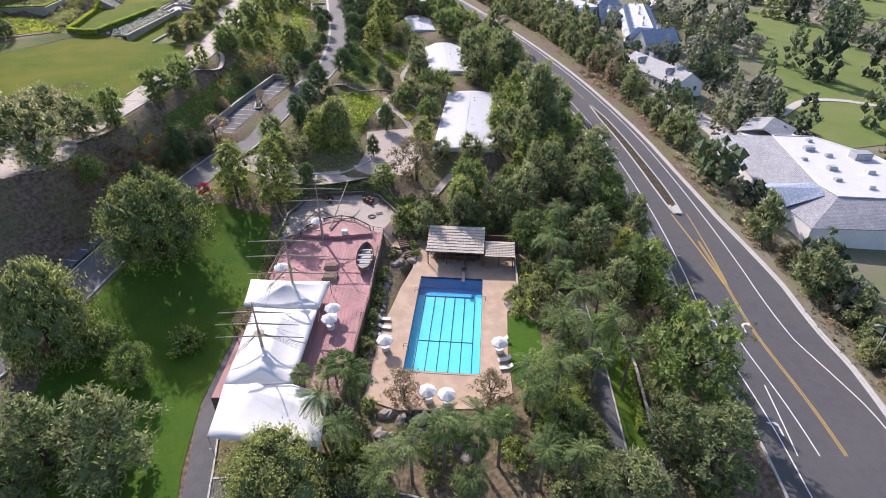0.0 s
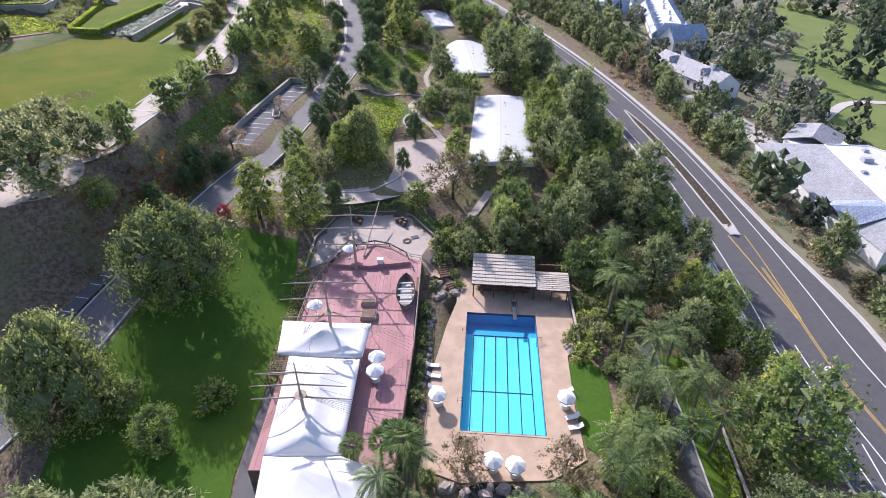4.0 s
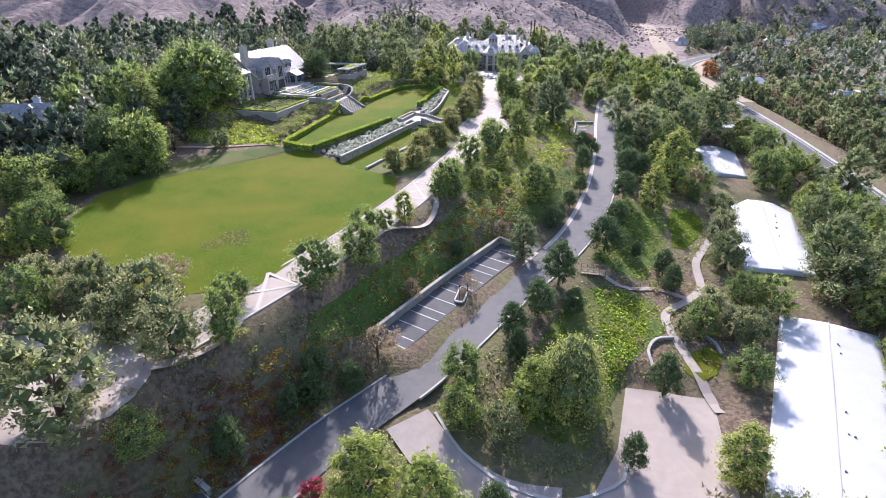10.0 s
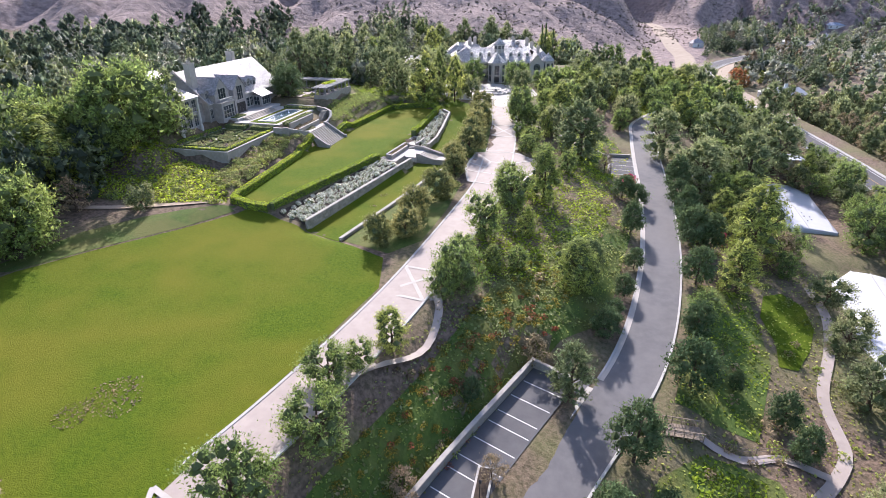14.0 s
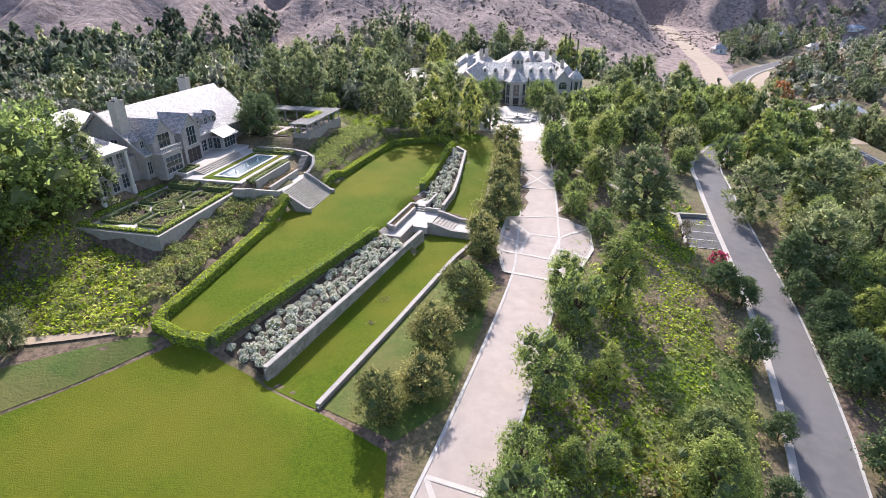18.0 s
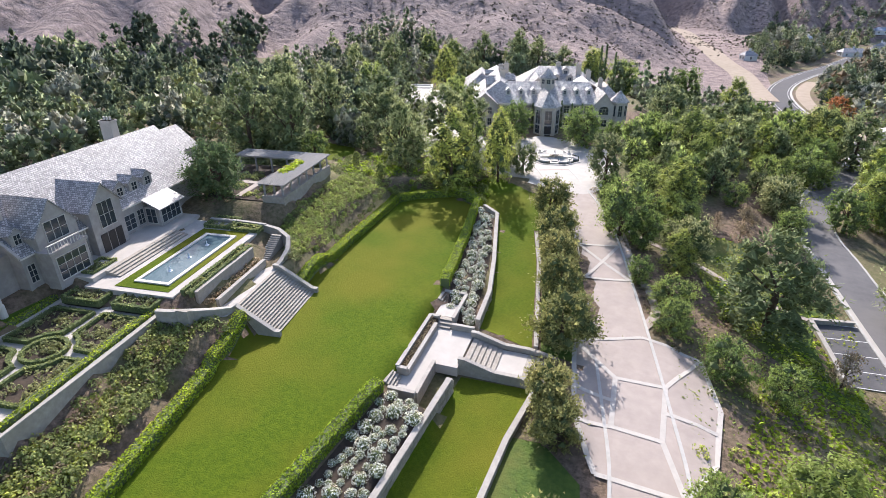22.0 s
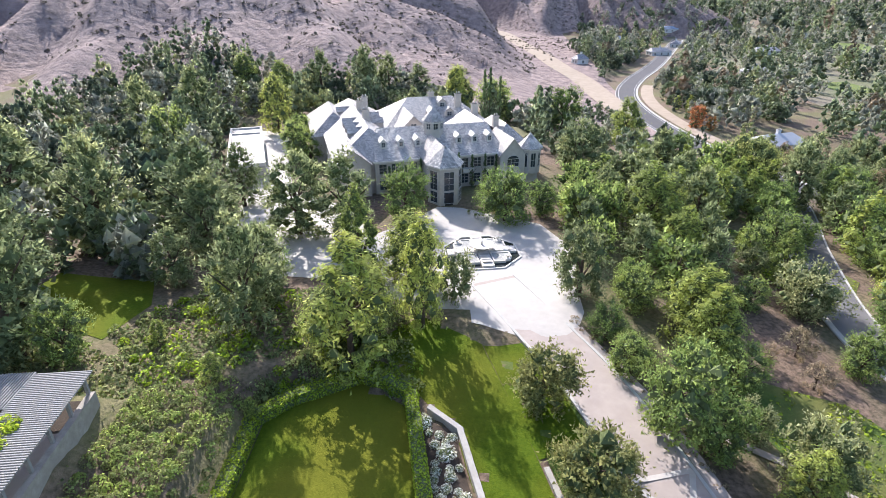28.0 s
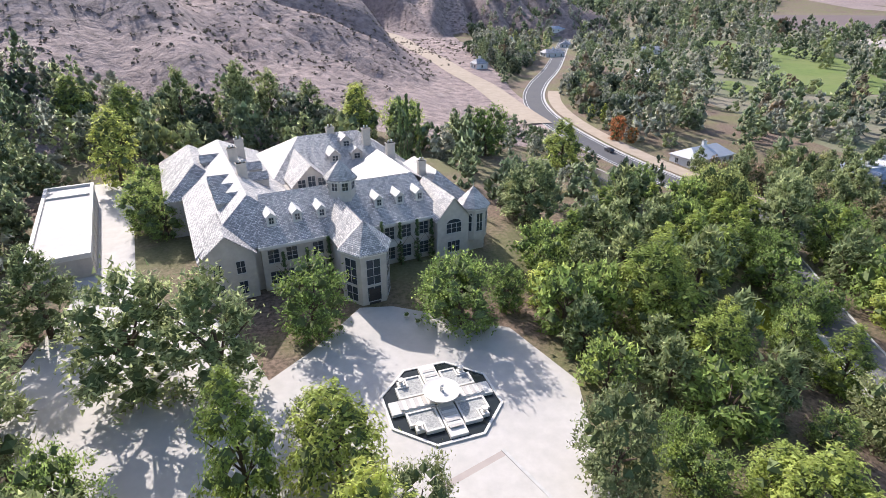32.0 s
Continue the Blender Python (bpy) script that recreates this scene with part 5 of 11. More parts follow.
def wall_run(name, pts, z_top, z_base, thick, label, parent=None, cope=0.12, m=None, mat=None):
    """A stone wall with a coping along points; z_top is a number or one height per point."""
    e = parent or thing(name, m or Matrix(), label, "wall")
    zt = np.broadcast_to(z_top, len(pts))
    zb = np.broadcast_to(z_base, len(pts))
    line = np.column_stack([np.array(pts, float), zt])
    s = sides(line)
    for nm, h, z_up, z_dn, mt in (("wall_body", thick / 2, -cope, None, mat or STONE), ("coping", thick / 2 + 0.05, 0, -cope, COPING)):
        bm = bmesh.new()
        rows = []
        for i, (p, q) in enumerate(zip(line, s)):
            lo = zb[i] if z_dn is None else p[2] + z_dn
            hi = p[2] + z_up
            rows.append([bm.verts.new((p[0] + q[0] * o, p[1] + q[1] * o, z)) for o, z in ((-h, lo), (-h, hi), (h, hi), (h, lo))])
        for a, b in zip(rows, rows[1:]):
            for j in range(4):
                bm.faces.new((a[j], a[(j + 1) % 4], b[(j + 1) % 4], b[j]))
        bm.faces.new(rows[0][::-1])
        bm.faces.new(rows[-1])
        part(nm, bm, mt, e)
    return e


def steps(name, m, width, run, rise, count, label, mat=None, parent=None):
    """Steps that climb along +y of m, width along x, each a slab of its own."""
    e = parent or thing(name, m, label, "steps")
    me = None
    for i in range(count):
        bm = boxes((-width / 2, width / 2, i * run, (i + 1) * run + 0.02, -0.6, (i + 1) * rise - 0.06), (-width / 2, width / 2, i * run - 0.05, (i + 1) * run + 0.02, (i + 1) * rise - 0.058, (i + 1) * rise))
        part("step", bm, mat or STONE, e)
    return e


gpart("parterre_path", boxes((-15.4, -0.5, 0.4, 21.4, 27.6, 28.2)), PALE_CONCRETE, None, "pale gravel paths of the parterre", "path", "structure")
wall_run("parterre_wall", [(-15.2, 0.2), (-0.3, 0.2), (-0.3, 10), (-0.3, 21.2)], 28.55, 25.0, 0.5, "pale stone retaining wall of the parterre", m=GARDEN)
_beds = []


def bed_outline(cx, cy, x0, x1, y0, y1, r):
    """Bed with one corner cut by the round centre bed."""
    corners = [(x0, y0), (x1, y0), (x1, y1), (x0, y1)]
    out = []
    near = min(range(4), key=lambda i: math.hypot(corners[i][0] - cx, corners[i][1] - cy))
    for i, (x, y) in enumerate(corners):
        if i != near:
            out.append((x, y))
            continue
        sx, sy = (1 if x > cx else -1), (1 if y > cy else -1)
        arc = []
        for k in range(7):
            a = math.pi / 2 * k / 6
            arc.append((cx + sx * r * math.cos(a), cy + sy * r * math.sin(a)))
        arc = [p for p in arc if min(x0, x1) - 0.01 <= p[0] <= max(x0, x1) + 0.01 and min(y0, y1) - 0.01 <= p[1] <= max(y0, y1) + 0.01]
        prev = corners[i - 1]
        if arc and math.hypot(arc[0][0] - prev[0], arc[0][1] - prev[1]) > math.hypot(arc[-1][0] - prev[0], arc[-1][1] - prev[1]):
            arc.reverse()
        out += arc
    return out


_cx, _cy = -7.2, 11.0
for x0, x1 in ((-13.2, -7.9), (-6.5, -2.0)):
    for y0, y1 in ((3.4, 10.3), (11.7, 18.2)):
        _beds.append(bed_outline(_cx, _cy, x0, x1, y0, y1, 3.1))
_beds.append([(_cx + 2.1 * math.cos(k * math.pi / 8), _cy + 2.1 * math.sin(k * math.pi / 8)) for k in range(16)])
_beds += [[(-13.2, 19.4), (-8.2, 19.4), (-8.2, 22.2), (-13.2, 22.2)], [(-6.2, 19.4), (-1.2, 19.4), (-1.2, 22.4), (-6.2, 22.4)], [(-14.6, 23.6), (-12.4, 23.6), (-12.4, 27.4), (-14.6, 27.4)]]
SOIL = material("bed_soil", (0.075, 0.055, 0.04), (0.045, 0.035, 0.026), 2.5, 0.95, 0.05, 6)
for i, b in enumerate(_beds):
    z0 = 28.2 if i < 5 else (28.9 if i < 7 else 30.0)
    bm = bmesh.new()
    prism(bm, b, z0 - 0.9, z0 + 0.06)
    gpart("bed_soil", bm, SOIL, None, "dark soil of a planted bed", "soil", "structure")
    w = garden(*b)
    hedge(w, 0.45, 0.5, LEAF_SHRUB, "low clipped box hedge round a rose bed", base=z0, closed=True, density=34, size=0.10, seed=20 + i, group="box hedges")
    inner = [p for p in points_in(w, 46, 60 + i) if poly_dist(np.array([p[0]]), np.array([p[1]]), w)[0] < -0.55]
    bushes("rose_bushes", inner, 0.42, 0.55, 26, 0.13, LEAF_OLIVE, "low rose bushes filling a parterre bed", 80 + i, "rose bushes", base=z0)
for ln in ([(-15.0, 0.9), (-1.1, 0.9), (-1.1, 20.6)], [(-14.9, 1.0), (-14.9, 20)]):
    hedge(garden(*ln), 0.7, 0.75, LEAF_HEDGE, "clipped green hedge along the parterre edge", base=28.2, density=30, size=0.12, seed=33)
bm = bmesh.new()
prism(bm, [(-8 + 2.0 * math.cos(a), 1.6 + 1.6 * math.sin(a)) for a in [k * math.pi / 12 for k in range(13)]], 28.1, 28.45)
gpart("garden_bench", bm, TRIM, None, "half-round pale stone seat", "seat")

# pool terrace
gpart("terrace_paving", boxes((-12, 0.3, 21.6, 43.2, 28.8, 29.62)), PALE_CONCRETE, None, "pale stone paving of the pool terrace", "paving", "structure")
gpart("terrace_grass", boxes((-8.4, -0.9, 22.5, 40.4, 29.3, 29.68)), LAWN, None, "mown grass margin round the garden pool", "lawn", "structure")
_gp = thing("garden_pool", GARDEN, "long stone-edged ornamental pool with small water jets", "pool")
bm = bmesh.new()
for d in ((-6.75, -6.25, 23.8, 38.7), (-2.3, -1.8, 23.8, 38.7), (-6.25, -2.3, 23.8, 24.3), (-6.25, -2.3, 38.2, 38.7)):
    box(bm, *d, 29.2, 29.86)
part("coping", bm, TRIM, _gp)


def water_material(name, tint, rough=0.06, wave=0.03, scale=2.2):
    m = bpy.data.materials.new(name)
    m.use_nodes = True
    nodes, link = m.node_tree.nodes, m.node_tree.links.new
    b = nodes["Principled BSDF"]
    b.inputs["Base Color"].default_value = (*tint, 1)
    b.inputs["Roughness"].default_value, b.inputs["IOR"].default_value = rough, 1.33
    t = nodes.new("ShaderNodeTexNoise")
    t.inputs["Scale"].default_value, t.inputs["Detail"].default_value = scale, 4
    link(nodes.new("ShaderNodeNewGeometry").outputs["Position"], t.inputs["Vector"])
    u = nodes.new("ShaderNodeBump")
    u.inputs["Distance"].default_value = wave
    link(t.outputs["Fac"], u.inputs["Height"])
    link(u.outputs["Normal"], b.inputs["Normal"])
    return m


WATER = water_material("garden_water", (0.11, 0.17, 0.19), 0.12, 0.08, 1.6)
part("water", boxes((-6.25, -2.3, 24.3, 38.2, 29.1, 29.7)), WATER, _gp)
FOAM = material("water_foam", (0.85, 0.88, 0.9), (0.7, 0.75, 0.78), 6, 0.4)
for y in (27.3, 31.2, 35.2):
    bm = bmesh.new()
    lathe(bm, [(0.32, 29.7), (0.2, 29.75), (0.07, 29.95), (0.05, 30.25), (0.02, 30.4)], 8, (-4.3, y, 0))
    part("water_jet", bm, FOAM, _gp)
wall_run("terrace_wall", [(2.3, 23.2), (2.3, 35.8)], 29.75, 26.9, 0.4, "pale stone retaining wall below the garden pool", m=GARDEN)
wall_run("terrace_wall", [(4.25, 24.2), (4.25, 35.4)], 28.35, 26.4, 0.4, "pale stone retaining wall above the grand stair", m=GARDEN)
for x in (0.75, 1.85):
    hedge(garden((x, 22.8), (x, 36.2)), 0.45, 0.5, LEAF_SHRUB, "low clipped hedge along the terrace edge", base=29.5, density=32, size=0.10, seed=int(x * 10))
bushes("rose_bushes", garden(*[(1.3 + 0.15 * math.sin(k * 2.2), 23 + k * 0.55) for k in range(24)]), 0.32, 0.45, 24, 0.12, LEAF_OLIVE, "rose bushes between the low hedges", 71, "rose bushes", base=29.5)
bushes("rose_bushes", garden(*[(3.2 + 0.3 * math.sin(k * 1.9), 23.8 + k * 0.5) for k in range(24)]), 0.42, 0.5, 30, 0.13, LEAF_DRY, "brownish shrubs in the raised border", 72, "shrubs", base=27.95)
gpart("stair_landing", boxes((4.4, 6.3, 22.2, 37.2, 26.2, 27.2)), PALE_CONCRETE, None, "pale stone landing at the head of the stair", "landing", "structure")
steps("grand_stair", GARDEN @ pose(11.4, 29.9, 23.85, 0, 0, 90), 10.2, 0.335, 0.21, 16, "broad flight of pale stone garden steps")
for y in (24.55, 35.3):
    wall_run("stair_wall", [(5.6, y), (6.4, y), (11.2, y), (11.9, y)], [27.75, 27.75, 24.7, 24.7], 23.2, 0.5, "sloping stone side wall of the stair", m=GARDEN)
steps("side_steps", GARDEN @ pose(3.4, 36.3, 27.2), 1.5, 0.33, 0.17, 14, "narrow stone steps between the terraces")
steps("side_steps", GARDEN @ pose(3.2, 23.4, 27.2, 0, 0, 180), 1.5, 0.30, 0.17, 14, "narrow stone steps between the terraces")
wall_run("bastion_wall", [(0.2, 18.8), (1.8, 19.2), (3.6, 20.2), (5.2, 21.8), (6.2, 23.6), (6.2, 24.6)], [29.6, 29.5, 29.2, 28.6, 27.9, 27.75], 25.2, 0.5, "curved stone wall of the terrace corner", m=GARDEN)
wall_run("bastion_wall", [(0.6, 42.8), (3.0, 42.2), (5.4, 40.6), (6.3, 38.4), (6.3, 36.6), (6.2, 35.4)], [30.1, 30.0, 29.6, 28.8, 28.1, 27.75], 25.6, 0.5, "curved stone wall of the terrace corner", m=GARDEN)
wall_run("terrace_wall", [(-9, 43.2), (-4, 43.3), (0.6, 42.9)], 30.2, 28.6, 0.4, "low pale stone wall closing the terrace", m=GARDEN)
steps("terrace_steps", GARDEN @ pose(-9.4, 31.3, 29.62, 0, 0, 90), 13.4, 0.55, 0.15, 4, "long shallow stone steps up to the house")
gpart("house_terrace", boxes((-17.5, -11.5, 22.6, 44, 29.2, 30.2)), PALE_CONCRETE, None, "pale stone terrace along the house front", "terrace", "structure")
gpart("garden_path", boxes((-15.35, -13.75, -4, 22.6, 27.4, 28.32)), PALE_CONCRETE, None, "pale path along the parterre", "path", "structure")
gpart("house_lawn", boxes((-17.4, -15.35, 2, 20, 27.4, 28.9)), LAWN_GREEN, None, "small lawn between the house and the parterre", "lawn", "structure")
for b, s in (([(-8.6, 41), (-8.6, 44.5), (-4.6, 44.5), (-4.6, 41)], 0), ([(-4, 40.8), (-4, 42.6), (0.3, 42.2), (0.3, 40.8)], 1)):
    hedge(garden(*b), 0.45, 0.55, LEAF_SHRUB, "low clipped hedge round a flower bed", base=29.6, closed=True, density=30, size=0.11, seed=50 + s)
    bushes("flower_bushes", points_in(garden(*b), 30, 90 + s), 0.4, 0.5, 26, 0.12, LEAF_OLIVE, "flowering bushes in a bed", 95 + s, "bushes", base=29.6)

# clipped hedges round the upper lawn
HEDGE_W = [(-103.0, 171.2), (-107, 170.3), (-111.3, 171.0), (-112.6, 173.5), (-113.6, 178), (-117, 191), (-120.2, 203), (-121.4, 207.9)]
HEDGE_NW = [(-122.2, 219.4), (-123.3, 228), (-125.0, 243), (-126.2, 254.5), (-123.5, 258), (-117, 262.3), (-111.2, 260)]
HEDGE_E1 = [(-102.6, 171.5), (-101.9, 190), (-101.5, 206.5)]
HEDGE_E2 = [(-103.8, 228.5), (-107.2, 244), (-111.2, 260)]
for i, (ln, lift) in enumerate(((HEDGE_W, 0), (HEDGE_NW, 0), (HEDGE_E1, 0), (HEDGE_E2, 0))):
    hedge(ln, 1.3, 1.4, LEAF_HEDGE, "bright-green clipped hedge bounding the upper lawn", lift=0.0, density=52, size=0.105, seed=40 + i, group="lawn hedges")

# white-flowering border
_white = [mound(0.72, 0.74, 330, 0.078, (LEAF_OLIVE, FLOWER_WHITE), 5 + i, 0.78) for i in range(3)]
_rw = random.Random(12)
_done = []
for bed, most, sd in ((FLOWER_BED, 190, 31), (NORTH_BED, 120, 32)):
    _count = 0
    for p in points_in(bed, 1500, sd):
        if _count >= most:
            break
        s = _rw.choice((0.55, 0.7, 0.8, 0.95, 1.1, 1.3))
        if all((p[0] - a) ** 2 + (p[1] - b) ** 2 > (0.66 * (s + q)) ** 2 for a, b, q in _done) and poly_dist(np.array([p[0]]), np.array([p[1]]), bed)[0] < -0.4:
            _done.append((p[0], p[1], s))
            _count += 1
            ob = new("flowering_bush", _white[_rw.randrange(3)])
            ob.matrix_basis = Matrix.Translation((p[0], p[1], zat(p[0], p[1]))) @ Matrix.Rotation(_rw.uniform(0, 6), 4, "Z") @ Matrix.Diagonal((s, s, s * _rw.uniform(0.85, 1.1), 1))
            tagged(ob, "round silver-leaved bush covered in white flowers", "bush", "white border")
drape("border_soil", NORTH_BED, SOIL, "dark soil of the white flower border", "soil", lift=0.04)
drape("border_soil", FLOWER_BED, SOIL, "dark soil of the white flower border", "soil", lift=0.04)
_w1 = wall_run("retaining_wall", [(-94.7, 171.2), (-95.0, 192), (-95.4, 211.5)], [22.75, 23.1, 23.4], 19.8, 0.55, "pale rough stone retaining wall below the border")
_w2 = wall_run("retaining_wall", [(-96.6, 223), (-97.6, 230), (-100.2, 239), (-105.6, 255.5), (-109, 258)], [23.9, 24.2, 24.6, 25.3, 25.5], 21.5, 0.5, "pale rough stone retaining wall below the border")
_w3 = wall_run("retaining_wall", [(-86.9, 170.2), (-86.9, 187), (-87.2, 207), (-86.6, 215.6)], [21.1, 21.4, 21.9, 22.0], 19.0, 0.5, "pale rough stone wall along the lower lawn")
wall_run("retaining_wall", [(-88.6, 222.4), (-93.8, 242), (-97.3, 252.5)], [22.5, 23.6, 24.2], 21, 0.45, "low pale stone wall along the north lawn")
STONE_WALLS = [(_w1, [(-94.7, 171.2), (-95.0, 192), (-95.4, 211.5)], [22.75, 23.1, 23.4], 20.3, 0.3, 1), (_w2, [(-96.6, 223), (-97.6, 230), (-100.2, 239), (-105.6, 255.5), (-109, 258)], [23.9, 24.2, 24.6, 25.3, 25.5], 22, 0.27, 2),
               (_w3, [(-86.9, 170.2), (-86.9, 187), (-87.2, 207), (-86.6, 215.6)], [21.1, 21.4, 21.9, 22.0], 20.2, 0.27, 3)]

# garden stair from the promenade to the upper lawn
STAIR = Matrix.Translation((-101.3, 207.3, 0)) @ Matrix.Rotation(radians(6.3), 4, "Z")
_p = thing("stair_platform", STAIR, "pale stone stair platform between lawns", "platform")
part("paving", boxes((0.6, 3.4, 0.4, 6.2, 21.5, 22.75)), PALE_CONCRETE, _p)
part("paving", boxes((1.6, 6.4, 6.2, 13.4, 21.5, 22.75)), PALE_CONCRETE, _p)
part("paving", boxes((0.5, 3.2, 15.3, 20.6, 21.5, 23.35)), PALE_CONCRETE, _p)
steps("garden_steps", STAIR @ pose(0.9, 1.6, 22.75, 0, 0, 90), 2.2, 0.32, 0.2, 4, "short stone steps up to the lawn")
steps("garden_steps", STAIR @ pose(0.8, 19.4, 23.35, 0, 0, 90), 2.0, 0.32, 0.2, 3, "short stone steps up to the lawn")
steps("garden_steps", STAIR @ pose(2.3, 13.4, 22.75), 1.8, 0.6, 0.2, 3, "short stone steps between platforms")
steps("garden_stair", STAIR @ pose(10.4, 10.0, 21.85, 0, 0, 90), 5.0, 0.62, 0.15, 6, "broad pale stone steps down to the promenade")
part("paving", boxes((10.3, 13.6, 7.5, 12.5, 20.8, 21.85)), PALE_CONCRETE, _p)
steps("garden_stair", STAIR @ pose(16.4, 10.0, 21.3, 0, 0, 90), 5.0, 0.7, 0.14, 4, "broad pale stone steps down to the promenade")
for pts, zt in (([(0.2, 3.2), (0.2, 14.6)], 23.9), ([(1.4, 3.2), (1.4, 6.4), (1.4, 13.2)], 23.6), ([(0.2, 14.6), (1.4, 14.6)], 23.8), ([(0.2, 3.2), (1.4, 3.2)], 23.8), ([(3.5, 0.3), (3.5, 6.4)], 23.1), ([(3.3, 14.4), (3.3, 20.8)], 24.0), ([(0.1, 20.8), (3.3, 20.8)], 24.0), ([(0.3, 0.2), (3.5, 0.2)], 23.3), ([(3.4, 13.6), (6.4, 13.6)], 23.6)):
    wall_run("planter_wall", pts, zt, 21.2, 0.36, "low pale stone wall of the stair platform", m=STAIR)
for y in (7.2, 12.9):
    wall_run("stair_wall", [(6.2, y), (7, y), (10.6, y), (13.6, y), (17, y)], [23.5, 23.5, 22.5, 22.5, 21.9], 20.6, 0.45, "sloping stone side wall of the garden stair", m=STAIR)
bushes("planter_bushes", [(STAIR @ Vector((0.8, 3.8 + k * 0.5, 0)))[:2] for k in range(21)], 0.4, 0.45, 28, 0.11, LEAF_DRY, "dark low plants in the stone planter", 99, "bushes", base=23.35)
part("planter_soil", boxes((0.35, 1.25, 3.3, 14.5, 22.5, 23.4)), SOIL, _p)

# slopes with shrubs
W_SLOPE = [(-115.2, 175), (-116.5, 173), (-123, 178), (-123.3, 183.5), (-127.6, 203), (-125.5, 204), (-124.6, 205.5), (-122.4, 201), (-119.2, 189)]
bushes("slope_shrubs", points_in(W_SLOPE, 260, 41), 0.75, 0.75, 44, 0.17, LEAF_SHRUB, "mixed green shrubs on the garden slope", 42, "shrubs")
groundcover("slope_groundcover", W_SLOPE, 5, 0.2, LEAF_OLIVE, "low green groundcover on the slope", 43)
N_SLOPE = [(-124.2, 221), (-127, 223), (-132.8, 229.6), (-137.2, 250.2), (-136.6, 254), (-130.5, 259), (-126.8, 257), (-126.2, 252), (-124.6, 236)]
_rows = []
_rr = np.random.default_rng(39)
for i in range(8):
    for k in range(23):
        f, g = (i + 0.5) / 8, (k + 0.5 + 0.5 * (i % 2)) / 23
        a, b = np.array((-124.0, 221.5)) * (1 - g) + np.array((-127.4, 257)) * g, np.array((-132.4, 228)) * (1 - g) + np.array((-137.2, 254)) * g
        _rows.append(tuple(a * (1 - f) + b * f + _rr.normal(0, 0.14, 2)))
_rows = [p for p in _rows if in_poly(*p, N_SLOPE)]
bushes("rose_rows", _rows[1::2], 0.72, 0.95, 130, 0.12, LEAF_OAK, "rows of round clipped bushes on the slope", 44, "rose bushes")
bushes("rose_rows", _rows[::2], 0.66, 0.85, 130, 0.115, LEAF_SHRUB, "rows of round darker bushes on the slope", 144, "rose bushes")
groundcover("slope_groundcover", N_SLOPE, 2.5, 0.15, LEAF_SHRUB, "low green groundcover between the rows", 45)
SW_SLOPE = [(-113, 171.5), (-123.6, 180), (-140, 180), (-146, 168), (-136, 158), (-122, 163), (-112, 168.5)]
groundcover("ivy_bank", SW_SLOPE, 9, 0.26, LEAF_HEDGE, "bright-green ivy bank below the parterre", 46, "ivy", 0.35)
bushes("slope_shrubs", points_in(SW_SLOPE, 60, 47), 0.8, 0.6, 40, 0.18, LEAF_SHRUB, "scattered shrubs on the ivy bank", 48, "shrubs")
PATH_W = np.array([(-112.2, 169.6, 0), (-118, 164.5, 0), (-128, 157.5, 0), (-142, 151, 0), (-160, 147, 0)], float)
_pw = spline(PATH_W)
_pw[:, 2] = zats(_pw[:, 0], _pw[:, 1])
strip("dirt_path", _pw, -0.8, 0.8, 0.12, material("path_dirt", (0.42, 0.33, 0.24), (0.34, 0.27, 0.2), 1.0, 0.95, 0.02, 4), "narrow pale dirt path below the hedge", "path")
NN_SLOPE = [(-111, 263.5), (-118, 266), (-128, 260), (-137, 254), (-146, 262), (-142, 276), (-126, 280), (-114, 276)]
groundcover("ivy_bank", NN_SLOPE, 8, 0.24, LEAF_SHRUB, "green groundcover behind the upper lawn", 49, "ivy", 0.3)
bushes("slope_shrubs", points_in(NN_SLOPE, 70, 50), 0.9, 0.9, 46, 0.2, LEAF_HEDGE, "bright shrubs behind the upper lawn", 51, "shrubs")
LAWN_BANK = [(-110.9, 258.8), (-117, 262.9), (-126.4, 256.8), (-127.6, 258), (-122, 264.5), (-117, 265.6), (-110.6, 262)]
bushes("slope_shrubs", points_in(LAWN_BANK, 110, 151), 0.85, 1.0, 70, 0.16, LEAF_SHRUB, "thick green shrubs on the bank behind the lawn", 152, "shrubs")
bushes("slope_shrubs", points_in(LAWN_BANK, 45, 153), 0.7, 1.0, 70, 0.15, LEAF_HEDGE, "bright-green shrubs on the bank behind the lawn", 154, "shrubs")
bushes("slope_shrubs", points_in(NN_SLOPE, 90, 155), 0.75, 0.8, 60, 0.16, LEAF_SHRUB, "green shrubs behind the upper lawn", 156, "shrubs")
PERGOLA_BACK = [(-137.6, 251.4), (-157.4, 247.2), (-170, 248), (-172, 258), (-163, 264), (-155, 262), (-146, 260), (-137, 255)]
groundcover("slope_groundcover", PERGOLA_BACK, 6, 0.24, LEAF_SHRUB, "low green groundcover behind the pergola", 157, "groundcover", 0.25)
bushes("slope_shrubs", points_in(PERGOLA_BACK, 90, 158), 0.85, 0.9, 60, 0.18, LEAF_OLIVE, "dark green shrubs behind the pergola", 159, "shrubs")
bushes("slope_shrubs", points_in(BASTION_SOUTH, 26, 61), 0.8, 0.8, 44, 0.16, LEAF_SHRUB, "mixed green shrubs against the curved wall", 62, "shrubs")
bushes("slope_shrubs", points_in(BASTION_NORTH, 22, 63), 0.7, 0.7, 44, 0.16, LEAF_OLIVE, "grey-green shrubs against the curved wall", 64, "shrubs")
bushes("slope_shrubs", points_in(W_SLOPE, 120, 65), 0.6, 0.6, 40, 0.15, LEAF_BRIGHT, "bright shrubs on the garden slope", 66, "shrubs")
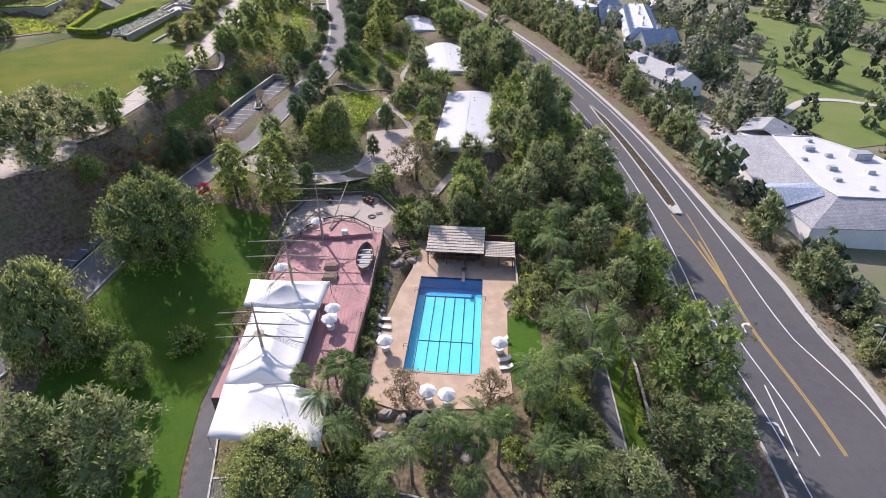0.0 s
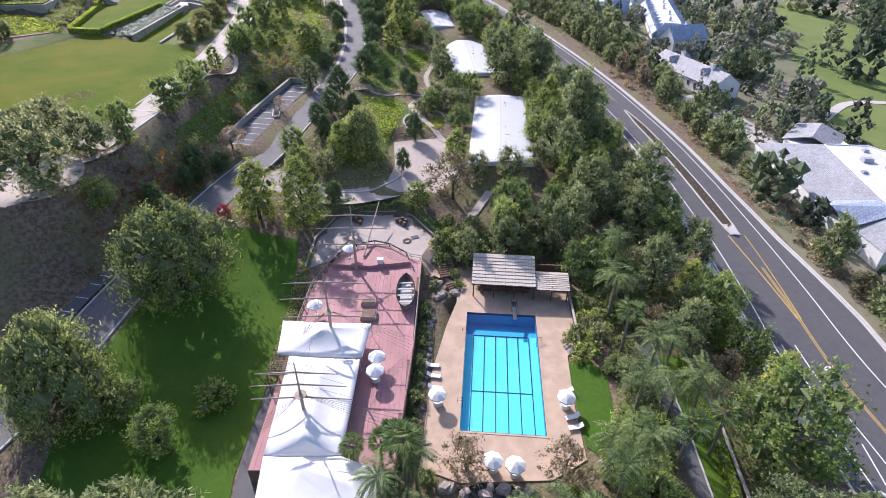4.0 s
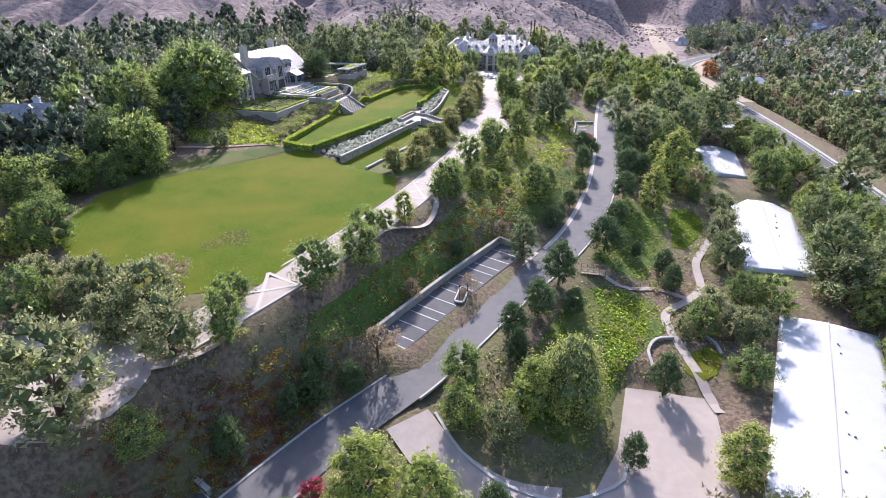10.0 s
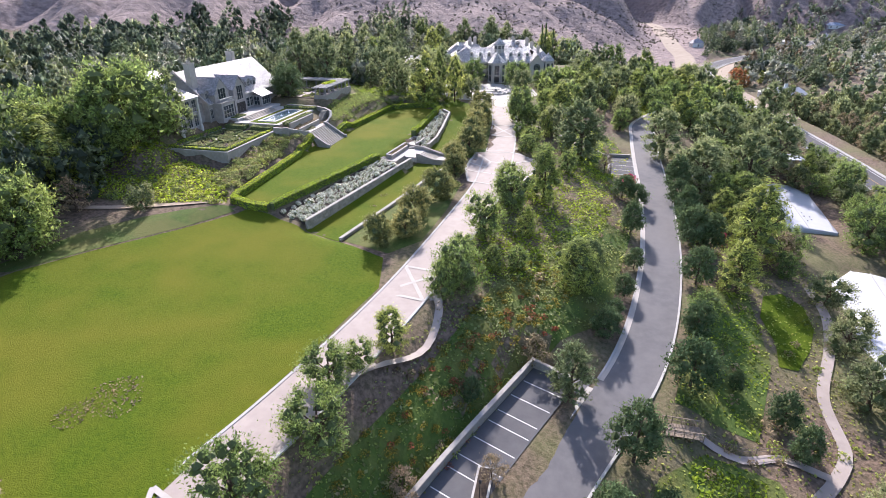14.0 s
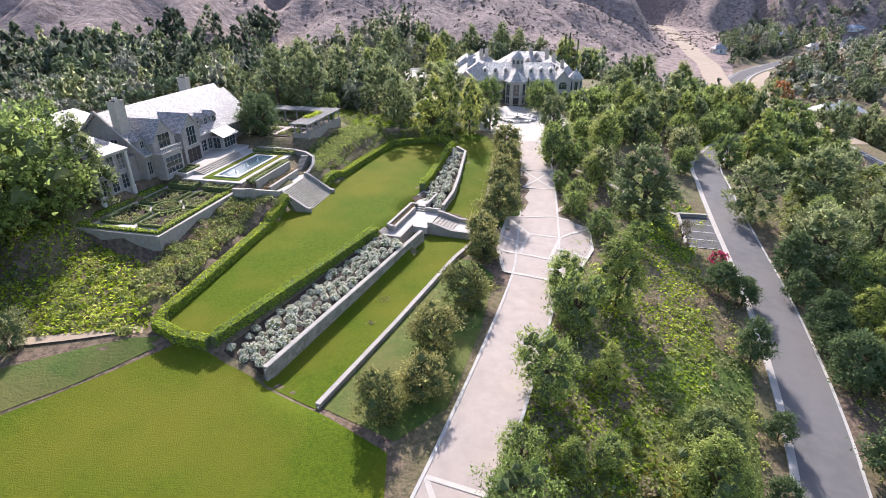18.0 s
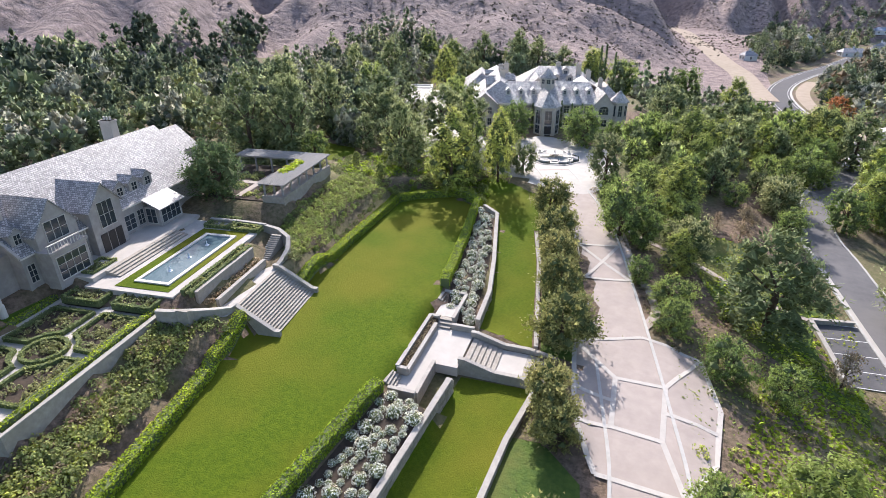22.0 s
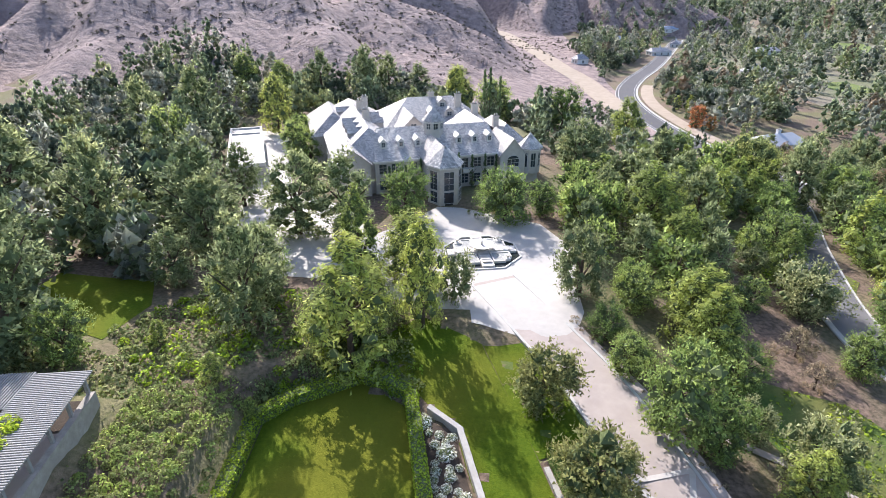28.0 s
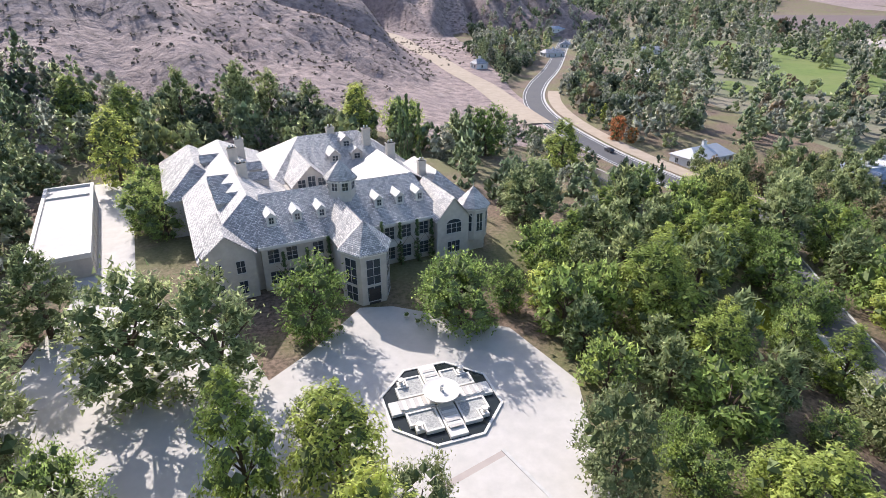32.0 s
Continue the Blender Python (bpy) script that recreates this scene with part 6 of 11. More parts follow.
bushes("slope_shrubs", points_in(W_SLOPE, 90, 67), 0.65, 0.7, 44, 0.14, LEAF_DRY, "brownish shrubs on the garden slope", 68, "shrubs")
bushes("slope_shrubs", points_in(SW_SLOPE, 70, 69), 0.8, 0.6, 44, 0.15, LEAF_BRIGHT, "bright-green shrubs on the ivy bank", 70, "shrubs")


def stone_face(e, pts, z_top, z_base, out, seed, most=290):
    """Uneven squared stones laid in courses, proud of one face of a wall."""
    r = random.Random(seed)
    line = np.array(pts, float)
    seg = np.hypot(*np.diff(line, axis=0).T)
    cum = np.r_[0, np.cumsum(seg)]
    zt = np.broadcast_to(z_top, len(pts))
    placed = 0
    row, h = 0, 0.42
    while placed < most:
        u = r.uniform(-0.5, 0.0)
        any_done = False
        while u < cum[-1] and placed < most:
            w = r.uniform(0.6, 1.25)
            m = min(max(u + w / 2, 0), cum[-1])
            x, y = np.interp(m, cum, line[:, 0]), np.interp(m, cum, line[:, 1])
            top = np.interp(m, cum, zt) - 0.14 - row * h
            k = min(int(np.searchsorted(cum, m, "right")) - 1, len(seg) - 1)
            a = math.atan2(line[k + 1][1] - line[k][1], line[k + 1][0] - line[k][0])
            if top - h > z_base:
                ob = shared("stone", STONE_MESH[r.randrange(4)], e, Matrix.Translation((x + out * math.sin(a), y - out * math.cos(a), top - h / 2)) @ Matrix.Rotation(a, 4, "Z") @ Matrix.Diagonal((w * 0.96, 0.16, h * 0.94, 1)))
                placed += 1
                any_done = True
            u += w
        row += 1
        if not any_done:
            break


WALL_STONE = material("rough_wall_stone", (0.46, 0.42, 0.36), (0.31, 0.28, 0.235), 3.0, 0.9, 0.02, 9, (0.26, 0.235, 0.195), 0.7, 0.4, vary=0.22)
STONE_MESH = []
for k in range(4):
    bm = bmesh.new()
    v = box(bm, -0.5, 0.5, -0.5, 0.5, -0.5, 0.5)
    _q = random.Random(k)
    for p in v:
        p.co += Vector((_q.uniform(-0.05, 0.05), _q.uniform(-0.15, 0.15), _q.uniform(-0.06, 0.06)))
    bmesh.ops.bevel(bm, geom=bm.edges[:], offset=0.07, segments=1, affect="EDGES")
    _me = bpy.data.meshes.new("stone")
    bm.to_mesh(_me)
    bm.free()
    _me.materials.append(WALL_STONE)
    STONE_MESH.append(_me)
for _e, pts, zt, zb, out, sd in STONE_WALLS:
    stone_face(_e, pts, zt, zb, out, sd)

# ---- rough planting between the promenade and the drive, and along the drive ----
MID_SLOPE = [(-64, 112), (-57, 110), (-52, 118), (-56, 126), (-49, 162), (-42, 176), (-42, 210), (-48, 240), (-56, 262), (-68, 262), (-76, 240), (-68, 206), (-63, 170), (-63, 140)]
for mat, n, rad, hgt, sd, lab in ((LEAF_DRY, 70, 0.8, 0.8, 201, "brown dry shrubs on the slope"), (LEAF_BRIGHT, 80, 0.8, 0.7, 202, "bright-green low shrubs on the slope"), (LEAF_OLIVE, 60, 0.9, 0.9, 203, "grey-green low shrubs on the slope")):
    bushes("slope_shrubs", [p for p in points_in(MID_SLOPE, n, sd) if free(p[0], p[1], -1.0)], rad, hgt, 40, 0.17, mat, lab, sd, "shrubs")
groundcover("slope_groundcover", MID_SLOPE, 2.2, 0.2, LEAF_BRIGHT, "patchy green groundcover on the slope", 204)
EAST_SLOPE = [(-36, 120), (-22, 118), (-20, 135), (-8, 140), (-4, 165), (-8, 175), (-10, 215), (-18, 232), (-22, 268), (-40, 268), (-34, 220), (-31, 190), (-31, 168)]
for mat, n, rad, hgt, sd, lab in ((LEAF_DRY, 50, 0.8, 0.8, 211, "brown dry shrubs among the trees"), (LEAF_BRIGHT, 60, 0.8, 0.7, 212, "bright-green low shrubs among the trees"), (LEAF_SHRUB, 60, 0.9, 0.9, 213, "green low shrubs among the trees")):
    bushes("slope_shrubs", [p for p in points_in(EAST_SLOPE, n, sd) if free(p[0], p[1], -1.0)], rad, hgt, 40, 0.17, mat, lab, sd, "shrubs")
groundcover("slope_groundcover", EAST_SLOPE, 1.8, 0.2, LEAF_BRIGHT, "patchy green groundcover among the trees", 214)
BANK = [(63, 92), (73, 92), (74, 152), (64, 172), (55, 210), (50, 205), (59, 170), (62, 130)]
bushes("bank_shrubs", [p for p in points_in(BANK, 160, 221) if free(p[0], p[1], -1.5)], 1.1, 1.2, 44, 0.24, LEAF_DRY, "dry brown shrubs on the road bank", 221, "shrubs")
LOW_BANK = [(-70, 92), (-66, 80), (-60, 82), (-54, 104), (-50, 112), (-52, 122), (-58, 112), (-66, 112), (-68, 104)]
for mat, n, rad, hgt, sd, lab in ((LEAF_DRY, 70, 0.75, 0.7, 231, "brown dry shrubs on the mulched bank"), (LEAF_BRIGHT, 55, 0.7, 0.5, 232, "bright-green low shrubs on the mulched bank"), (LEAF_OLIVE, 35, 0.9, 0.9, 233, "grey-green shrubs on the mulched bank")):
    bushes("slope_shrubs", [p for p in points_in(LOW_BANK, n, sd) if free(p[0], p[1], -1.0)], rad, hgt, 44, 0.14, mat, lab, sd, "shrubs")
POOL_SIDE = [(16, 92), (44, 92), (44, 118), (33, 190), (20, 230), (18, 165), (15, 118)]
for mat, n, rad, hgt, sd, lab in ((LEAF_DRY, 60, 0.9, 0.9, 241, "brown dry undergrowth among the pines"), (LEAF_OLIVE, 70, 1.0, 1.0, 242, "grey-green undergrowth among the pines")):
    bushes("undergrowth", [p for p in points_in(POOL_SIDE, n, sd) if free(p[0], p[1], -1.0)], rad, hgt, 40, 0.18, mat, lab, sd, "shrubs")
LEAF_RED = leaves("leaf_red", (0.26, 0.115, 0.06), t=0.45)
LEAF_OCHRE = leaves("leaf_ochre", (0.33, 0.27, 0.055), t=0.5)
for mat, poly, n, sd, lab in ((LEAF_RED, [(-68, 86), (-61, 84), (-56, 104), (-60, 112), (-66, 100)], 130, 261, "low reddish-brown shrubs on the mulched bank"), (LEAF_OCHRE, [(-66, 90), (-60, 92), (-56, 108), (-58, 120), (-63, 112)], 140, 262, "low ochre-yellow shrubs on the mulched bank"),
                              (LEAF_OCHRE, [(-62, 126), (-57, 128), (-50, 165), (-47, 182), (-56, 182), (-60, 160)], 130, 263, "low ochre-yellow shrubs on the slope"), (LEAF_RED, [(-58, 132), (-53, 140), (-48, 168), (-54, 172), (-60, 150)], 45, 264, "low reddish shrubs on the slope")):
    bushes("slope_shrubs", [p for p in points_in(poly, n, sd) if free(p[0], p[1], -1.0)], 0.6, 0.45, 60, 0.10, mat, lab, sd, "shrubs")
BANK_LOW = [(66, 30), (80, 30), (77, 95), (65, 95)]
bushes("bank_shrubs", [p for p in points_in(BANK_LOW, 170, 251) if free(p[0], p[1], -1.0)], 1.0, 1.0, 44, 0.2, LEAF_DRY, "dry brown shrubs on the lower road bank", 251, "shrubs")

# ---- pieces of houses ----
GLASS = material("dark_window_glass", (0.045, 0.055, 0.065), (0.03, 0.04, 0.05), 0.8, 0.08, spec=0.8)
FRAME_WOOD = material("pale_window_frame", (0.50, 0.48, 0.44), (0.42, 0.40, 0.37), 3, 0.6)
DOOR_WOOD = material("dark_door", (0.05, 0.045, 0.042), (0.035, 0.03, 0.03), 3, 0.4)


def slate_material(name, c1, c2, size=0.34, rough=0.38, spec=0.7, low=0.36):
    """Courses of slates: brick pattern relief and colour from slate to slate."""
    m = material(name, c1, c2, 1.2, rough, 0, None, tuple(v * 1.25 for v in c1), 0.3, 0.5, spec=spec)
    nodes, link = m.node_tree.nodes, m.node_tree.links.new
    b = nodes["Principled BSDF"]
    br = nodes.new("ShaderNodeTexBrick")
    br.inputs["Scale"].default_value = 1.0
    br.inputs["Brick Width"].default_value, br.inputs["Row Height"].default_value = size * 1.3, size
    br.inputs["Mortar Size"].default_value = 0.03
    br.inputs["Color1"].default_value, br.inputs["Color2"].default_value, br.inputs["Mortar"].default_value = (1.25, 1.22, 1.2, 1), (low, low, low * 1.02, 1), (low * 0.55, low * 0.55, low * 0.55, 1)
    uv = nodes.new("ShaderNodeUVMap")
    link(uv.outputs[0], br.inputs["Vector"])
    mx = nodes.new("ShaderNodeMix")
    mx.data_type, mx.blend_type = "RGBA", "MULTIPLY"
    mx.inputs[0].default_value = 0.85
    src = b.inputs["Base Color"].links[0].from_socket
    link(src, mx.inputs[6])
    link(br.outputs["Color"], mx.inputs[7])
    link(mx.outputs[2], b.inputs["Base Color"])
    u = nodes.new("ShaderNodeBump")
    u.inputs["Distance"].default_value = 0.03
    u.invert = True
    link(br.outputs["Fac"], u.inputs["Height"])
    link(u.outputs["Normal"], b.inputs["Normal"])
    return m


SLATES = slate_material("grey_slates", (0.70, 0.66, 0.61), (0.48, 0.455, 0.425), 0.27, 0.5, 0.55)
HOUSE_SLATES = slate_material("weathered_grey_slates", (0.50, 0.49, 0.49), (0.38, 0.375, 0.38), 0.27, 0.5, 0.5)
WHITE_ROOF = material("pale_blue_roof_tiles", (0.52, 0.55, 0.60), (0.42, 0.45, 0.52), 1.5, 0.45, 0.03, 5, (0.62, 0.64, 0.68), 0.3, 0.5, spec=0.5)


def plane_uv(bm):
    """Lay uv in metres on each face: u level, v up the slope."""
    uv = bm.loops.layers.uv.verify()
    bm.normal_update()
    for f in bm.faces:
        n = f.normal
        a = Vector((-n.y, n.x, 0))
        a = a.normalized() if a.length > 1e-4 else Vector((1, 0, 0))
        b = n.cross(a)
        for l in f.loops:
            l[uv].uv = (l.vert.co.dot(a), l.vert.co.dot(b))


def slab(bm, pts, thick=0.18):
    """A roof plane with thickness, from its upper corners in order (counter-clockwise from above)."""
    n = (Vector(pts[1]) - Vector(pts[0])).cross(Vector(pts[2]) - Vector(pts[1])).normalized()
    if n.z < 0:
        pts, n = pts[::-1], -n
    up = [bm.verts.new(p) for p in pts]
    dn = [bm.verts.new(Vector(p) - Vector((0, 0, thick))) for p in pts]
    k = len(pts)
    bm.faces.new(up)
    bm.faces.new(dn[::-1])
    for i in range(k):
        bm.faces.new((dn[i], dn[(i + 1) % k], up[(i + 1) % k], up[i]))


def roof_part(planes, parent, mat=None, name="roof_slope", label=""):
    """Each slope of a roof as a part of its own."""
    for p in planes:
        bm = bmesh.new()
        slab(bm, p)
        plane_uv(bm)
        ob = part(name, bm, mat or SLATES, parent, label)
    return ob


def gable_planes(x0, x1, y0, y1, ze, zr, along="y", over=0.35):
    """The two slopes of a gable roof whose ridge runs along an axis."""
    if along == "y":
        c = (x0 + x1) / 2
        d = (zr - ze) / (c - x0) * over
        return [[(x0 - over, y0 - over, ze - d), (c, y0 - over, zr), (c, y1 + over, zr), (x0 - over, y1 + over, ze - d)],
                [(x1 + over, y0 - over, ze - d), (x1 + over, y1 + over, ze - d), (c, y1 + over, zr), (c, y0 - over, zr)]]
    c = (y0 + y1) / 2
    d = (zr - ze) / (c - y0) * over
    return [[(x0 - over, y0 - over, ze - d), (x1 + over, y0 - over, ze - d), (x1 + over, c, zr), (x0 - over, c, zr)],
            [(x0 - over, y1 + over, ze - d), (x0 - over, c, zr), (x1 + over, c, zr), (x1 + over, y1 + over, ze - d)]]


def hip_planes(x0, x1, y0, y1, ze, zr, inset, along="x", over=0.35):
    x0, x1, y0, y1 = x0 - over, x1 + over, y0 - over, y1 + over
    if along == "x":
        c = (y0 + y1) / 2
        a, b = (x0 + inset, c, zr), (x1 - inset, c, zr)
        return [[(x0, y0, ze), (x1, y0, ze), b, a], [(x1, y1, ze), (x0, y1, ze), a, b], [(x0, y1, ze), (x0, y0, ze), a], [(x1, y0, ze), (x1, y1, ze), b]]
    c = (x0 + x1) / 2
    a, b = (c, y0 + inset, zr), (c, y1 - inset, zr)
    return [[(x1, y0, ze), (x1, y1, ze), b, a], [(x0, y1, ze), (x0, y0, ze), a, b], [(x0, y0, ze), (x1, y0, ze), a], [(x1, y1, ze), (x0, y1, ze), b]]


def gable_wall(bm, x0, x1, y0, y1, z0, ze, zr, along="y"):
    """Walls under a gable roof: prism with pointed ends."""
    if along == "y":
        c = (x0 + x1) / 2
        prof = [(x0, z0), (x1, z0), (x1, ze), (c, zr), (x0, ze)]
        a = [bm.verts.new((x, y0, z)) for x, z in prof]
        b = [bm.verts.new((x, y1, z)) for x, z in prof]
    else:
        c = (y0 + y1) / 2
        prof = [(y0, z0), (y1, z0), (y1, ze), (c, zr), (y0, ze)]
        a = [bm.verts.new((x1, y, z)) for y, z in prof]
        b = [bm.verts.new((x0, y, z)) for y, z in prof]
    bm.faces.new(a)
    bm.faces.new(b[::-1])
    for i in range(5):
        bm.faces.new((a[(i + 1) % 5], a[i], b[i], b[(i + 1) % 5]))


_win = {}


def lattice(bm, bars_x, bars_z, y0, y1, sill=0.0):
    """Upright and level bars in one connected frame; the sill stands proud by so much."""
    xs, zs = sorted(v for b in bars_x for v in b), sorted(v for b in bars_z for v in b)
    fill = [[i % 2 == 0 or j % 2 == 0 for j in range(len(zs) - 1)] for i in range(len(xs) - 1)]
    V = [[[bm.verts.new((x, y - (sill if y == y0 and j == 0 else 0), z)) for j, z in enumerate(zs)] for x in xs] for y in (y0, y1)]
    for i in range(len(xs) - 1):
        for j in range(len(zs) - 1):
            if fill[i][j]:
                corners = ((i, j), (i + 1, j), (i + 1, j + 1), (i, j + 1))
                bm.faces.new([V[0][a][b] for a, b in corners])
                bm.faces.new([V[1][a][b] for a, b in reversed(corners)])
                for (a, b), (c, d), (ni, nj) in zip(corners, corners[1:] + corners[:1], ((i, j - 1), (i + 1, j), (i, j + 1), (i - 1, j))):
                    if not (0 <= ni < len(xs) - 1 and 0 <= nj < len(zs) - 1 and fill[ni][nj]):
                        bm.faces.new((V[0][a][b], V[1][a][b], V[1][c][d], V[0][c][d]))


def window(parent, m, w, h, cols=2, rows=2, name="window", pane=None, arched=False, frame_mat=None):
    """A window in a wall that faces -y of m: frame with bars, and its glass."""
    key = (round(w, 2), round(h, 2), cols, rows, arched)
    if key not in _win:
        bm = bmesh.new()
        t = 0.09
        bars_x = [(-w / 2 - t, -w / 2)] + [(-w / 2 + w * i / cols - 0.03, -w / 2 + w * i / cols + 0.03) for i in range(1, cols)] + [(w / 2, w / 2 + t)]
        bars_z = [(-t, 0)] + [(h * j / rows - 0.025, h * j / rows + 0.025) for j in range(1, rows)] + [(h, h + t)]
        lattice(bm, bars_x, bars_z, -0.07, 0.05, 0.06)
        if arched:
            n = 10
            for i in range(n):
                a0, a1 = math.pi * i / n, math.pi * (i + 1) / n
                r = w / 2
                cyl(bm, (r * math.cos(a0), 0, h + 0.05 + r * 0.55 * math.sin(a0)), (r * math.cos(a1), 0, h + 0.05 + r * 0.55 * math.sin(a1)), 0.06, 0.06, 5)
        fm = bpy.data.meshes.new("window")
        bm.to_mesh(fm)
        bm.free()
        fm.materials.append(frame_mat or FRAME_WOOD)
        gb = boxes((-w / 2, w / 2, -0.02, 0.0, 0, h))
        if arched:
            v = [gb.verts.new((w / 2 * math.cos(math.pi * i / 10), -0.02, h + w / 2 * 0.55 * math.sin(math.pi * i / 10))) for i in range(11)]
            gb.faces.new(v)
        gm = bpy.data.meshes.new("pane")
        gb.to_mesh(gm)
        gb.free()
        gm.materials.append(GLASS)
        _win[key] = (fm, gm)
    fm, gm = _win[key]
    f = shared(name, fm, parent, m)
    shared("pane", gm, f, Matrix())
    return f


def dormer(parent, m, w=1.5, h=1.7, deep=2.6, mat=None, wall=None, name="dormer"):
    """A gabled dormer that faces -y of m."""
    d = shared(name, bpy.data.meshes.new("dormer"), parent, m)
    bm = bmesh.new()
    gable_wall(bm, -w / 2, w / 2, 0, deep, -0.8, h * 0.72, h * 0.72 + w * 0.42)
    bm.normal_update()
    bm.to_mesh(d.data)
    bm.free()
    d.data.materials.append(wall or STUCCO)
    roof_part(gable_planes(-w / 2, w / 2, 0, deep, h * 0.72 + 0.12, h * 0.72 + w * 0.42 + 0.14, over=0.16), d, mat)
    window(d, pose(0, -0.01, 0.05), w * 0.5, h * 0.6, 2, 2)
    return d


def chimney(parent, x, y, z0, z1, w=1.4, d=1.0, pots=3, mat=None):
    c = part("chimney", boxes((x - w / 2, x + w / 2, y - d / 2, y + d / 2, z0, z1), (x - w / 2 - 0.1, x + w / 2 + 0.1, y - d / 2 - 0.1, y + d / 2 + 0.1, z1 - 0.25, z1)), mat or STUCCO, parent)
    for i in range(pots):
        bm = bmesh.new()
        px = x + (i - (pots - 1) / 2) * w / max(pots, 1) * 0.85
        lathe(bm, [(0.16, z1), (0.14, z1 + 0.45), (0.17, z1 + 0.5)], 8, (px, y, 0))
        part("chimney_pot", bm, TRIM, c)
    return c

# ---- the mansion at the head of the forecourt ----
MANSION = Matrix.Translation((-114.0, 324.5, 0)) @ Matrix.Rotation(radians(21.6), 4, "Z")
_m = thing("mansion", MANSION, "large cream stone mansion with steep grey slate roofs", "mansion")
GZ0 = 25.1
bm = bmesh.new()
box(bm, -14.6, 12.2, 1.2, 14.5, GZ0 - 1, 32.2)
part("front_wall", bm, STUCCO, _m)
roof_part(hip_planes(-14.6, 13.4, 1.2, 16.0, 32.2, 37.2, 2.0), _m, label="steep slate roof of the front block")
part("eaves_trim", boxes((-14.95, 12.6, 0.75, 1.2, 31.75, 32.18)), TRIM, _m)
# left wing, running back
part("west_wall", boxes((-22.6, -6.4, 2.0, 51, GZ0 - 1, 32.2)), STUCCO, _m)
roof_part(hip_planes(-22.6, -6.4, 1.6, 51, 32.2, 37.4, 7.5, "y"), _m, label="slate roof of the west wing")
bm = bmesh.new()
gable_wall(bm, -22.6, -15.6, 0.4, 6, GZ0 - 1, 32.2, 35.0)
part("gable_wall", bm, STUCCO, _m)
roof_part(gable_planes(-22.6, -15.6, 0.4, 9, 32.2, 35.1), _m)
part("rear_wall", boxes((-25.4, -20, 27, 51.5, GZ0 - 1, 31.8)), STUCCO, _m)
roof_part(hip_planes(-25.4, -14.2, 27, 51.5, 31.8, 36.4, 5.5, "y"), _m)
# right wing
bm = bmesh.new()
box(bm, -6.3, 19.6, 14.6, 46.5, GZ0 - 1, 32.2)
part("east_wall", bm, STUCCO, _m)
roof_part(hip_planes(-8, 19.8, 26.5, 47, 32.25, 38.1, 8.2), _m, label="broad slate roof of the rear block")
roof_part(gable_planes(6.0, 19.6, 12, 27, 32.25, 36.2), _m, label="slate roof of the east wing")
bm = bmesh.new()
gable_wall(bm, -5.2, 1.6, 21.8, 33, 31.8, 33.2, 36.4)
part("rear_gable_wall", bm, STUCCO, _m)
roof_part(gable_planes(-5.2, 1.6, 21.8, 34, 33.2, 36.5), _m)
for i in range(3):
    window(_m, pose(-3.6 + i * 1.8, 21.78, 32.6), 1.3, 1.4 if i != 1 else 1.9, 2, 2)
# right front gable, bay tower and annex
bm = bmesh.new()
gable_wall(bm, 11.9, 17.5, -0.8, 10, GZ0 - 1, 32.2, 35.3)
part("gable_wall", bm, STUCCO, _m)
roof_part(gable_planes(11.9, 17.5, -0.8, 10, 32.2, 35.5), _m)
window(_m, pose(14.8, -0.82, 29.4), 2.6, 1.6, 3, 2, arched=True)
window(_m, pose(14.8, -0.82, 26.0), 2.2, 1.9, 3, 2)
part("annex_wall", boxes((14, 22.4, 4, 26, GZ0 - 2, 31.2)), STUCCO, _m)
roof_part(hip_planes(13.5, 22.4, 7, 26, 31.2, 35.8, 5, "y"), _m)
chimney(_m, 16.2, 14.3, 32, 37.1, 1.3, 1.0, 2)


def turret(cx, cy, r, z0, z1, peak, n, win, over=0.45, turn=0.0):
    """A many-sided tower with windows on its sides and a pointed roof."""
    t = new("tower")
    t.empty_display_size, t.matrix_basis, t.parent = 0.5, pose(cx, cy, 0), _m
    pts = [(r * math.cos(turn + 2 * math.pi * i / n), r * math.sin(turn + 2 * math.pi * i / n)) for i in range(n)]
    bm = bmesh.new()
    prism(bm, pts, z0, z1)
    part("tower_wall", bm, STUCCO, t)
    k = (r + over) / r
    bm = bmesh.new()
    prism(bm, [(x * (k - 0.03), y * (k - 0.03)) for x, y in pts], z1 - 0.35, z1 + 0.02)
    part("cornice", bm, TRIM, t)
    roof_part([[(pts[i][0] * k, pts[i][1] * k, z1), (pts[(i + 1) % n][0] * k, pts[(i + 1) % n][1] * k, z1), (0, 0, peak)] for i in range(n)], t)
    side = 2 * r * math.sin(math.pi / n)
    for i in range(n):
        a = turn + 2 * math.pi * (i + 0.5) / n
        ap = r * math.cos(math.pi / n) + 0.01
        for lo, hi in win:
            window(t, pose(ap * math.cos(a), ap * math.sin(a), lo, 0, 0, math.degrees(a) + 90), side * 0.55, hi - lo, 2, max(2, int((hi - lo) / 1.2)))
    bm = bmesh.new()
    cyl(bm, (0, 0, peak - 0.2), (0, 0, peak + 0.9), 0.05, 0.015, 6)
    part("finial", bm, TRIM, t)
    return t


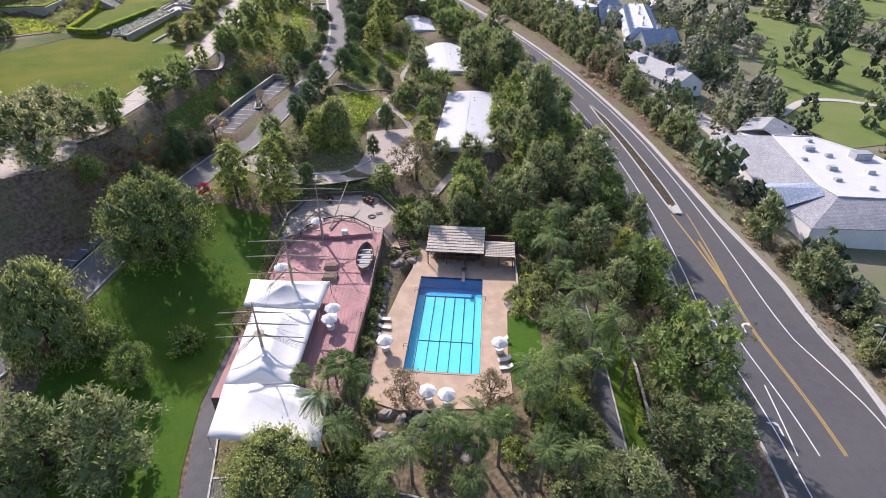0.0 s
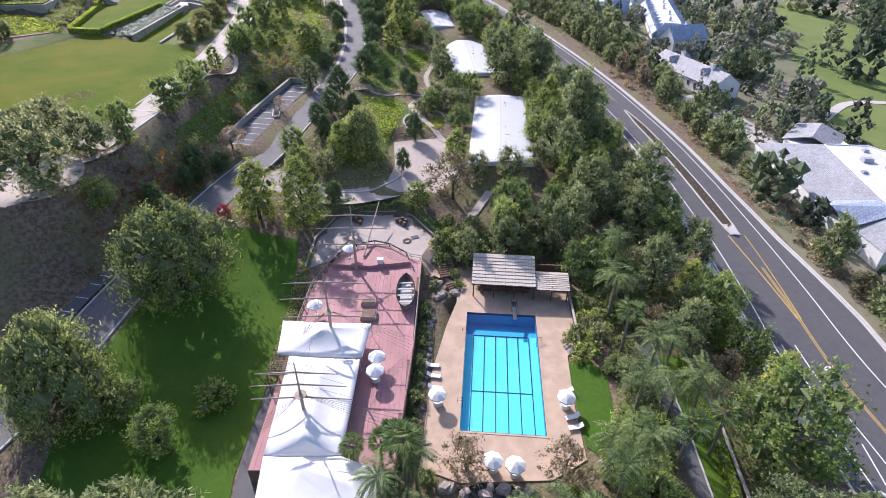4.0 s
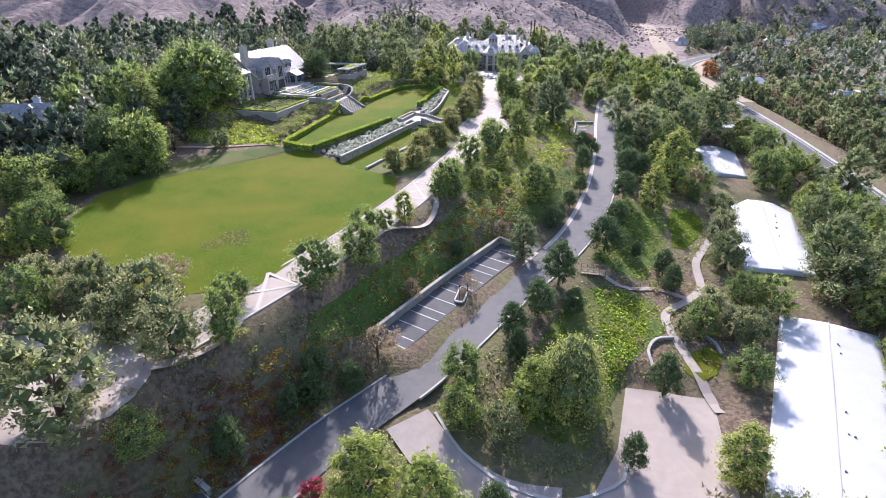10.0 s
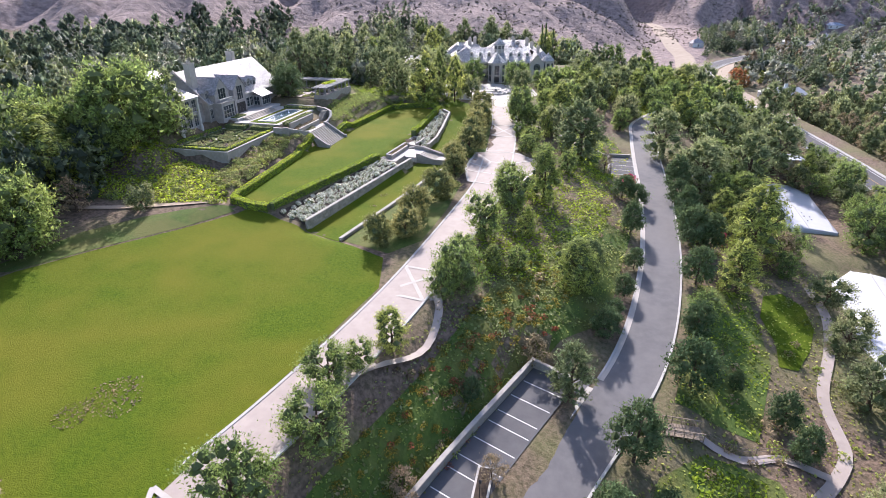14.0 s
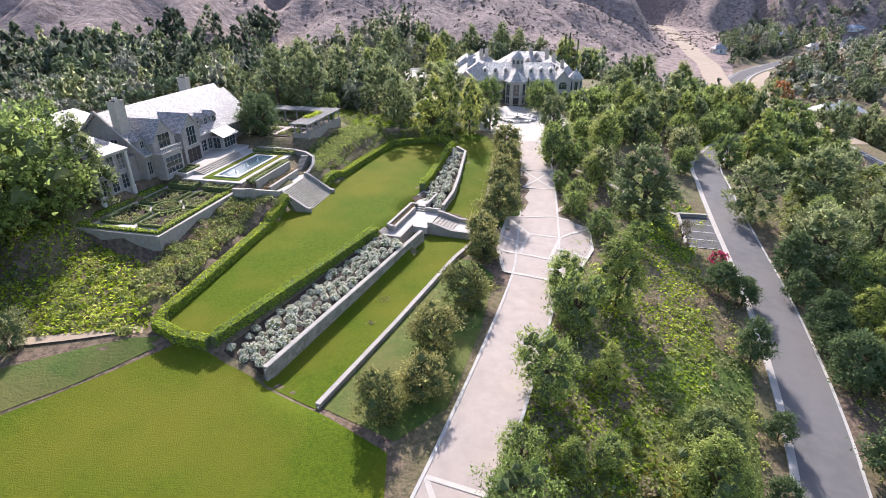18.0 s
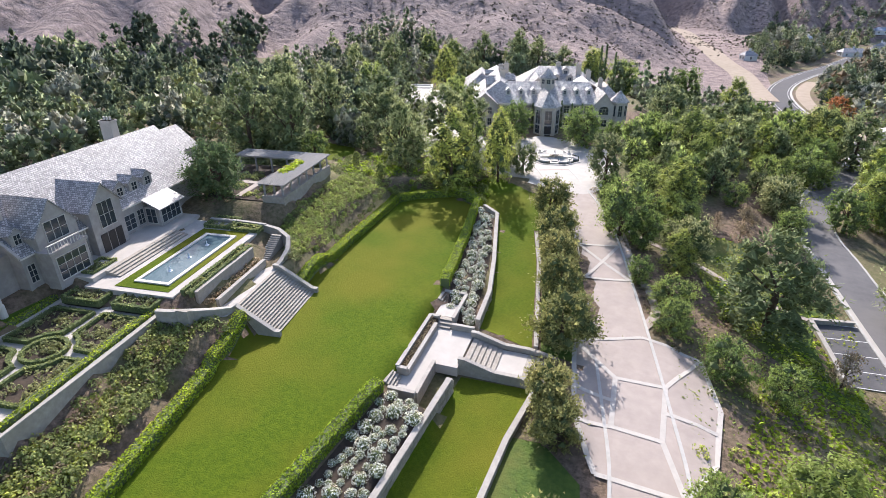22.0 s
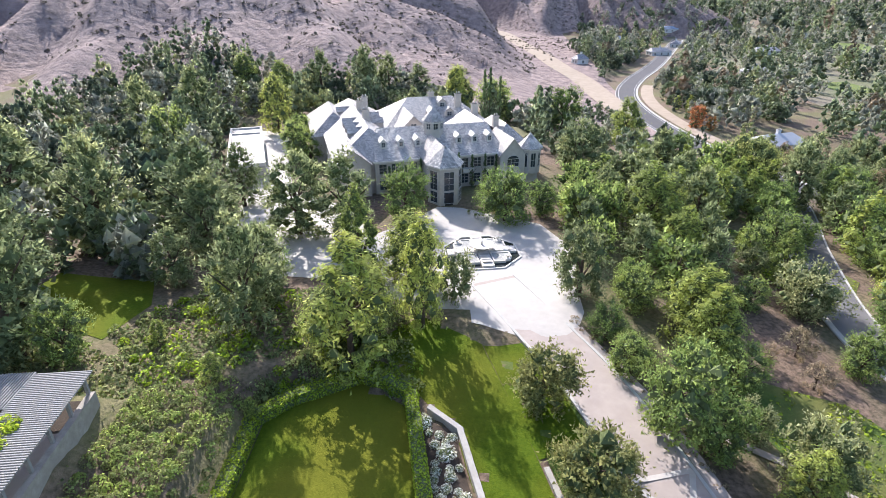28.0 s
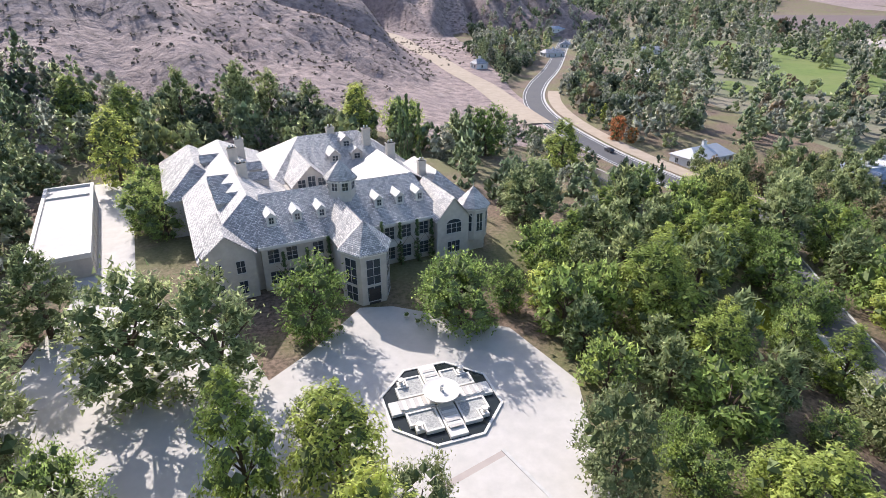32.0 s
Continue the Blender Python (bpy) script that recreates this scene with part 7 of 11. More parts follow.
turret(19.3, 1.1, 2.45, 27.4, 33.0, 36.0, 8, ((29.0, 32.0),), turn=0.39)
part("bay_base", boxes((17.2, 21.0, 0.0, 5, GZ0 - 2, 27.5)), STUCCO, _m)
turret(-0.7, 7.3, 2.15, 34.5, 38.6, 41.3, 8, ((36.9, 38.1),), turn=0.39)
turret(-1.8, -5.8, 3.5, GZ0 - 0.4, 32.9, 36.5, 6, ((25.6, 27.8), (28.2, 31.9)), turn=0.0)
bm = bmesh.new()
gable_wall(bm, -4.7, 1.1, -5.8, 4, GZ0 - 1, 32.5, 35.6)
part("entry_wall", bm, STUCCO, _m)
roof_part(gable_planes(-4.7, 1.1, -5.6, 6, 32.7, 36.0), _m, label="slate roof over the entrance hall")
part("front_door", boxes((-2.6, -1.0, -8.92, -8.8, GZ0, 27.5)), DOOR_WOOD, _m)
for x in (-12.3, -8.6, -5.0, 4.0, 7.5, 10.9):
    dormer(_m, pose(x, 3.6, 34.3), 1.25, 1.5, 3.0, TRIM, TRIM)
for x in (-13.0, -10.4, -6.6, 4.6, 7.4, 10.4):
    for z in (26.0, 29.4):
        window(_m, pose(x, 1.18, z), 1.5, 2.0, 2, 3)
for x in (-20.6, -17.6):
    window(_m, pose(x, 0.38, 29.2), 1.1, 1.8)
    window(_m, pose(x, 0.38, 26.0), 1.1, 1.9)
for y in (6, 11, 16, 21):
    window(_m, pose(-22.62, y, 29.2, 0, 0, -90), 1.5, 1.9)
    window(_m, pose(-22.62, y, 26.0, 0, 0, -90), 1.5, 1.9)
# dormers and chimneys on the wings
for y in (12, 16.5, 21.5, 35):
    dormer(_m, pose(-18.6, y, 34.7, 0, 0, -90), 2.2, 1.7, 3.6)
for y in (21, 27):
    dormer(_m, pose(-9.4, y, 34.6, 0, 0, 90), 2.2, 1.7, 3.6)
for x, y, z in ((5.0, 29.6, 34.3), (9.4, 29.6, 34.3), (8.4, 33.0, 36.0)):
    dormer(_m, pose(x, y, z), 2.2, 1.6, 3.6)
for x, y, z in ((-13.4, 20, 39.0), (-13.6, 28.5, 39.4), (-11.4, 36, 39.0), (12.6, 33, 39.2), (14.2, 24, 38.2), (6.4, 37, 39.2)):
    chimney(_m, x, y, 33, z, 1.5, 1.1, 2)
part("balcony", boxes((4.0, 6.4, 0.4, 1.2, 28.4, 29.3)), TRIM, _m)

CYPRESS = tree("cypress_tree", "narrow dark-green columnar cypress", "cone", 0.8, 0.1, 7.6, 30, 1500, 0.10, LEAF_CAROB, 0.1, 2, 5, core=0.7, fat=0.5, rough=0.1)
for x, y, s in ((-11.8, 0.2, 0.85), (-8.4, 0.2, 0.85), (-5.2, 0.2, 1.0), (3.0, 0.1, 1.1), (6.0, 0.2, 1.0), (8.9, 0.2, 1.0), (11.4, 0.2, 0.95)):
    p = MANSION @ Vector((x, y, 0))
    copy_thing(CYPRESS, Matrix.Translation((p.x, p.y, GZ0 - 0.1)) @ Matrix.Diagonal((0.8, 0.8, s, 1)))
for x, y, s in ((-107.4, 360, 2.75), (-106.0, 361.2, 2.8), (-103.4, 364.8, 2.45)):
    copy_thing(CYPRESS, Matrix.Translation((x, y, zat(x, y) - 0.2)) @ Matrix.Diagonal((1.1, 1.1, s, 1)))

# garage range along the back drive
_g = thing("garage_building", Matrix.Translation((-165.5, 342, 0)) @ Matrix.Rotation(radians(24), 4, "Z"), "long low pale garage with a flat parapet roof", "garage")
part("wall", boxes((-4.0, 4.0, -18, 18, 24.5, 28.6)), STUCCO, _g)
part("roof", boxes((-3.6, 3.6, -17.6, 17.6, 28.6, 28.66)), PALE_CONCRETE, _g)
bm = bmesh.new()
for d in ((-4.15, -3.6, -18.15, 18.15), (3.6, 4.15, -18.15, 18.15), (-3.6, 3.6, -18.15, -17.6), (-3.6, 3.6, 17.6, 18.15)):
    box(bm, *d, 28.3, 29.1)
part("parapet", bm, TRIM, _g)
part("roof_ridge", boxes((-3.6, 3.6, 11.6, 12.1, 28.6, 29.0)), TRIM, _g)
for i in range(7):
    part("garage_door", boxes((4.0, 4.06, -15.6 + i * 4.6, -12.6 + i * 4.6, 24.9, 27.5)), FRAME_WOOD, _g)

# fountain in the forecourt
_f = thing("fountain", Matrix.Translation((-105.1, 295.1, 25.1)) @ Matrix.Rotation(radians(14), 4, "Z"), "octagonal tiered stone fountain with pebble beds and a round bowl", "fountain")
DARK_WATER = water_material("dark_water", (0.02, 0.025, 0.025), 0.08, 0.01, 3)
PEBBLE = material("pebbles", (0.50, 0.49, 0.45), (0.22, 0.22, 0.21), 4.5, 0.8, 0.05, 5)
bm = bmesh.new()
o = [(6.6 * math.cos(math.pi / 4 * i + 0.39), 6.6 * math.sin(math.pi / 4 * i + 0.39)) for i in range(8)]
q = [(x * 0.955, y * 0.955) for x, y in o]
for i in range(8):
    j = (i + 1) % 8
    lo = [bm.verts.new((*p, -0.2)) for p in (o[i], o[j], q[j], q[i])]
    hi = [bm.verts.new((*p, 0.22)) for p in (o[i], o[j], q[j], q[i])]
    bm.faces.new(hi)
    for k in range(4):
        bm.faces.new((lo[k], lo[(k + 1) % 4], hi[(k + 1) % 4], hi[k]))
part("rim", bm, TRIM, _f)
bm = bmesh.new()
prism(bm, q, -0.2, 0.1)
part("water", bm, DARK_WATER, _f)
for k in range(4):
    a = math.pi / 2 * k
    rot = Matrix.Rotation(a, 4, "Z")
    arm = part("arm", boxes((0.6, 5.6, -0.95, 0.95, 0.05, 0.45), (0.6, 4.4, -0.75, 0.75, 0.45, 0.6)), TRIM, _f)
    arm.matrix_basis = rot
    bm = bmesh.new()
    for s in range(4):
        box(bm, 1.7 + s * 0.85, 2.1 + s * 0.85, -0.7, 0.7, 0.6, 0.66)
    slats = part("arm_slab", bm, PALE_CONCRETE, _f)
    slats.matrix_basis = rot
    bm = bmesh.new()
    for d in ((1.1, 4.3, 1.1, 1.32), (1.1, 1.32, 1.32, 4.3), (4.08, 4.3, 1.32, 3.0), (1.32, 3.0, 4.08, 4.3), (2.8, 4.08, 2.8, 3.0), (2.8, 3.0, 3.0, 4.08)):
        box(bm, *d, 0.0, 0.5)
    c = part("basin_edge", bm, TRIM, _f)
    c.matrix_basis = rot
    c = part("pebble_bed", boxes((1.32, 4.08, 1.32, 2.8, 0.0, 0.38), (1.32, 2.8, 2.8, 4.08, 0.0, 0.38)), PEBBLE, _f)
    c.matrix_basis = rot
    bm = bmesh.new()
    box(bm, 3.1, 3.9, 3.1, 3.9, 0, 0.5)
    lathe(bm, [(0.2, 0.5), (0.16, 0.7), (0.34, 1.0), (0.36, 1.08)], 10, (3.5, 3.5, 0))
    c = part("urn", bm, TRIM, _f)
    c.matrix_basis = rot
bm = bmesh.new()
lathe(bm, [(0.5, 0.0), (0.45, 1.0), (1.2, 1.15), (1.95, 1.45), (2.0, 1.55), (1.7, 1.5), (0.6, 1.42), (0.18, 1.45), (0.14, 1.95), (0.28, 2.05), (0.03, 2.2)], 20)
part("bowl", bm, TRIM, _f)
URN = thing("planter_urn", pose(0, 0, -500), "round pale stone planter urn with a small plant", "planter")
bm = bmesh.new()
lathe(bm, [(0.2, 0), (0.16, 0.15), (0.4, 0.5), (0.45, 0.62), (0.36, 0.6)], 12)
part("pot", bm, TRIM, URN)
c = new("plant", mound(0.35, 0.35, 60, 0.1, (LEAF_SHRUB,), 8))
c.parent, c.matrix_basis = URN, pose(0, 0, 0.55)
for x, y in ((-108.2, 311.3), (-106.8, 309.6), (-104.5, 311.8), (-116.6, 309.0)):
    copy_thing(URN, pose(x, y, 25.16))

# ---- the stone house above the terrace ----
_h = thing("stone_house", GARDEN, "long grey stone country house with slate roof and dormers", "house")
HZ = 30.1
HWALL = material("grey_house_stone", (0.42, 0.39, 0.36), (0.33, 0.31, 0.29), 1.4, 0.85, 0.02, 5, (0.28, 0.26, 0.25), 0.35, 0.5)
# front faces +x: the main block runs along y
bm = bmesh.new()
gable_wall(bm, -32.0, -16.6, 18.8, 53, HZ - 1.5, 34.6, 41.4)
part("main_wall", bm, HWALL, _h)
roof_part(gable_planes(-32.0, -16.6, 18.8, 53, 34.8, 41.6, over=0.5), _h, HOUSE_SLATES, label="pale weathered slate main roof")
for x0, x1 in ((-16.1, -24.3), (-32.5, -24.3)):
    bm = bmesh.new()
    v0, v1 = Vector((x0, 18.2, 34.3)), Vector((x1, 18.2, 41.75))
    q = [bm.verts.new(v0 + Vector((0, dy, dz))) for dy, dz in ((0, 0), (0.35, 0), (0.35, 0.35), (0, 0.35))] + [bm.verts.new(v1 + Vector((0, dy, dz))) for dy, dz in ((0, 0), (0.35, 0), (0.35, 0.35), (0, 0.35))]
    for i in range(4):
        bm.faces.new((q[i], q[(i + 1) % 4], q[4 + (i + 1) % 4], q[4 + i]))
    bm.faces.new(q[:4][::-1])
    bm.faces.new(q[4:])
    bmesh.ops.recalc_face_normals(bm, faces=bm.faces)
    part("bargeboard", bm, COPING, _h)
part("gutter", boxes((-16.35, -16.05, 18.4, 53.4, 34.15, 34.35)), TRIM, _h)
for x in (-22.6, -19.2):
    window(_h, pose(x, 18.78, HZ + 0.7), 1.2, 2.0, 2, 3)
window(_h, pose(-22.0, 18.78, 35.2), 1.3, 1.8, 2, 3)
# south-west block with a hipped roof
part("wing_wall", boxes((-42, -25.2, 6, 30, HZ - 2.5, 35.0)), HWALL, _h)
roof_part(hip_planes(-42, -25.2, 6, 32, 35.0, 41.2, 9.0, "y", over=0.45), _h, HOUSE_SLATES, label="slate hipped roof of the south block")
for x in (-39, -35.5, -32, -28.5):
    for z in (HZ + 0.4, HZ + 2.9):
        window(_h, pose(x, 5.98, z), 1.2, 1.6, 2, 2)
# two-storey corner pavilion
part("pavilion_wall", boxes((-25.6, -16.5, 7.6, 14.7, HZ - 2.5, 36.9)), HWALL, _h)
part("cornice", boxes((-25.9, -16.2, 7.3, 15.0, 36.55, 36.9)), TRIM, _h)
roof_part(hip_planes(-25.6, -16.5, 7.6, 14.7, 36.92, 40.0, 4.4, over=0.5), _h, HOUSE_SLATES, label="pale slate pyramid roof of the pavilion")
part("link_wall", boxes((-24.5, -18.2, 14.6, 18.9, HZ - 2, 34.6)), HWALL, _h)
for y in (8.9, 11.15, 13.4):
    for z, h in ((HZ + 0.3, 2.5), (HZ + 3.6, 2.6)):
        window(_h, pose(-16.48, y, z, 0, 0, 90), 1.35, h, 2, 3)
for x in (-23.6, -21.2, -18.6):
    for z in (HZ + 0.3, HZ + 3.6):
        window(_h, pose(x, 7.58, z), 1.2, 2.3, 2, 3)
for y in (7.7, 14.6):
    bm = bmesh.new()
    lathe(bm, [(0.42, HZ - 1.2), (0.42, HZ + 0.3), (0.32, HZ + 0.4), (0.28, HZ + 6.0), (0.4, HZ + 6.2), (0.42, HZ + 6.5)], 14, (-16.3, y, 0))
    part("column", bm, TRIM, _h)
# front gables
bm = bmesh.new()
gable_wall(bm, -24, -15.6, 20.6, 26.4, HZ - 1, 36.4, 39.8, "x")
part("bay_wall", bm, HWALL, _h)
roof_part(gable_planes(-24, -15.8, 20.6, 26.4, 36.6, 40.0, "x"), _h, HOUSE_SLATES)
bay = part("bay", boxes((-15.8, -14.0, 20.4, 25.6, HZ - 0.6, 34.1), (-15.9, -13.8, 20.2, 25.8, 34.1, 34.4)), HWALL, _h)
window(_h, pose(-13.98, 23.0, HZ + 0.5, 0, 0, 90), 4.2, 2.9, 4, 3)
bm = bmesh.new()
for k in range(13):
    cyl(bm, (-13.95, 20.3 + k * 0.45, 34.4), (-13.95, 20.3 + k * 0.45, 35.25), 0.045, 0.045, 6)
box(bm, -14.05, -13.85, 20.2, 25.8, 35.25, 35.35)
part("balustrade", bm, TRIM, _h)
window(_h, pose(-15.58, 23.5, 35.0, 0, 0, 90), 3.0, 2.4, 3, 2)
bm = bmesh.new()
gable_wall(bm, -24, -15.4, 28.2, 33.6, HZ - 1, 36.6, 39.4, "x")
part("entry_wall", bm, HWALL, _h)
roof_part(gable_planes(-24, -15.4, 28.2, 33.6, 36.7, 39.6, "x"), _h, HOUSE_SLATES)
window(_h, pose(-15.38, 30.9, 33.6, 0, 0, 90), 2.5, 3.4, 3, 2)
for y in (29.6, 30.9, 32.2):
    part("french_door", boxes((-15.4, -15.32, y - 0.55, y + 0.55, HZ + 0.1, HZ + 2.7)), DOOR_WOOD, _h)
for y in (36.2, 39.0, 41.8):
    dormer(_h, pose(-17.6, y, 35.6, 0, 0, 90), 1.9, 1.9, 3.4, HOUSE_SLATES, HWALL)
dormer(_h, pose(-17.4, 19.9, 35.5, 0, 0, 90), 1.6, 1.9, 3.0, HOUSE_SLATES, HWALL)
for y, w in ((19.7, 0.9), (27.3, 1.2), (35.6, 2.0), (37.8, 1.2)):
    window(_h, pose(-16.58, y, HZ + 0.7, 0, 0, 90), w, 2.2, 2, 3)
part("east_bay", boxes((-17, -14.0, 38.6, 43.4, HZ - 0.8, 33.2)), HWALL, _h)
roof_part([[(-13.4, 38.1, 33.1), (-13.4, 43.9, 33.1), (-17.4, 43.9, 35.0), (-17.4, 38.1, 35.0)]], _h, HOUSE_SLATES, name="bay_roof", label="pale sunlit lean-to roof of the bay")
window(_h, pose(-13.98, 41.0, HZ + 0.6, 0, 0, 90), 4.0, 2.2, 4, 2)
window(_h, pose(-15.4, 38.58, HZ + 0.6, 0, 0, 0), 1.6, 2.2, 2, 2)
chimney(_h, -20.8, 20.0, 33, 43.7, 1.5, 2.2, 3)
chimney(_h, -27.5, 47.5, 36, 43.6, 2.0, 1.4, 3)
# back house behind it
_b = thing("outbuilding", GARDEN, "small blue-grey outbuilding with a steep slate roof", "house")
bm = bmesh.new()
gable_wall(bm, -36, -28, 58, 68, 29, 34.5, 38)
part("wall", bm, HWALL, _b)
roof_part(gable_planes(-36, -28, 58, 68, 34.6, 38.1), _b, HOUSE_SLATES)

# pergola
_p = thing("pergola", GARDEN, "slatted timber pergola on stone walls with climbing plants", "pergola")
PERG = material("grey_timber", (0.36, 0.35, 0.33), (0.27, 0.26, 0.25), 3, 0.8, 0.01, 8)
part("base_wall", boxes((-0.3, 0.3, 50, 68, 28.5, 31.9), (-3.6, 0.3, 49.7, 50.2, 28.5, 31.9)), STONE, _p)
part("floor", boxes((-17, 0, 50, 68, 30.2, 30.95)), SOIL, _p)
for d, zt in (((-15, -3.8, 57.6, 58.8), 31.0), ((-9.6, -8.4, 51, 63.5), 31.006), ((-3.6, -0.4, 50.4, 64), 31.0)):
    part("path", boxes((*d, 30.9, zt)), CONCRETE, _p)
for x, y in [(-0.2, 50.4 + i * 2.9) for i in range(7)] + [(-3.4, 50.4 + i * 2.9) for i in range(5)] + [(-3.4 - i * 3.2, 64.4) for i in range(1, 5)]:
    part("post", boxes((x - 0.13, x + 0.13, y - 0.13, y + 0.13, 30.9, 33.8)), PERG, _p)
part("beam", boxes((0.0, 0.2, 49.6, 68.4, 33.6, 33.9), (-3.9, -3.7, 49.6, 64.4, 33.6, 33.9), (-17, 0.2, 68.1, 68.3, 33.6, 33.9), (-17, -3.7, 64.3, 64.5, 33.6, 33.9)), PERG, _p)
_short, _long = bpy.data.meshes.new("slat"), bpy.data.meshes.new("slat")
for me, d in ((_short, (-4.2, 0.5, -0.055, 0.055, 33.9, 34.02)), (_long, (-0.055, 0.055, 63.9, 68.5, 33.9, 34.02))):
    b2 = boxes(d)
    b2.to_mesh(me)
    b2.free()
    me.materials.append(PERG)
for i in range(78):
    shared("slat", _short, _p, pose(0, 49.7 + i * 0.24, 0))
for i in range(54):
    shared("slat", _long, _p, pose(-4.3 - i * 0.24, 0, 0))
bushes("climbing_plant", garden(*[(-2.8 - 0.6 * math.sin(k * 1.3), 56 + k * 0.42) for k in range(16)]), 0.6, 0.35, 44, 0.16, LEAF_HEDGE, "green climbing plant over the pergola slats", 66, "climber", base=34.0)
for d, sd in (([(-14.5, 51), (-10.2, 51), (-10.2, 57), (-14.5, 57)], 301), ([(-7.8, 51), (-4.2, 51), (-4.2, 57), (-7.8, 57)], 302), ([(-14.5, 59.4), (-10.2, 59.4), (-10.2, 63.4), (-14.5, 63.4)], 303), ([(-7.8, 59.4), (-4.2, 59.4), (-4.2, 63.4), (-7.8, 63.4)], 304)):
    bushes("garden_bed", points_in(garden(*d), 22, sd), 0.5, 0.6, 40, 0.13, LEAF_SHRUB, "dark green shrubs in a bed inside the pergola", sd, "bushes", base=30.95)

# ---- kerbs, lane paint, parking, paths ----
def offset_line(line, o):
    s = sides(line)
    out = line.copy()
    out[:, :2] += s * np.broadcast_to(o, len(line))[:, None]
    return out


def kerb(line, o, label, w=0.32, h=0.16, name="kerb"):
    """A raised kerb beside a road line at an offset."""
    l = offset_line(line, o)
    return strip(name, l, -w / 2, w / 2, h, KERB, label, "kerb", thick=0.4)


def paint(line, o, w, mat, label, lift=0.045, dash=None):
    bm = bmesh.new()
    l = offset_line(line, o)
    if not dash:
        ribbon_bm(l, -w / 2, w / 2, lift, bm)
    else:
        for i in range(0, len(l) - dash[0], dash[0] + dash[1]):
            ribbon_bm(l[i:i + dash[0] + 1], -w / 2, w / 2, lift, bm)
    return tagged(part("road_marking", bm, mat), label, "road marking", kind="structure")


kerb(road, ROAD_L - 0.1, "pale concrete kerb of the road")
kerb(road, ROAD_R + 0.2, "pale concrete kerb of the road", 0.5)
strip("gutter", road, ROAD_R - 0.55, ROAD_R, 0.04, KERB, "pale concrete gutter", "gutter")
_rl = np.interp(road[:, 1], [40, 80, 104, 160, 215, 300], [-7.6, -6.7, -6.0, -5.2, -4.6, -4.2])
_rr = np.interp(road[:, 1], [40, 52, 66, 80, 104, 160, 300], [8.2, 8.0, 5.6, 4.9, 4.8, 4.8, 4.0])
paint(road, _rl, 0.2, WHITE_PAINT, "white edge line on asphalt")
paint(road, _rr, 0.2, WHITE_PAINT, "white edge line on asphalt")
_s = cut(road, 44, 80)
paint(cut(road, 44, 95), -0.16, 0.14, YELLOW_PAINT, "double yellow centre line")
paint(cut(road, 44, 95), 0.16, 0.14, YELLOW_PAINT, "double yellow centre line")
_n = cut(road, 80, 106)
paint(_n, np.linspace(-0.3, -1.9, len(_n)), 0.22, YELLOW_PAINT, "yellow line beside the median")
paint(_n, np.linspace(0.3, 1.5, len(_n)), 0.16, YELLOW_PAINT, "yellow line beside the median")
paint(cut(road, 44, 76), -3.5, 0.18, WHITE_PAINT, "white turn lane line")
paint(cut(road, 66, 76), -5.6, 0.16, WHITE_PAINT, "short white lane line")
paint(cut(road, 176, 330), 0.2, 0.14, YELLOW_PAINT, "yellow centre line")
paint(cut(road, 44, 58), np.linspace(-6.4, -4.6, len(cut(road, 44, 58))), 0.2, WHITE_PAINT, "white turn lane line")


def arrow(x, y, turn, flip):
    bm = bmesh.new()
    pts = [(-0.12, -1.5), (0.12, -1.5), (0.12, 0.1), (0.6, 0.6), (0.95, 0.6), (0.95, 0.25), (1.6, 0.8), (0.95, 1.35), (0.95, 1.0), (0.4, 1.0), (-0.12, 0.5)]
    prism(bm, [(p * flip, q) for p, q in (pts if flip > 0 else pts[::1])], -0.02, 0.0)
    ob = part("turn_arrow", bm, WHITE_PAINT)
    ob.matrix_basis = pose(x, y, zat(x, y) + 0.17, 0, 0, turn)
    tagged(ob, "white turn arrow painted on asphalt", "road marking", kind="structure")


arrow(50.4, 69.5, -5, 1)
arrow(46.2, 70.5, -5, -1)
arrow(46.4, 49.5, -5, -1)
# planted median
_med = cut(road, 105, 172)
_w = np.interp(_med[:, 1], [105, 108, 118, 160, 172], [0.5, 1.3, 1.5, 1.2, 0.3])
_mid = np.interp(_med[:, 1], [105, 140, 172], [-0.4, -0.4, 0.0])
_mt = thing("median", Matrix(), "raised road median with pale kerbs and dry planting", "median")
strip("median_kerb", _med, _mid - _w, _mid - _w + 0.35, 0.2, KERB, parent=_mt, thick=0.3)
strip("median_kerb", _med, _mid + _w - 0.35, _mid + _w, 0.2, KERB, parent=_mt, thick=0.3)
strip("median_soil", _med, _mid - _w + 0.35, _mid + _w - 0.35, 0.16, SOIL, parent=_mt)
_tip = cut(road, 105, 111)
strip("median_paving", _tip, -1.5, 0.7, 0.19, KERB, parent=_mt)
_l = offset_line(_med, _mid)
bushes("median_plants", [(p[0] + random.Random(i).uniform(-0.7, 0.7), p[1] + random.Random(i + 9).uniform(-1, 1)) for i, p in enumerate(np.repeat(_l[4:-2], 5, axis=0))], 0.35, 0.3, 22, 0.12, LEAF_SHRUB, "low dry green plants on the median", 5, "plants")
_sign = thing("road_sign", pose(51.4, 107.4, zat(51.4, 107.4) + 0.2), "small yellow road sign on a thin post", "road sign")
bm = bmesh.new()
cyl(bm, (0, 0, 0), (0, 0, 1.7), 0.04, 0.04, 6)
part("post", bm, KERB, _sign)
part("sign_plate", boxes((-0.35, 0.35, -0.03, 0.0, 1.0, 1.8)), YELLOW_PAINT, _sign)
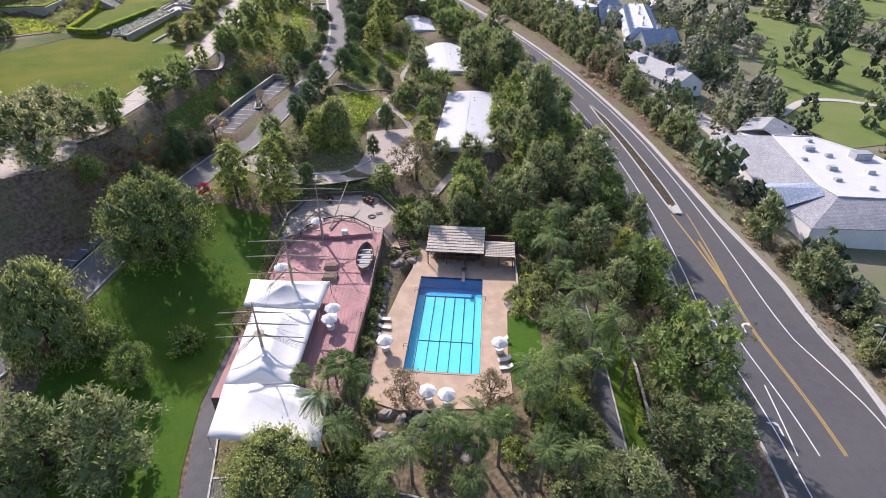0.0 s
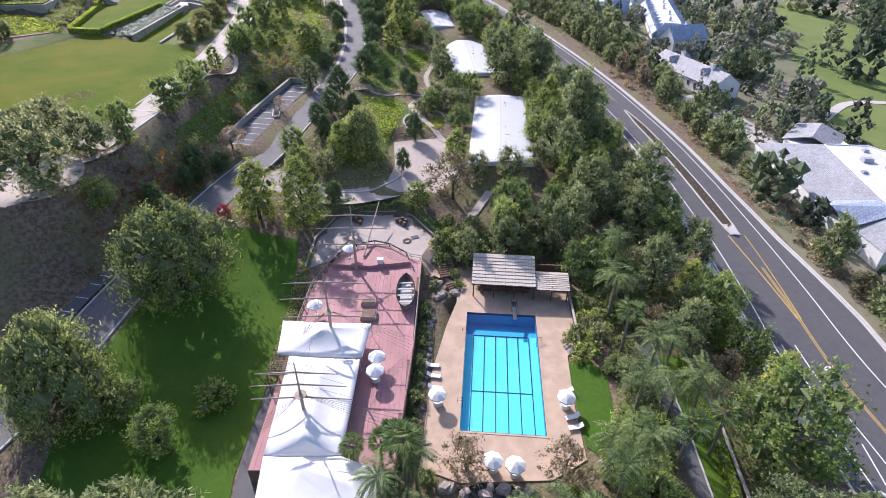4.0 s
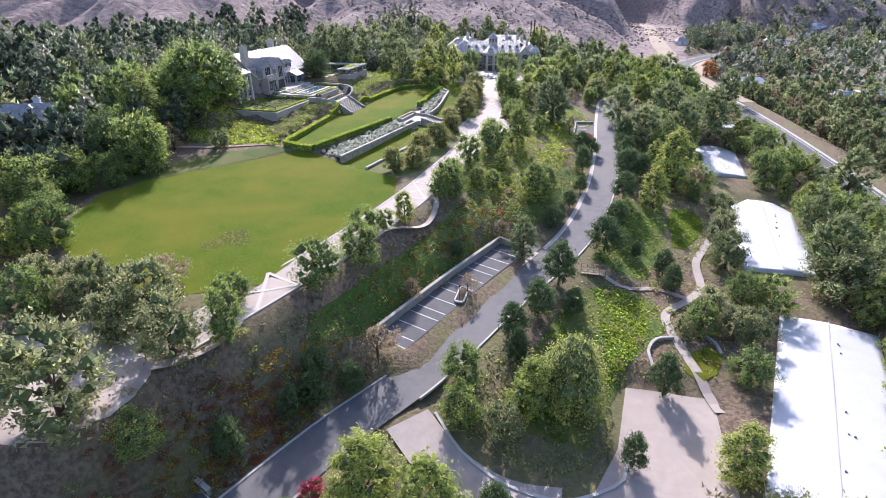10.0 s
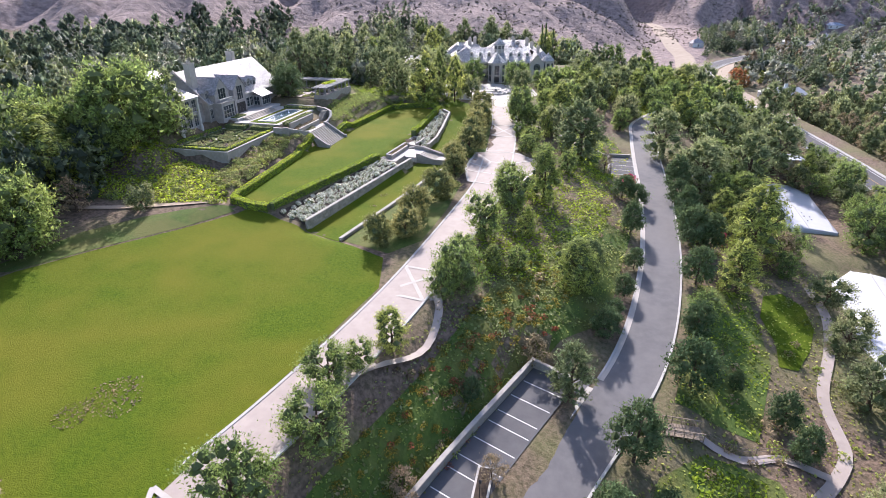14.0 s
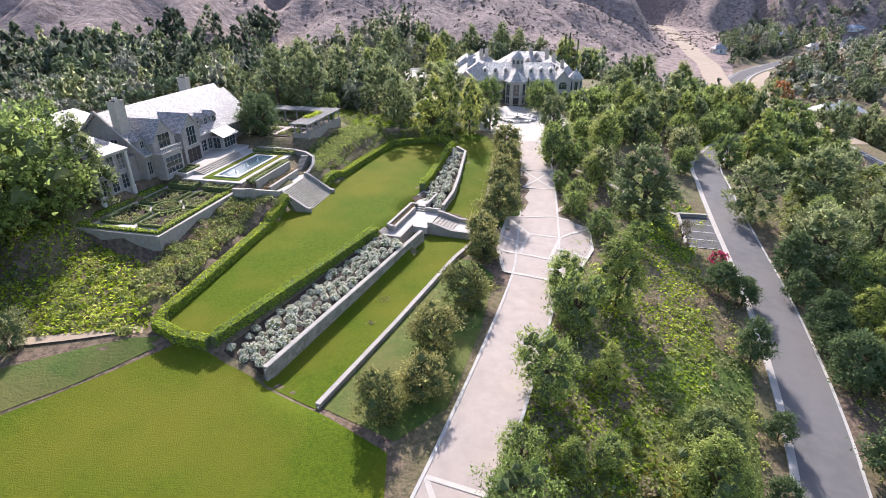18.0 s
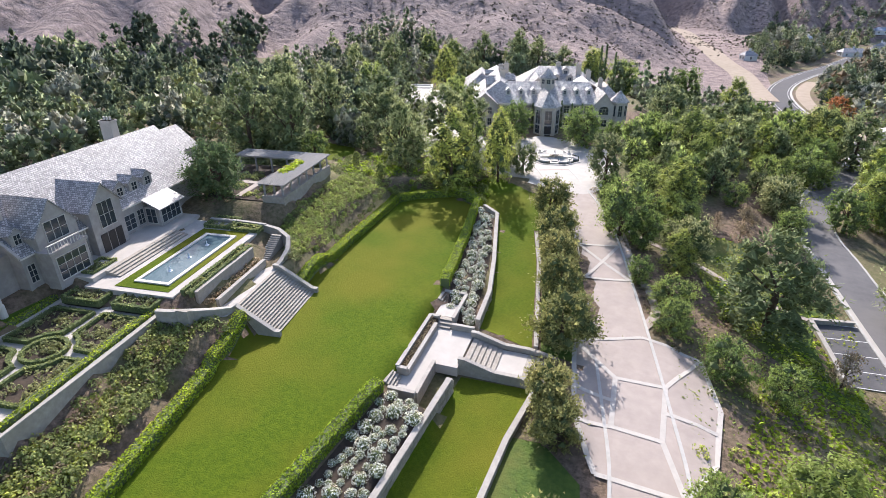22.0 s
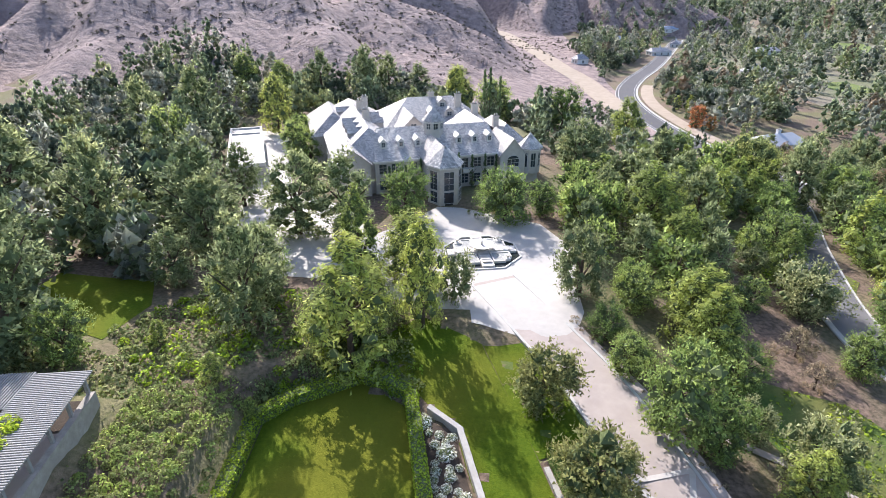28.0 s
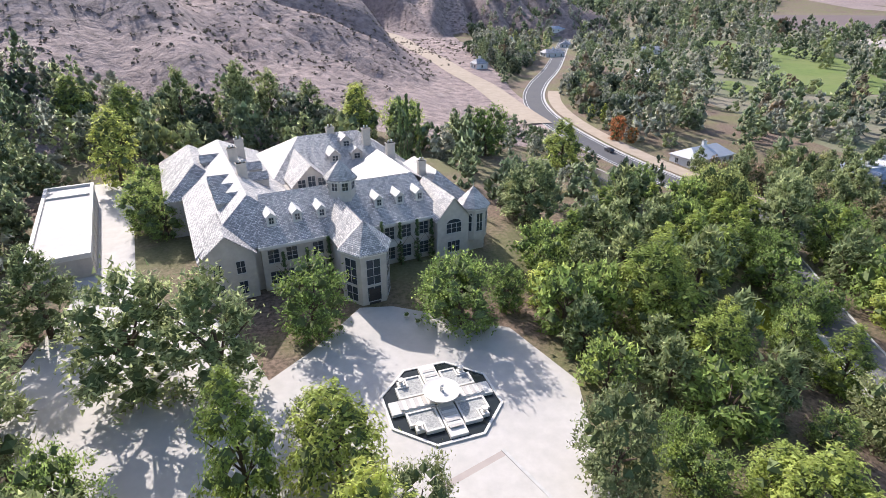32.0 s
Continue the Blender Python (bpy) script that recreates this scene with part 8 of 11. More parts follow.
# left pavement
_lp = cut(road, 60, 150)
strip("pavement", _lp, np.interp(_lp[:, 1], [60, 104, 150], [-11.2, -10.2, -8.4]), np.interp(_lp[:, 1], [60, 104, 150], [-9.9, -8.9, -7.9]), 0.12, KERB, "pale concrete pavement beside the road", "pavement")
for o, s in ((13.5, 1), (-13.0, 2)):
    ln = cut(road, 45, 330)
    a, b = offset_line(ln, o - 2.6 if o > 0 else o + 2.2), offset_line(ln, o + 6 if o > 0 else o - 3)
    poly = [tuple(p[:2]) for p in a[::6]] + [tuple(p[:2]) for p in b[::-6]]
    groundcover("verge_planting", poly, 1.6, 0.24, LEAF_DRY if s == 1 else LEAF_SHRUB, "dry brownish shrubs and litter beside the road", 21 + s, height=0.4, spots=0.5)

# lamp at the roadside
_lamp = thing("street_lamp", pose(66, 61, zat(66, 61)), "tall grey street lamp post", "street lamp")
bm = bmesh.new()
cyl(bm, (0, 0, -0.3), (0, 0, 8), 0.1, 0.06, 8)
part("pole", bm, KERB, _lamp)
bm = bmesh.new()
cyl(bm, (0, 0, 7.9), (-1.8, 0, 8.3), 0.05, 0.04, 6)
box(bm, -2.4, -1.7, -0.12, 0.12, 8.22, 8.36)
part("lamp_head", bm, KERB, _lamp)

# estate drive
for a, b, o in ((10, 121, -3.75), (161, 390, -3.75), (10, 103, 3.25), (117, 390, 3.25)):
    kerb(cut(drive, a, b), o, "pale concrete kerb of the estate drive", 0.3, 0.13)
strip("parking_apron", cut(drive, 119, 162), -6.6, -4.2, 0.012, DRIVE, "asphalt apron between drive and parking stalls", "driveway")
strip("gutter", cut(drive, 121, 161), -4.3, -3.5, 0.06, PALE_CONCRETE, "pale concrete gutter between drive and parking", "gutter")
strip("gutter", cut(drive, 161, 390), -3.6, -3.0, 0.035, PALE_CONCRETE, "pale concrete gutter of the drive", "gutter")
LOT_DARK = material("parking_asphalt", (0.12, 0.118, 0.122), (0.095, 0.094, 0.098), 0.7, 0.88, 0.006, 30, (0.145, 0.14, 0.14), 0.2, 0.5)


def parking(line, width, stalls, label, wall_h=1.4):
    """Stalls along the drive: asphalt, painted lines and a stone retaining wall behind."""
    l = spline(line, 1.0)
    strip("parking_bay", l, -width / 2 - 0.2, width / 2 + 0.3, 0.03, LOT_DARK, label, "parking")
    s = sides(l)
    for k in range(stalls + 1):
        i = int((len(l) - 1) * k / stalls)
        p, q = l[i], s[i]
        a = Vector((p[0] - q[0] * width / 2, p[1] - q[1] * width / 2, p[2] + 0.045))
        b = Vector((p[0] + q[0] * width / 2, p[1] + q[1] * width / 2, p[2] + 0.045))
        d = (b - a).normalized()
        n = Vector((-d.y, d.x, 0)) * 0.07
        bm = bmesh.new()
        bm.faces.new([bm.verts.new(v) for v in (a - n, b - n, b + n, a + n)])
        tagged(part("stall_line", bm, WHITE_PAINT), "white painted parking stall line", "road marking", kind="structure")
    w = offset_line(l, -width / 2 - 0.5)
    pts = [tuple(p[:2]) for p in w[::4]] + [tuple(w[-1][:2])]
    e = l[-1]
    pts.append((e[0] + s[-1][0] * width * 0.42, e[1] + s[-1][1] * width * 0.42 + 0.4))
    wall_run("retaining_wall", pts, [w[min(i * 4, len(w) - 1)][2] + wall_h for i in range(len(pts) - 1)] + [e[2] + 0.7], w[:, 2].min() - 1, 0.5, "long pale stone retaining wall behind the parking stalls")


parking([(-53.3, 124.5, 10.15), (-50.2, 142, 11.3), (-46.2, 160.5, 12.5)], 5.6, 13, "asphalt parking bay cut into the slope")
parking([(-67, 66, 4.4), (-64.5, 80, 5.6), (-61.5, 94, 6.9)], 5.6, 10, "shaded asphalt parking bay beside the drive", 1.2)
parking(UPPER_PARKING, 5.6, 4, "small asphalt parking bay beside the upper drive", 0.7)
_isl = thing("parking_island", pose(-48.6, 140.5, zat(-48.6, 140.5), 0, 0, 102), "kerbed planted island between parking stalls", "island")
bm = bmesh.new()
prism(bm, [(2.6, -0.9), (2.6, 0.9), (-2.0, 0.9), (-2.6, 0.5), (-2.6, -0.5), (-2.0, -0.9)], 0.0, 0.3)
part("kerb", bm, KERB, _isl)
part("soil", boxes((-2.2, 2.4, -0.65, 0.65, 0.1, 0.33)), SOIL, _isl)
bm = bmesh.new()
cyl(bm, (-1.8, 0, 0.3), (-1.8, 0, 2.6), 0.05, 0.04, 6)
lathe(bm, [(0.05, 2.6), (0.17, 2.7), (0.2, 2.95), (0.04, 3.1)], 8, (-1.8, 0, 0))
part("lamp_post", bm, DOOR_WOOD, _isl)

# garden plaza bands and promenade pattern
COPING_PALE = material("paving_band_concrete", (0.52, 0.485, 0.44), (0.45, 0.42, 0.38), 1.5, 0.85, 0.004, 10)


def band(pts, w=0.55, lift=0.07, label="pale concrete band in the paving"):
    l = np.array([(x, y, 0) for x, y in pts], float)
    if len(l) == 2:
        n = max(2, int(np.hypot(*(l[1] - l[0])[:2]) / 1.0))
        l = np.array([l[0] + (l[1] - l[0]) * k / n for k in range(n + 1)])
    l[:, 2] = [zat(x, y) for x, y, _ in l]
    strip("paving_band", l, -w / 2, w / 2, lift + 0.1, COPING_PALE, label, "paving band")


PLZ = [(-84.6, 226.0), (-77, 230.2), (-69.9, 229.4), (-67.6, 221), (-68, 212.5), (-70.4, 206.8), (-78.4, 206.6), (-81.6, 212.4), (-82.8, 217.4)]
drape("garden_plaza", PLZ, CONCRETE, "pale concrete garden plaza on the promenade", "plaza", lift=0.13)
for i in range(len(PLZ)):
    band([PLZ[i], PLZ[(i + 1) % len(PLZ)]])
_in = [(-78.8, 221.0), (-73.4, 221.6), (-73.0, 213.2), (-78.0, 213.2)]
for i in range(4):
    band([_in[i], _in[(i + 1) % 4]])
for a, b in ((_in[0], PLZ[0]), (_in[1], PLZ[2]), (_in[2], PLZ[5]), (_in[3], PLZ[7]), (((_in[0][0] + _in[3][0]) / 2, 217.1), PLZ[8]), (((_in[1][0] + _in[2][0]) / 2, 217.4), (-67.7, 217.2))):
    band([a, b])
for y0, y1 in ((112, 122), (157.8, 167.5), (242.5, 254)):
    seg = cut(prom, y0, y1)
    a, b = offset_line(seg, -3.3), offset_line(seg, 3.3)
    for p, q in ((a[0], b[0]), (a[-1], b[-1]), (a[0], b[-1]), (b[0], a[-1])):
        band([tuple(p[:2]), tuple(q[:2])])
kerb(prom, -3.55, "pale kerb along the promenade", 0.35, 0.1)
kerb(prom, 3.55, "pale kerb along the promenade", 0.35, 0.1)

# planting strip right of the promenade
_ps = [p for p in offset_line(cut(prom, 165, 275), 4.9)]
bushes("border_plants", [(p[0] + 0.5 * math.sin(i * 2.1), p[1] + 0.5 * math.cos(i * 3.3)) for i, p in enumerate(np.repeat(_ps, 4, axis=0)) if not 203 < p[1] < 232], 0.34, 0.32, 22, 0.11, LEAF_DRY, "low dark border plants beside the promenade", 8, "plants")

# lower court with curved bands
drape("turning_court", LEFT_COURT, CONCRETE, "pale concrete turning court under oak trees", "court", lift=0.12)
band([(-88, 92.4), (-84.5, 93.8), (-80.5, 94.4), (-76, 96.4), (-72.5, 99.8)], 0.9)
drape("court_lawn", [(-88, 91.8), (-84.5, 93.2), (-80.8, 93.9), (-79.6, 91.6), (-82, 88.2), (-86, 88)], LAWN, "small lawn inside the turning court", "lawn", lift=0.16)
# path from the promenade
for pts, w, nm in (([(-66.3, 141), (-63.5, 146), (-61.5, 152), (-63, 159), (-66, 163)], 1.8, "curving pale garden path"), ([(-70.6, 98.2), (-68.4, 100.4), (-67.5, 103.3), (-67.2, 107), (-68.6, 111.4)], 1.7, "curving pale garden path"),
                   ([(-11.8, 205), (-10.2, 196), (-10.9, 186), (-12.8, 175), (-11.4, 166), (-13, 160.5), (-16.3, 153), (-13.6, 146), (-9.8, 139), (-7, 134)], 1.5, "winding pale concrete garden path"),
                   ([(-27.5, 158.5), (-23, 158), (-18.5, 160.8), (-13.5, 160.5)], 1.2, "narrow pale garden path"), ([(-78, 230), (-76, 238), (-81, 250), (-85, 262), (-92, 275)], 1.3, "pale side path behind the trees"),
                   ([(-84, 262), (-72, 257), (-62, 250), (-55, 250)], 1.0, "pale dirt track across the slope"), ([(-10, 95), (-4.5, 101), (-1, 107), (2, 113)], 1.7, "timber boardwalk through the trees")):
    l = spline([(x, y, 0) for x, y in pts], 1.5)
    l[:, 2] = zats(l[:, 0], l[:, 1])
    strip("garden_path", l, -w / 2, w / 2, 0.13, CONCRETE, nm, "path")
# greens
drape("putting_green", [(-20.2, 190), (-19.5, 197), (-16.5, 200), (-13.4, 197.5), (-12.4, 191), (-13.6, 184.5), (-15.5, 179), (-18, 178.5), (-18.2, 184)], LAWN, "smooth bright putting green", "putting green", lift=0.1)
drape("putting_green", [(-12.5, 143), (-9.5, 147.5), (-7, 146), (-7.8, 141), (-9.8, 138.5), (-12, 139.5)], LAWN, "small smooth putting green", "putting green", lift=0.1)
for k, (pl, sd) in enumerate((([(-31, 118.5), (-22, 119.5), (-19.8, 137), (-15.5, 149), (-19, 157), (-27, 156.5), (-31.5, 150), (-33.5, 132)], 1), ([(-31, 162), (-21, 162), (-19, 178), (-22, 196), (-30, 192)], 2), ([(-60, 112), (-56.8, 127), (-51.2, 151), (-49, 162), (-42, 175), (-43, 205), (-52, 205), (-58, 180), (-60, 150), (-63, 118)], 3), ([(-52, 228), (-50, 250), (-62, 268), (-78, 272), (-66, 240)], 4), ([(-50, 290), (-60, 300), (-58, 318), (-49, 315), (-43, 300)], 5))):
    drape("rough_grass", pl, ROUGH_GRASS, "rough green and yellow grass on the slope", "grass", lift=0.05)
    groundcover("slope_groundcover", pl, 4.5, 0.22, LEAF_HEDGE if k != 2 else LEAF_SHRUB, "patchy green groundcover on the slope", 30 + k, height=0.25, spots=0.75)
groundcover("slope_groundcover", [(-66, 88), (-58, 100), (-56.5, 118), (-63, 118), (-68, 104)], 4, 0.24, LEAF_DRY, "reddish-brown groundcover on the shaded slope", 37, height=0.3, spots=0.6)
groundcover("slope_groundcover", [(-60, 112), (-49, 162), (-43, 205), (-60, 215), (-66, 190), (-62, 165)], 1.6, 0.24, LEAF_OLIVE, "dry grass tufts on the slope", 38, height=0.3, spots=0.5)
# left lawn by the ship
drape("side_lawn", [(-56, 62), (-51, 92), (-44, 97), (-34.5, 96), (-32.6, 80), (-32.4, 62), (-32.7, 50), (-31.2, 40), (-28.6, 30), (-52, 30)], LAWN_GREEN, "shaded green lawn beside the timber ship", "lawn", lift=0.08)
# timber bridge and rail
_br = thing("footbridge", pose(-29.8, 157.6, zat(-29.8, 157.6) + 0.35, 0, 0, -78), "small timber footbridge with railings", "bridge")
TIMBER = material("weathered_timber", (0.30, 0.24, 0.18), (0.20, 0.16, 0.12), 4, 0.85, 0.01, 10, local=True)
for k in range(13):
    part("plank", boxes((-1.1, 1.1, -2.2 + k * 0.34, -1.9 + k * 0.34, 0, 0.07)), TIMBER, _br)
for x in (-1.1, 1.1):
    for k in range(5):
        part("rail_post", boxes((x - 0.05, x + 0.05, -2.2 + k * 1.08, -2.1 + k * 1.08, -0.3, 1.0)), TIMBER, _br)
    part("handrail", boxes((x - 0.06, x + 0.06, -2.3, 2.3, 0.98, 1.06), (x - 0.03, x + 0.03, -2.3, 2.3, 0.5, 0.56)), TIMBER, _br)
_fc = thing("rail_fence", Matrix(), "low timber rail fence along the garden path", "fence")
_fl = spline([(-28.5, 159.4, 0), (-23, 159.1, 0), (-18.5, 161.8, 0), (-14, 161.6, 0)], 1.6)
for a, b in zip(_fl, _fl[1:]):
    za, zb = zat(*a[:2]), zat(*b[:2])
    bm = bmesh.new()
    cyl(bm, (a[0], a[1], za - 0.2), (a[0], a[1], za + 0.95), 0.06, 0.05, 6)
    part("post", bm, TIMBER, _fc)
    bm = bmesh.new()
    for h in (0.45, 0.85):
        cyl(bm, (a[0], a[1], za + h), (b[0], b[1], zb + h), 0.04, 0.04, 5)
    part("rail", bm, TIMBER, _fc)
# curved planter walls by the plaza
for pts in ([(-16.5, 138), (-17.6, 141.5), (-16.8, 145), (-14.4, 146.8)], [(-10.2, 150), (-8.4, 148.5), (-7.4, 146)]):
    l = spline([(x, y, 0) for x, y in pts], 0.8)
    wall_run("garden_wall", [tuple(p[:2]) for p in l], [zat(p[0], p[1]) + 0.55 for p in l], 5, 0.35, "low curved pale garden wall")
kerb(np.column_stack([spline([(-41.5, 116, 0), (-36, 112.3, 0), (-29, 110.9, 0), (-21.5, 112.6, 0), (-17, 117.5, 0), (-17.8, 122, 0)])[:, :2], [zat(p[0], p[1]) + 0.1 for p in spline([(-41.5, 116, 0), (-36, 112.3, 0), (-29, 110.9, 0), (-21.5, 112.6, 0), (-17, 117.5, 0), (-17.8, 122, 0)])]]), 0, "curved pale kerb of the side drive", 0.4)

# covered courts
def court_cover(outline, z, ridge, name_label):
    e = thing("court_cover", Matrix(), name_label, "court cover")
    (ax, ay), (bx, by) = ridge
    L = math.hypot(bx - ax, by - ay)

    def top(x, y):
        d = abs((x - ax) * (by - ay) - (y - ay) * (bx - ax)) / L
        return z + 1.0 - 0.07 * d + 0.04 * math.sin(x * 1.7 + y * 0.6) * math.sin(y * 0.9)
    ob = drape("sheet", outline, WHITE_COVER, "", "", lift=0.0, level=top, thick=0.9, kind="")
    ob.parent = e
    bm = bmesh.new()
    n = 20
    l = np.array([(ax + (bx - ax) * k / n, ay + (by - ay) * k / n, top(ax + (bx - ax) * k / n, ay + (by - ay) * k / n) + 0.02) for k in range(n + 1)])
    part("seam", ribbon_bm(l, -0.06, 0.06, 0.03, thick=0.06), KERB, e)
    c = np.mean(outline, axis=0)
    for k, (x, y) in enumerate(outline):
        bm = bmesh.new()
        cyl(bm, (x, y, z - 0.8), (x, y, z + 0.95), 0.07, 0.07, 6)
        part("post", bm, KERB, e)
    r = random.Random(int(z * 10))
    for k in range(7):
        f = r.uniform(0.1, 0.9)
        x, y = ax + (bx - ax) * f + r.uniform(0.4, 2.2), ay + (by - ay) * f
        part("weight", boxes((x - 0.12, x + 0.12, y - 0.12, y + 0.12, top(x, y) - 0.02, top(x, y) + 0.14)), LOT_DARK, e)
    return e


court_cover(COURT_A, 7.4, ((4.6, 118.8), (8.6, 163.6)), "white tarpaulin cover over a long court")
court_cover(COURT_B, 9.2, ((2.4, 177.6), (0.2, 219.6)), "white tarpaulin cover over a rounded court")
court_cover(COURT_C, 10.8, ((-8.5, 235), (-13, 267.3)), "white tarpaulin cover over a small court")
for x, y, w, d, h in ((-9.5, 279, 4.5, 6, 3.0), (-31.5, 241, 4, 6, 2.6)):
    _k = thing("garden_shed", pose(x, y, zat(x, y), 0, 0, 20), "small white garden pavilion with a flat roof", "shed")
    part("wall", boxes((-w / 2, w / 2, -d / 2, d / 2, -0.5, h)), STUCCO, _k)
    part("roof", boxes((-w / 2 - 0.3, w / 2 + 0.3, -d / 2 - 0.3, d / 2 + 0.3, h, h + 0.18)), WHITE_ROOF, _k)

# a small car on the far road
_car = thing("car", pose(-30.4, 437, zat(-30.4, 437) + 0.14, 0, 0, 14), "dark hatchback car on the far road", "car")
CAR_DARK = material("car_paint_dark", (0.05, 0.052, 0.06), (0.04, 0.042, 0.05), 2, 0.25, spec=0.6)
bm = bmesh.new()
v = box(bm, -0.88, 0.88, -2.1, 2.1, 0.35, 0.95)
bmesh.ops.bevel(bm, geom=bm.edges[:], offset=0.14, segments=2, affect="EDGES")
part("body", bm, CAR_DARK, _car)
bm = bmesh.new()
v = box(bm, -0.78, 0.78, -1.7, 0.9, 0.93, 1.46)
for q in v[4:]:
    q.co.x *= 0.82
    q.co.y = q.co.y * 0.72 - 0.2
part("cabin", bm, GLASS, _car)
part("roof", boxes((-0.6, 0.6, -1.35, 0.4, 1.44, 1.5)), CAR_DARK, _car)
for x in (-0.82, 0.82):
    for y in (-1.35, 1.35):
        bm = bmesh.new()
        cyl(bm, (x - 0.1, y, 0.3), (x + 0.1, y, 0.3), 0.3, 0.3, 12)
        part("wheel", bm, LOT_DARK, _car)

# ---- swimming pool and its deck ----
POOL = Matrix.Translation((0.65, 67.4, 0)) @ Matrix.Rotation(radians(-4.6), 4, "Z")
PW, PL = 5.55, 11.6
DECK_TAN = material("tan_pool_deck", (0.50, 0.37, 0.27), (0.42, 0.31, 0.225), 0.5, 0.85, 0.004, 14, (0.36, 0.265, 0.19), 0.25, 0.5)
bm = bmesh.new()
inv = POOL.inverted()
outline = [inv @ Vector((x, y, 0)) for x, y in [(-10.8, 51), (-9.6, 66), (-7.4, 76), (-5.6, 82), (-5.2, 92), (13.8, 90.5), (12.9, 72), (10.6, 69.5), (9.8, 61), (9.6, 52), (5, 49.3), (-6, 49)]]
bm.faces.new([bm.verts.new((p.x, p.y, 0)) for p in outline])
for co, no in (((-PW, 0, 0), (1, 0, 0)), ((PW, 0, 0), (1, 0, 0)), ((0, -PL, 0), (0, 1, 0)), ((0, PL, 0), (0, 1, 0))):
    bmesh.ops.bisect_plane(bm, geom=bm.verts[:] + bm.edges[:] + bm.faces[:], plane_co=co, plane_no=no)
inside = [f for f in bm.faces if abs(f.calc_center_median().x) < PW and abs(f.calc_center_median().y) < PL]
bmesh.ops.delete(bm, geom=inside, context="FACES")
bmesh.ops.recalc_face_normals(bm, faces=bm.faces)
ext = bmesh.ops.extrude_face_region(bm, geom=bm.faces[:])
for g in ext["geom"]:
    if isinstance(g, bmesh.types.BMVert):
        g.co.z = -0.35
bmesh.ops.recalc_face_normals(bm, faces=bm.faces)
deck = part("pool_deck", bm, DECK_TAN)
deck.matrix_basis = POOL @ pose(0, 0, 0.05)
tagged(deck, "tan concrete deck round the swimming pool", "pool deck", kind="structure")
_pool = thing("swimming_pool", POOL, "long bright-blue swimming pool with dark lane lines", "swimming pool")
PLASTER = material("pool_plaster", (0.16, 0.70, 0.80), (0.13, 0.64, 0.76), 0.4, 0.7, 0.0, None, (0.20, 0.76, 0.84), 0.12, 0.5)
# water's depth tint painted into the colour: walls and deep end darker blue
DEEP = material("pool_depth_tint", (0.035, 0.34, 0.60), (0.03, 0.30, 0.55), 0.5, 0.7)
LINE = material("lane_tile", (0.02, 0.06, 0.12), (0.015, 0.045, 0.1), 3, 0.5)
bm = bmesh.new()
zs, zd, yb = -1.15, -2.3, 7.8
pts = [(-PW, -PL, zs), (PW, -PL, zs), (PW, yb, zs - 0.1), (-PW, yb, zs - 0.1)]
bm.faces.new([bm.verts.new(p) for p in pts])
part("floor", bm, PLASTER, _pool)
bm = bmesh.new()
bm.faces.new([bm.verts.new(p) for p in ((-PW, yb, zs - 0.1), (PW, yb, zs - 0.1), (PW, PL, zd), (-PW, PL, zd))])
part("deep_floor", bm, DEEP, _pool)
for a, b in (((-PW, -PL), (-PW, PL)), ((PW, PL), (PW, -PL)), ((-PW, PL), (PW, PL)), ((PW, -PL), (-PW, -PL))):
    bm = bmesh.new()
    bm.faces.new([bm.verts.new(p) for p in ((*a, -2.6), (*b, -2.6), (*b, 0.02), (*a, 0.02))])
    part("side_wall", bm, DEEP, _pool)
bm = bmesh.new()
for d in ((-PW - 0.28, -PW, -PL - 0.28, PL + 0.28), (PW, PW + 0.28, -PL - 0.28, PL + 0.28), (-PW, PW, -PL - 0.28, -PL), (-PW, PW, PL, PL + 0.28)):
    box(bm, *d, -0.2, 0.1)
part("coping", bm, DECK_TAN, _pool)
bm = bmesh.new()
for d in ((-PW, -PW + 0.05, -PL, PL), (PW - 0.05, PW, -PL, PL), (-PW, PW, PL - 0.05, PL), (-PW, PW, -PL, -PL + 0.05)):
    box(bm, *d, -0.3, 0.09)
part("waterline_tile", bm, LINE, _pool)


for x in (-4.3, -2.58, -0.86, 0.86, 2.58, 4.3):
    part("lane_line", boxes((x - 0.055, x + 0.055, -PL + 0.9, yb - 0.2, zs - 0.12, zs + 0.025)), LINE, _pool)
for y in (-PL + 0.9, -3.8, yb - 0.2):
    part("lane_line", boxes((-4.3, 4.3, y - 0.05, y + 0.05, zs - 0.12, zs + 0.03)), LINE, _pool)
m = bpy.data.materials.new("pool_water")
m.use_nodes = True
nodes, link = m.node_tree.nodes, m.node_tree.links.new
nodes.remove(nodes["Principled BSDF"])
tr, gl, mx, fr = (nodes.new(k) for k in ("ShaderNodeBsdfTransparent", "ShaderNodeBsdfGlossy", "ShaderNodeMixShader", "ShaderNodeFresnel"))
tr.inputs[0].default_value = (0.72, 0.95, 0.99, 1)
gl.inputs["Roughness"].default_value = 0.06
fr.inputs[0].default_value = 1.33
nz, bp = nodes.new("ShaderNodeTexNoise"), nodes.new("ShaderNodeBump")
nz.inputs["Scale"].default_value = 2.5
bp.inputs["Distance"].default_value = 0.02
link(nodes.new("ShaderNodeNewGeometry").outputs["Position"], nz.inputs["Vector"])
link(nz.outputs["Fac"], bp.inputs["Height"])
link(bp.outputs["Normal"], gl.inputs["Normal"])
link(fr.outputs[0], mx.inputs[0])
link(tr.outputs[0], mx.inputs[1])
link(gl.outputs[0], mx.inputs[2])
link(mx.outputs[0], nodes["Material Output"].inputs[0])
bm = bmesh.new()
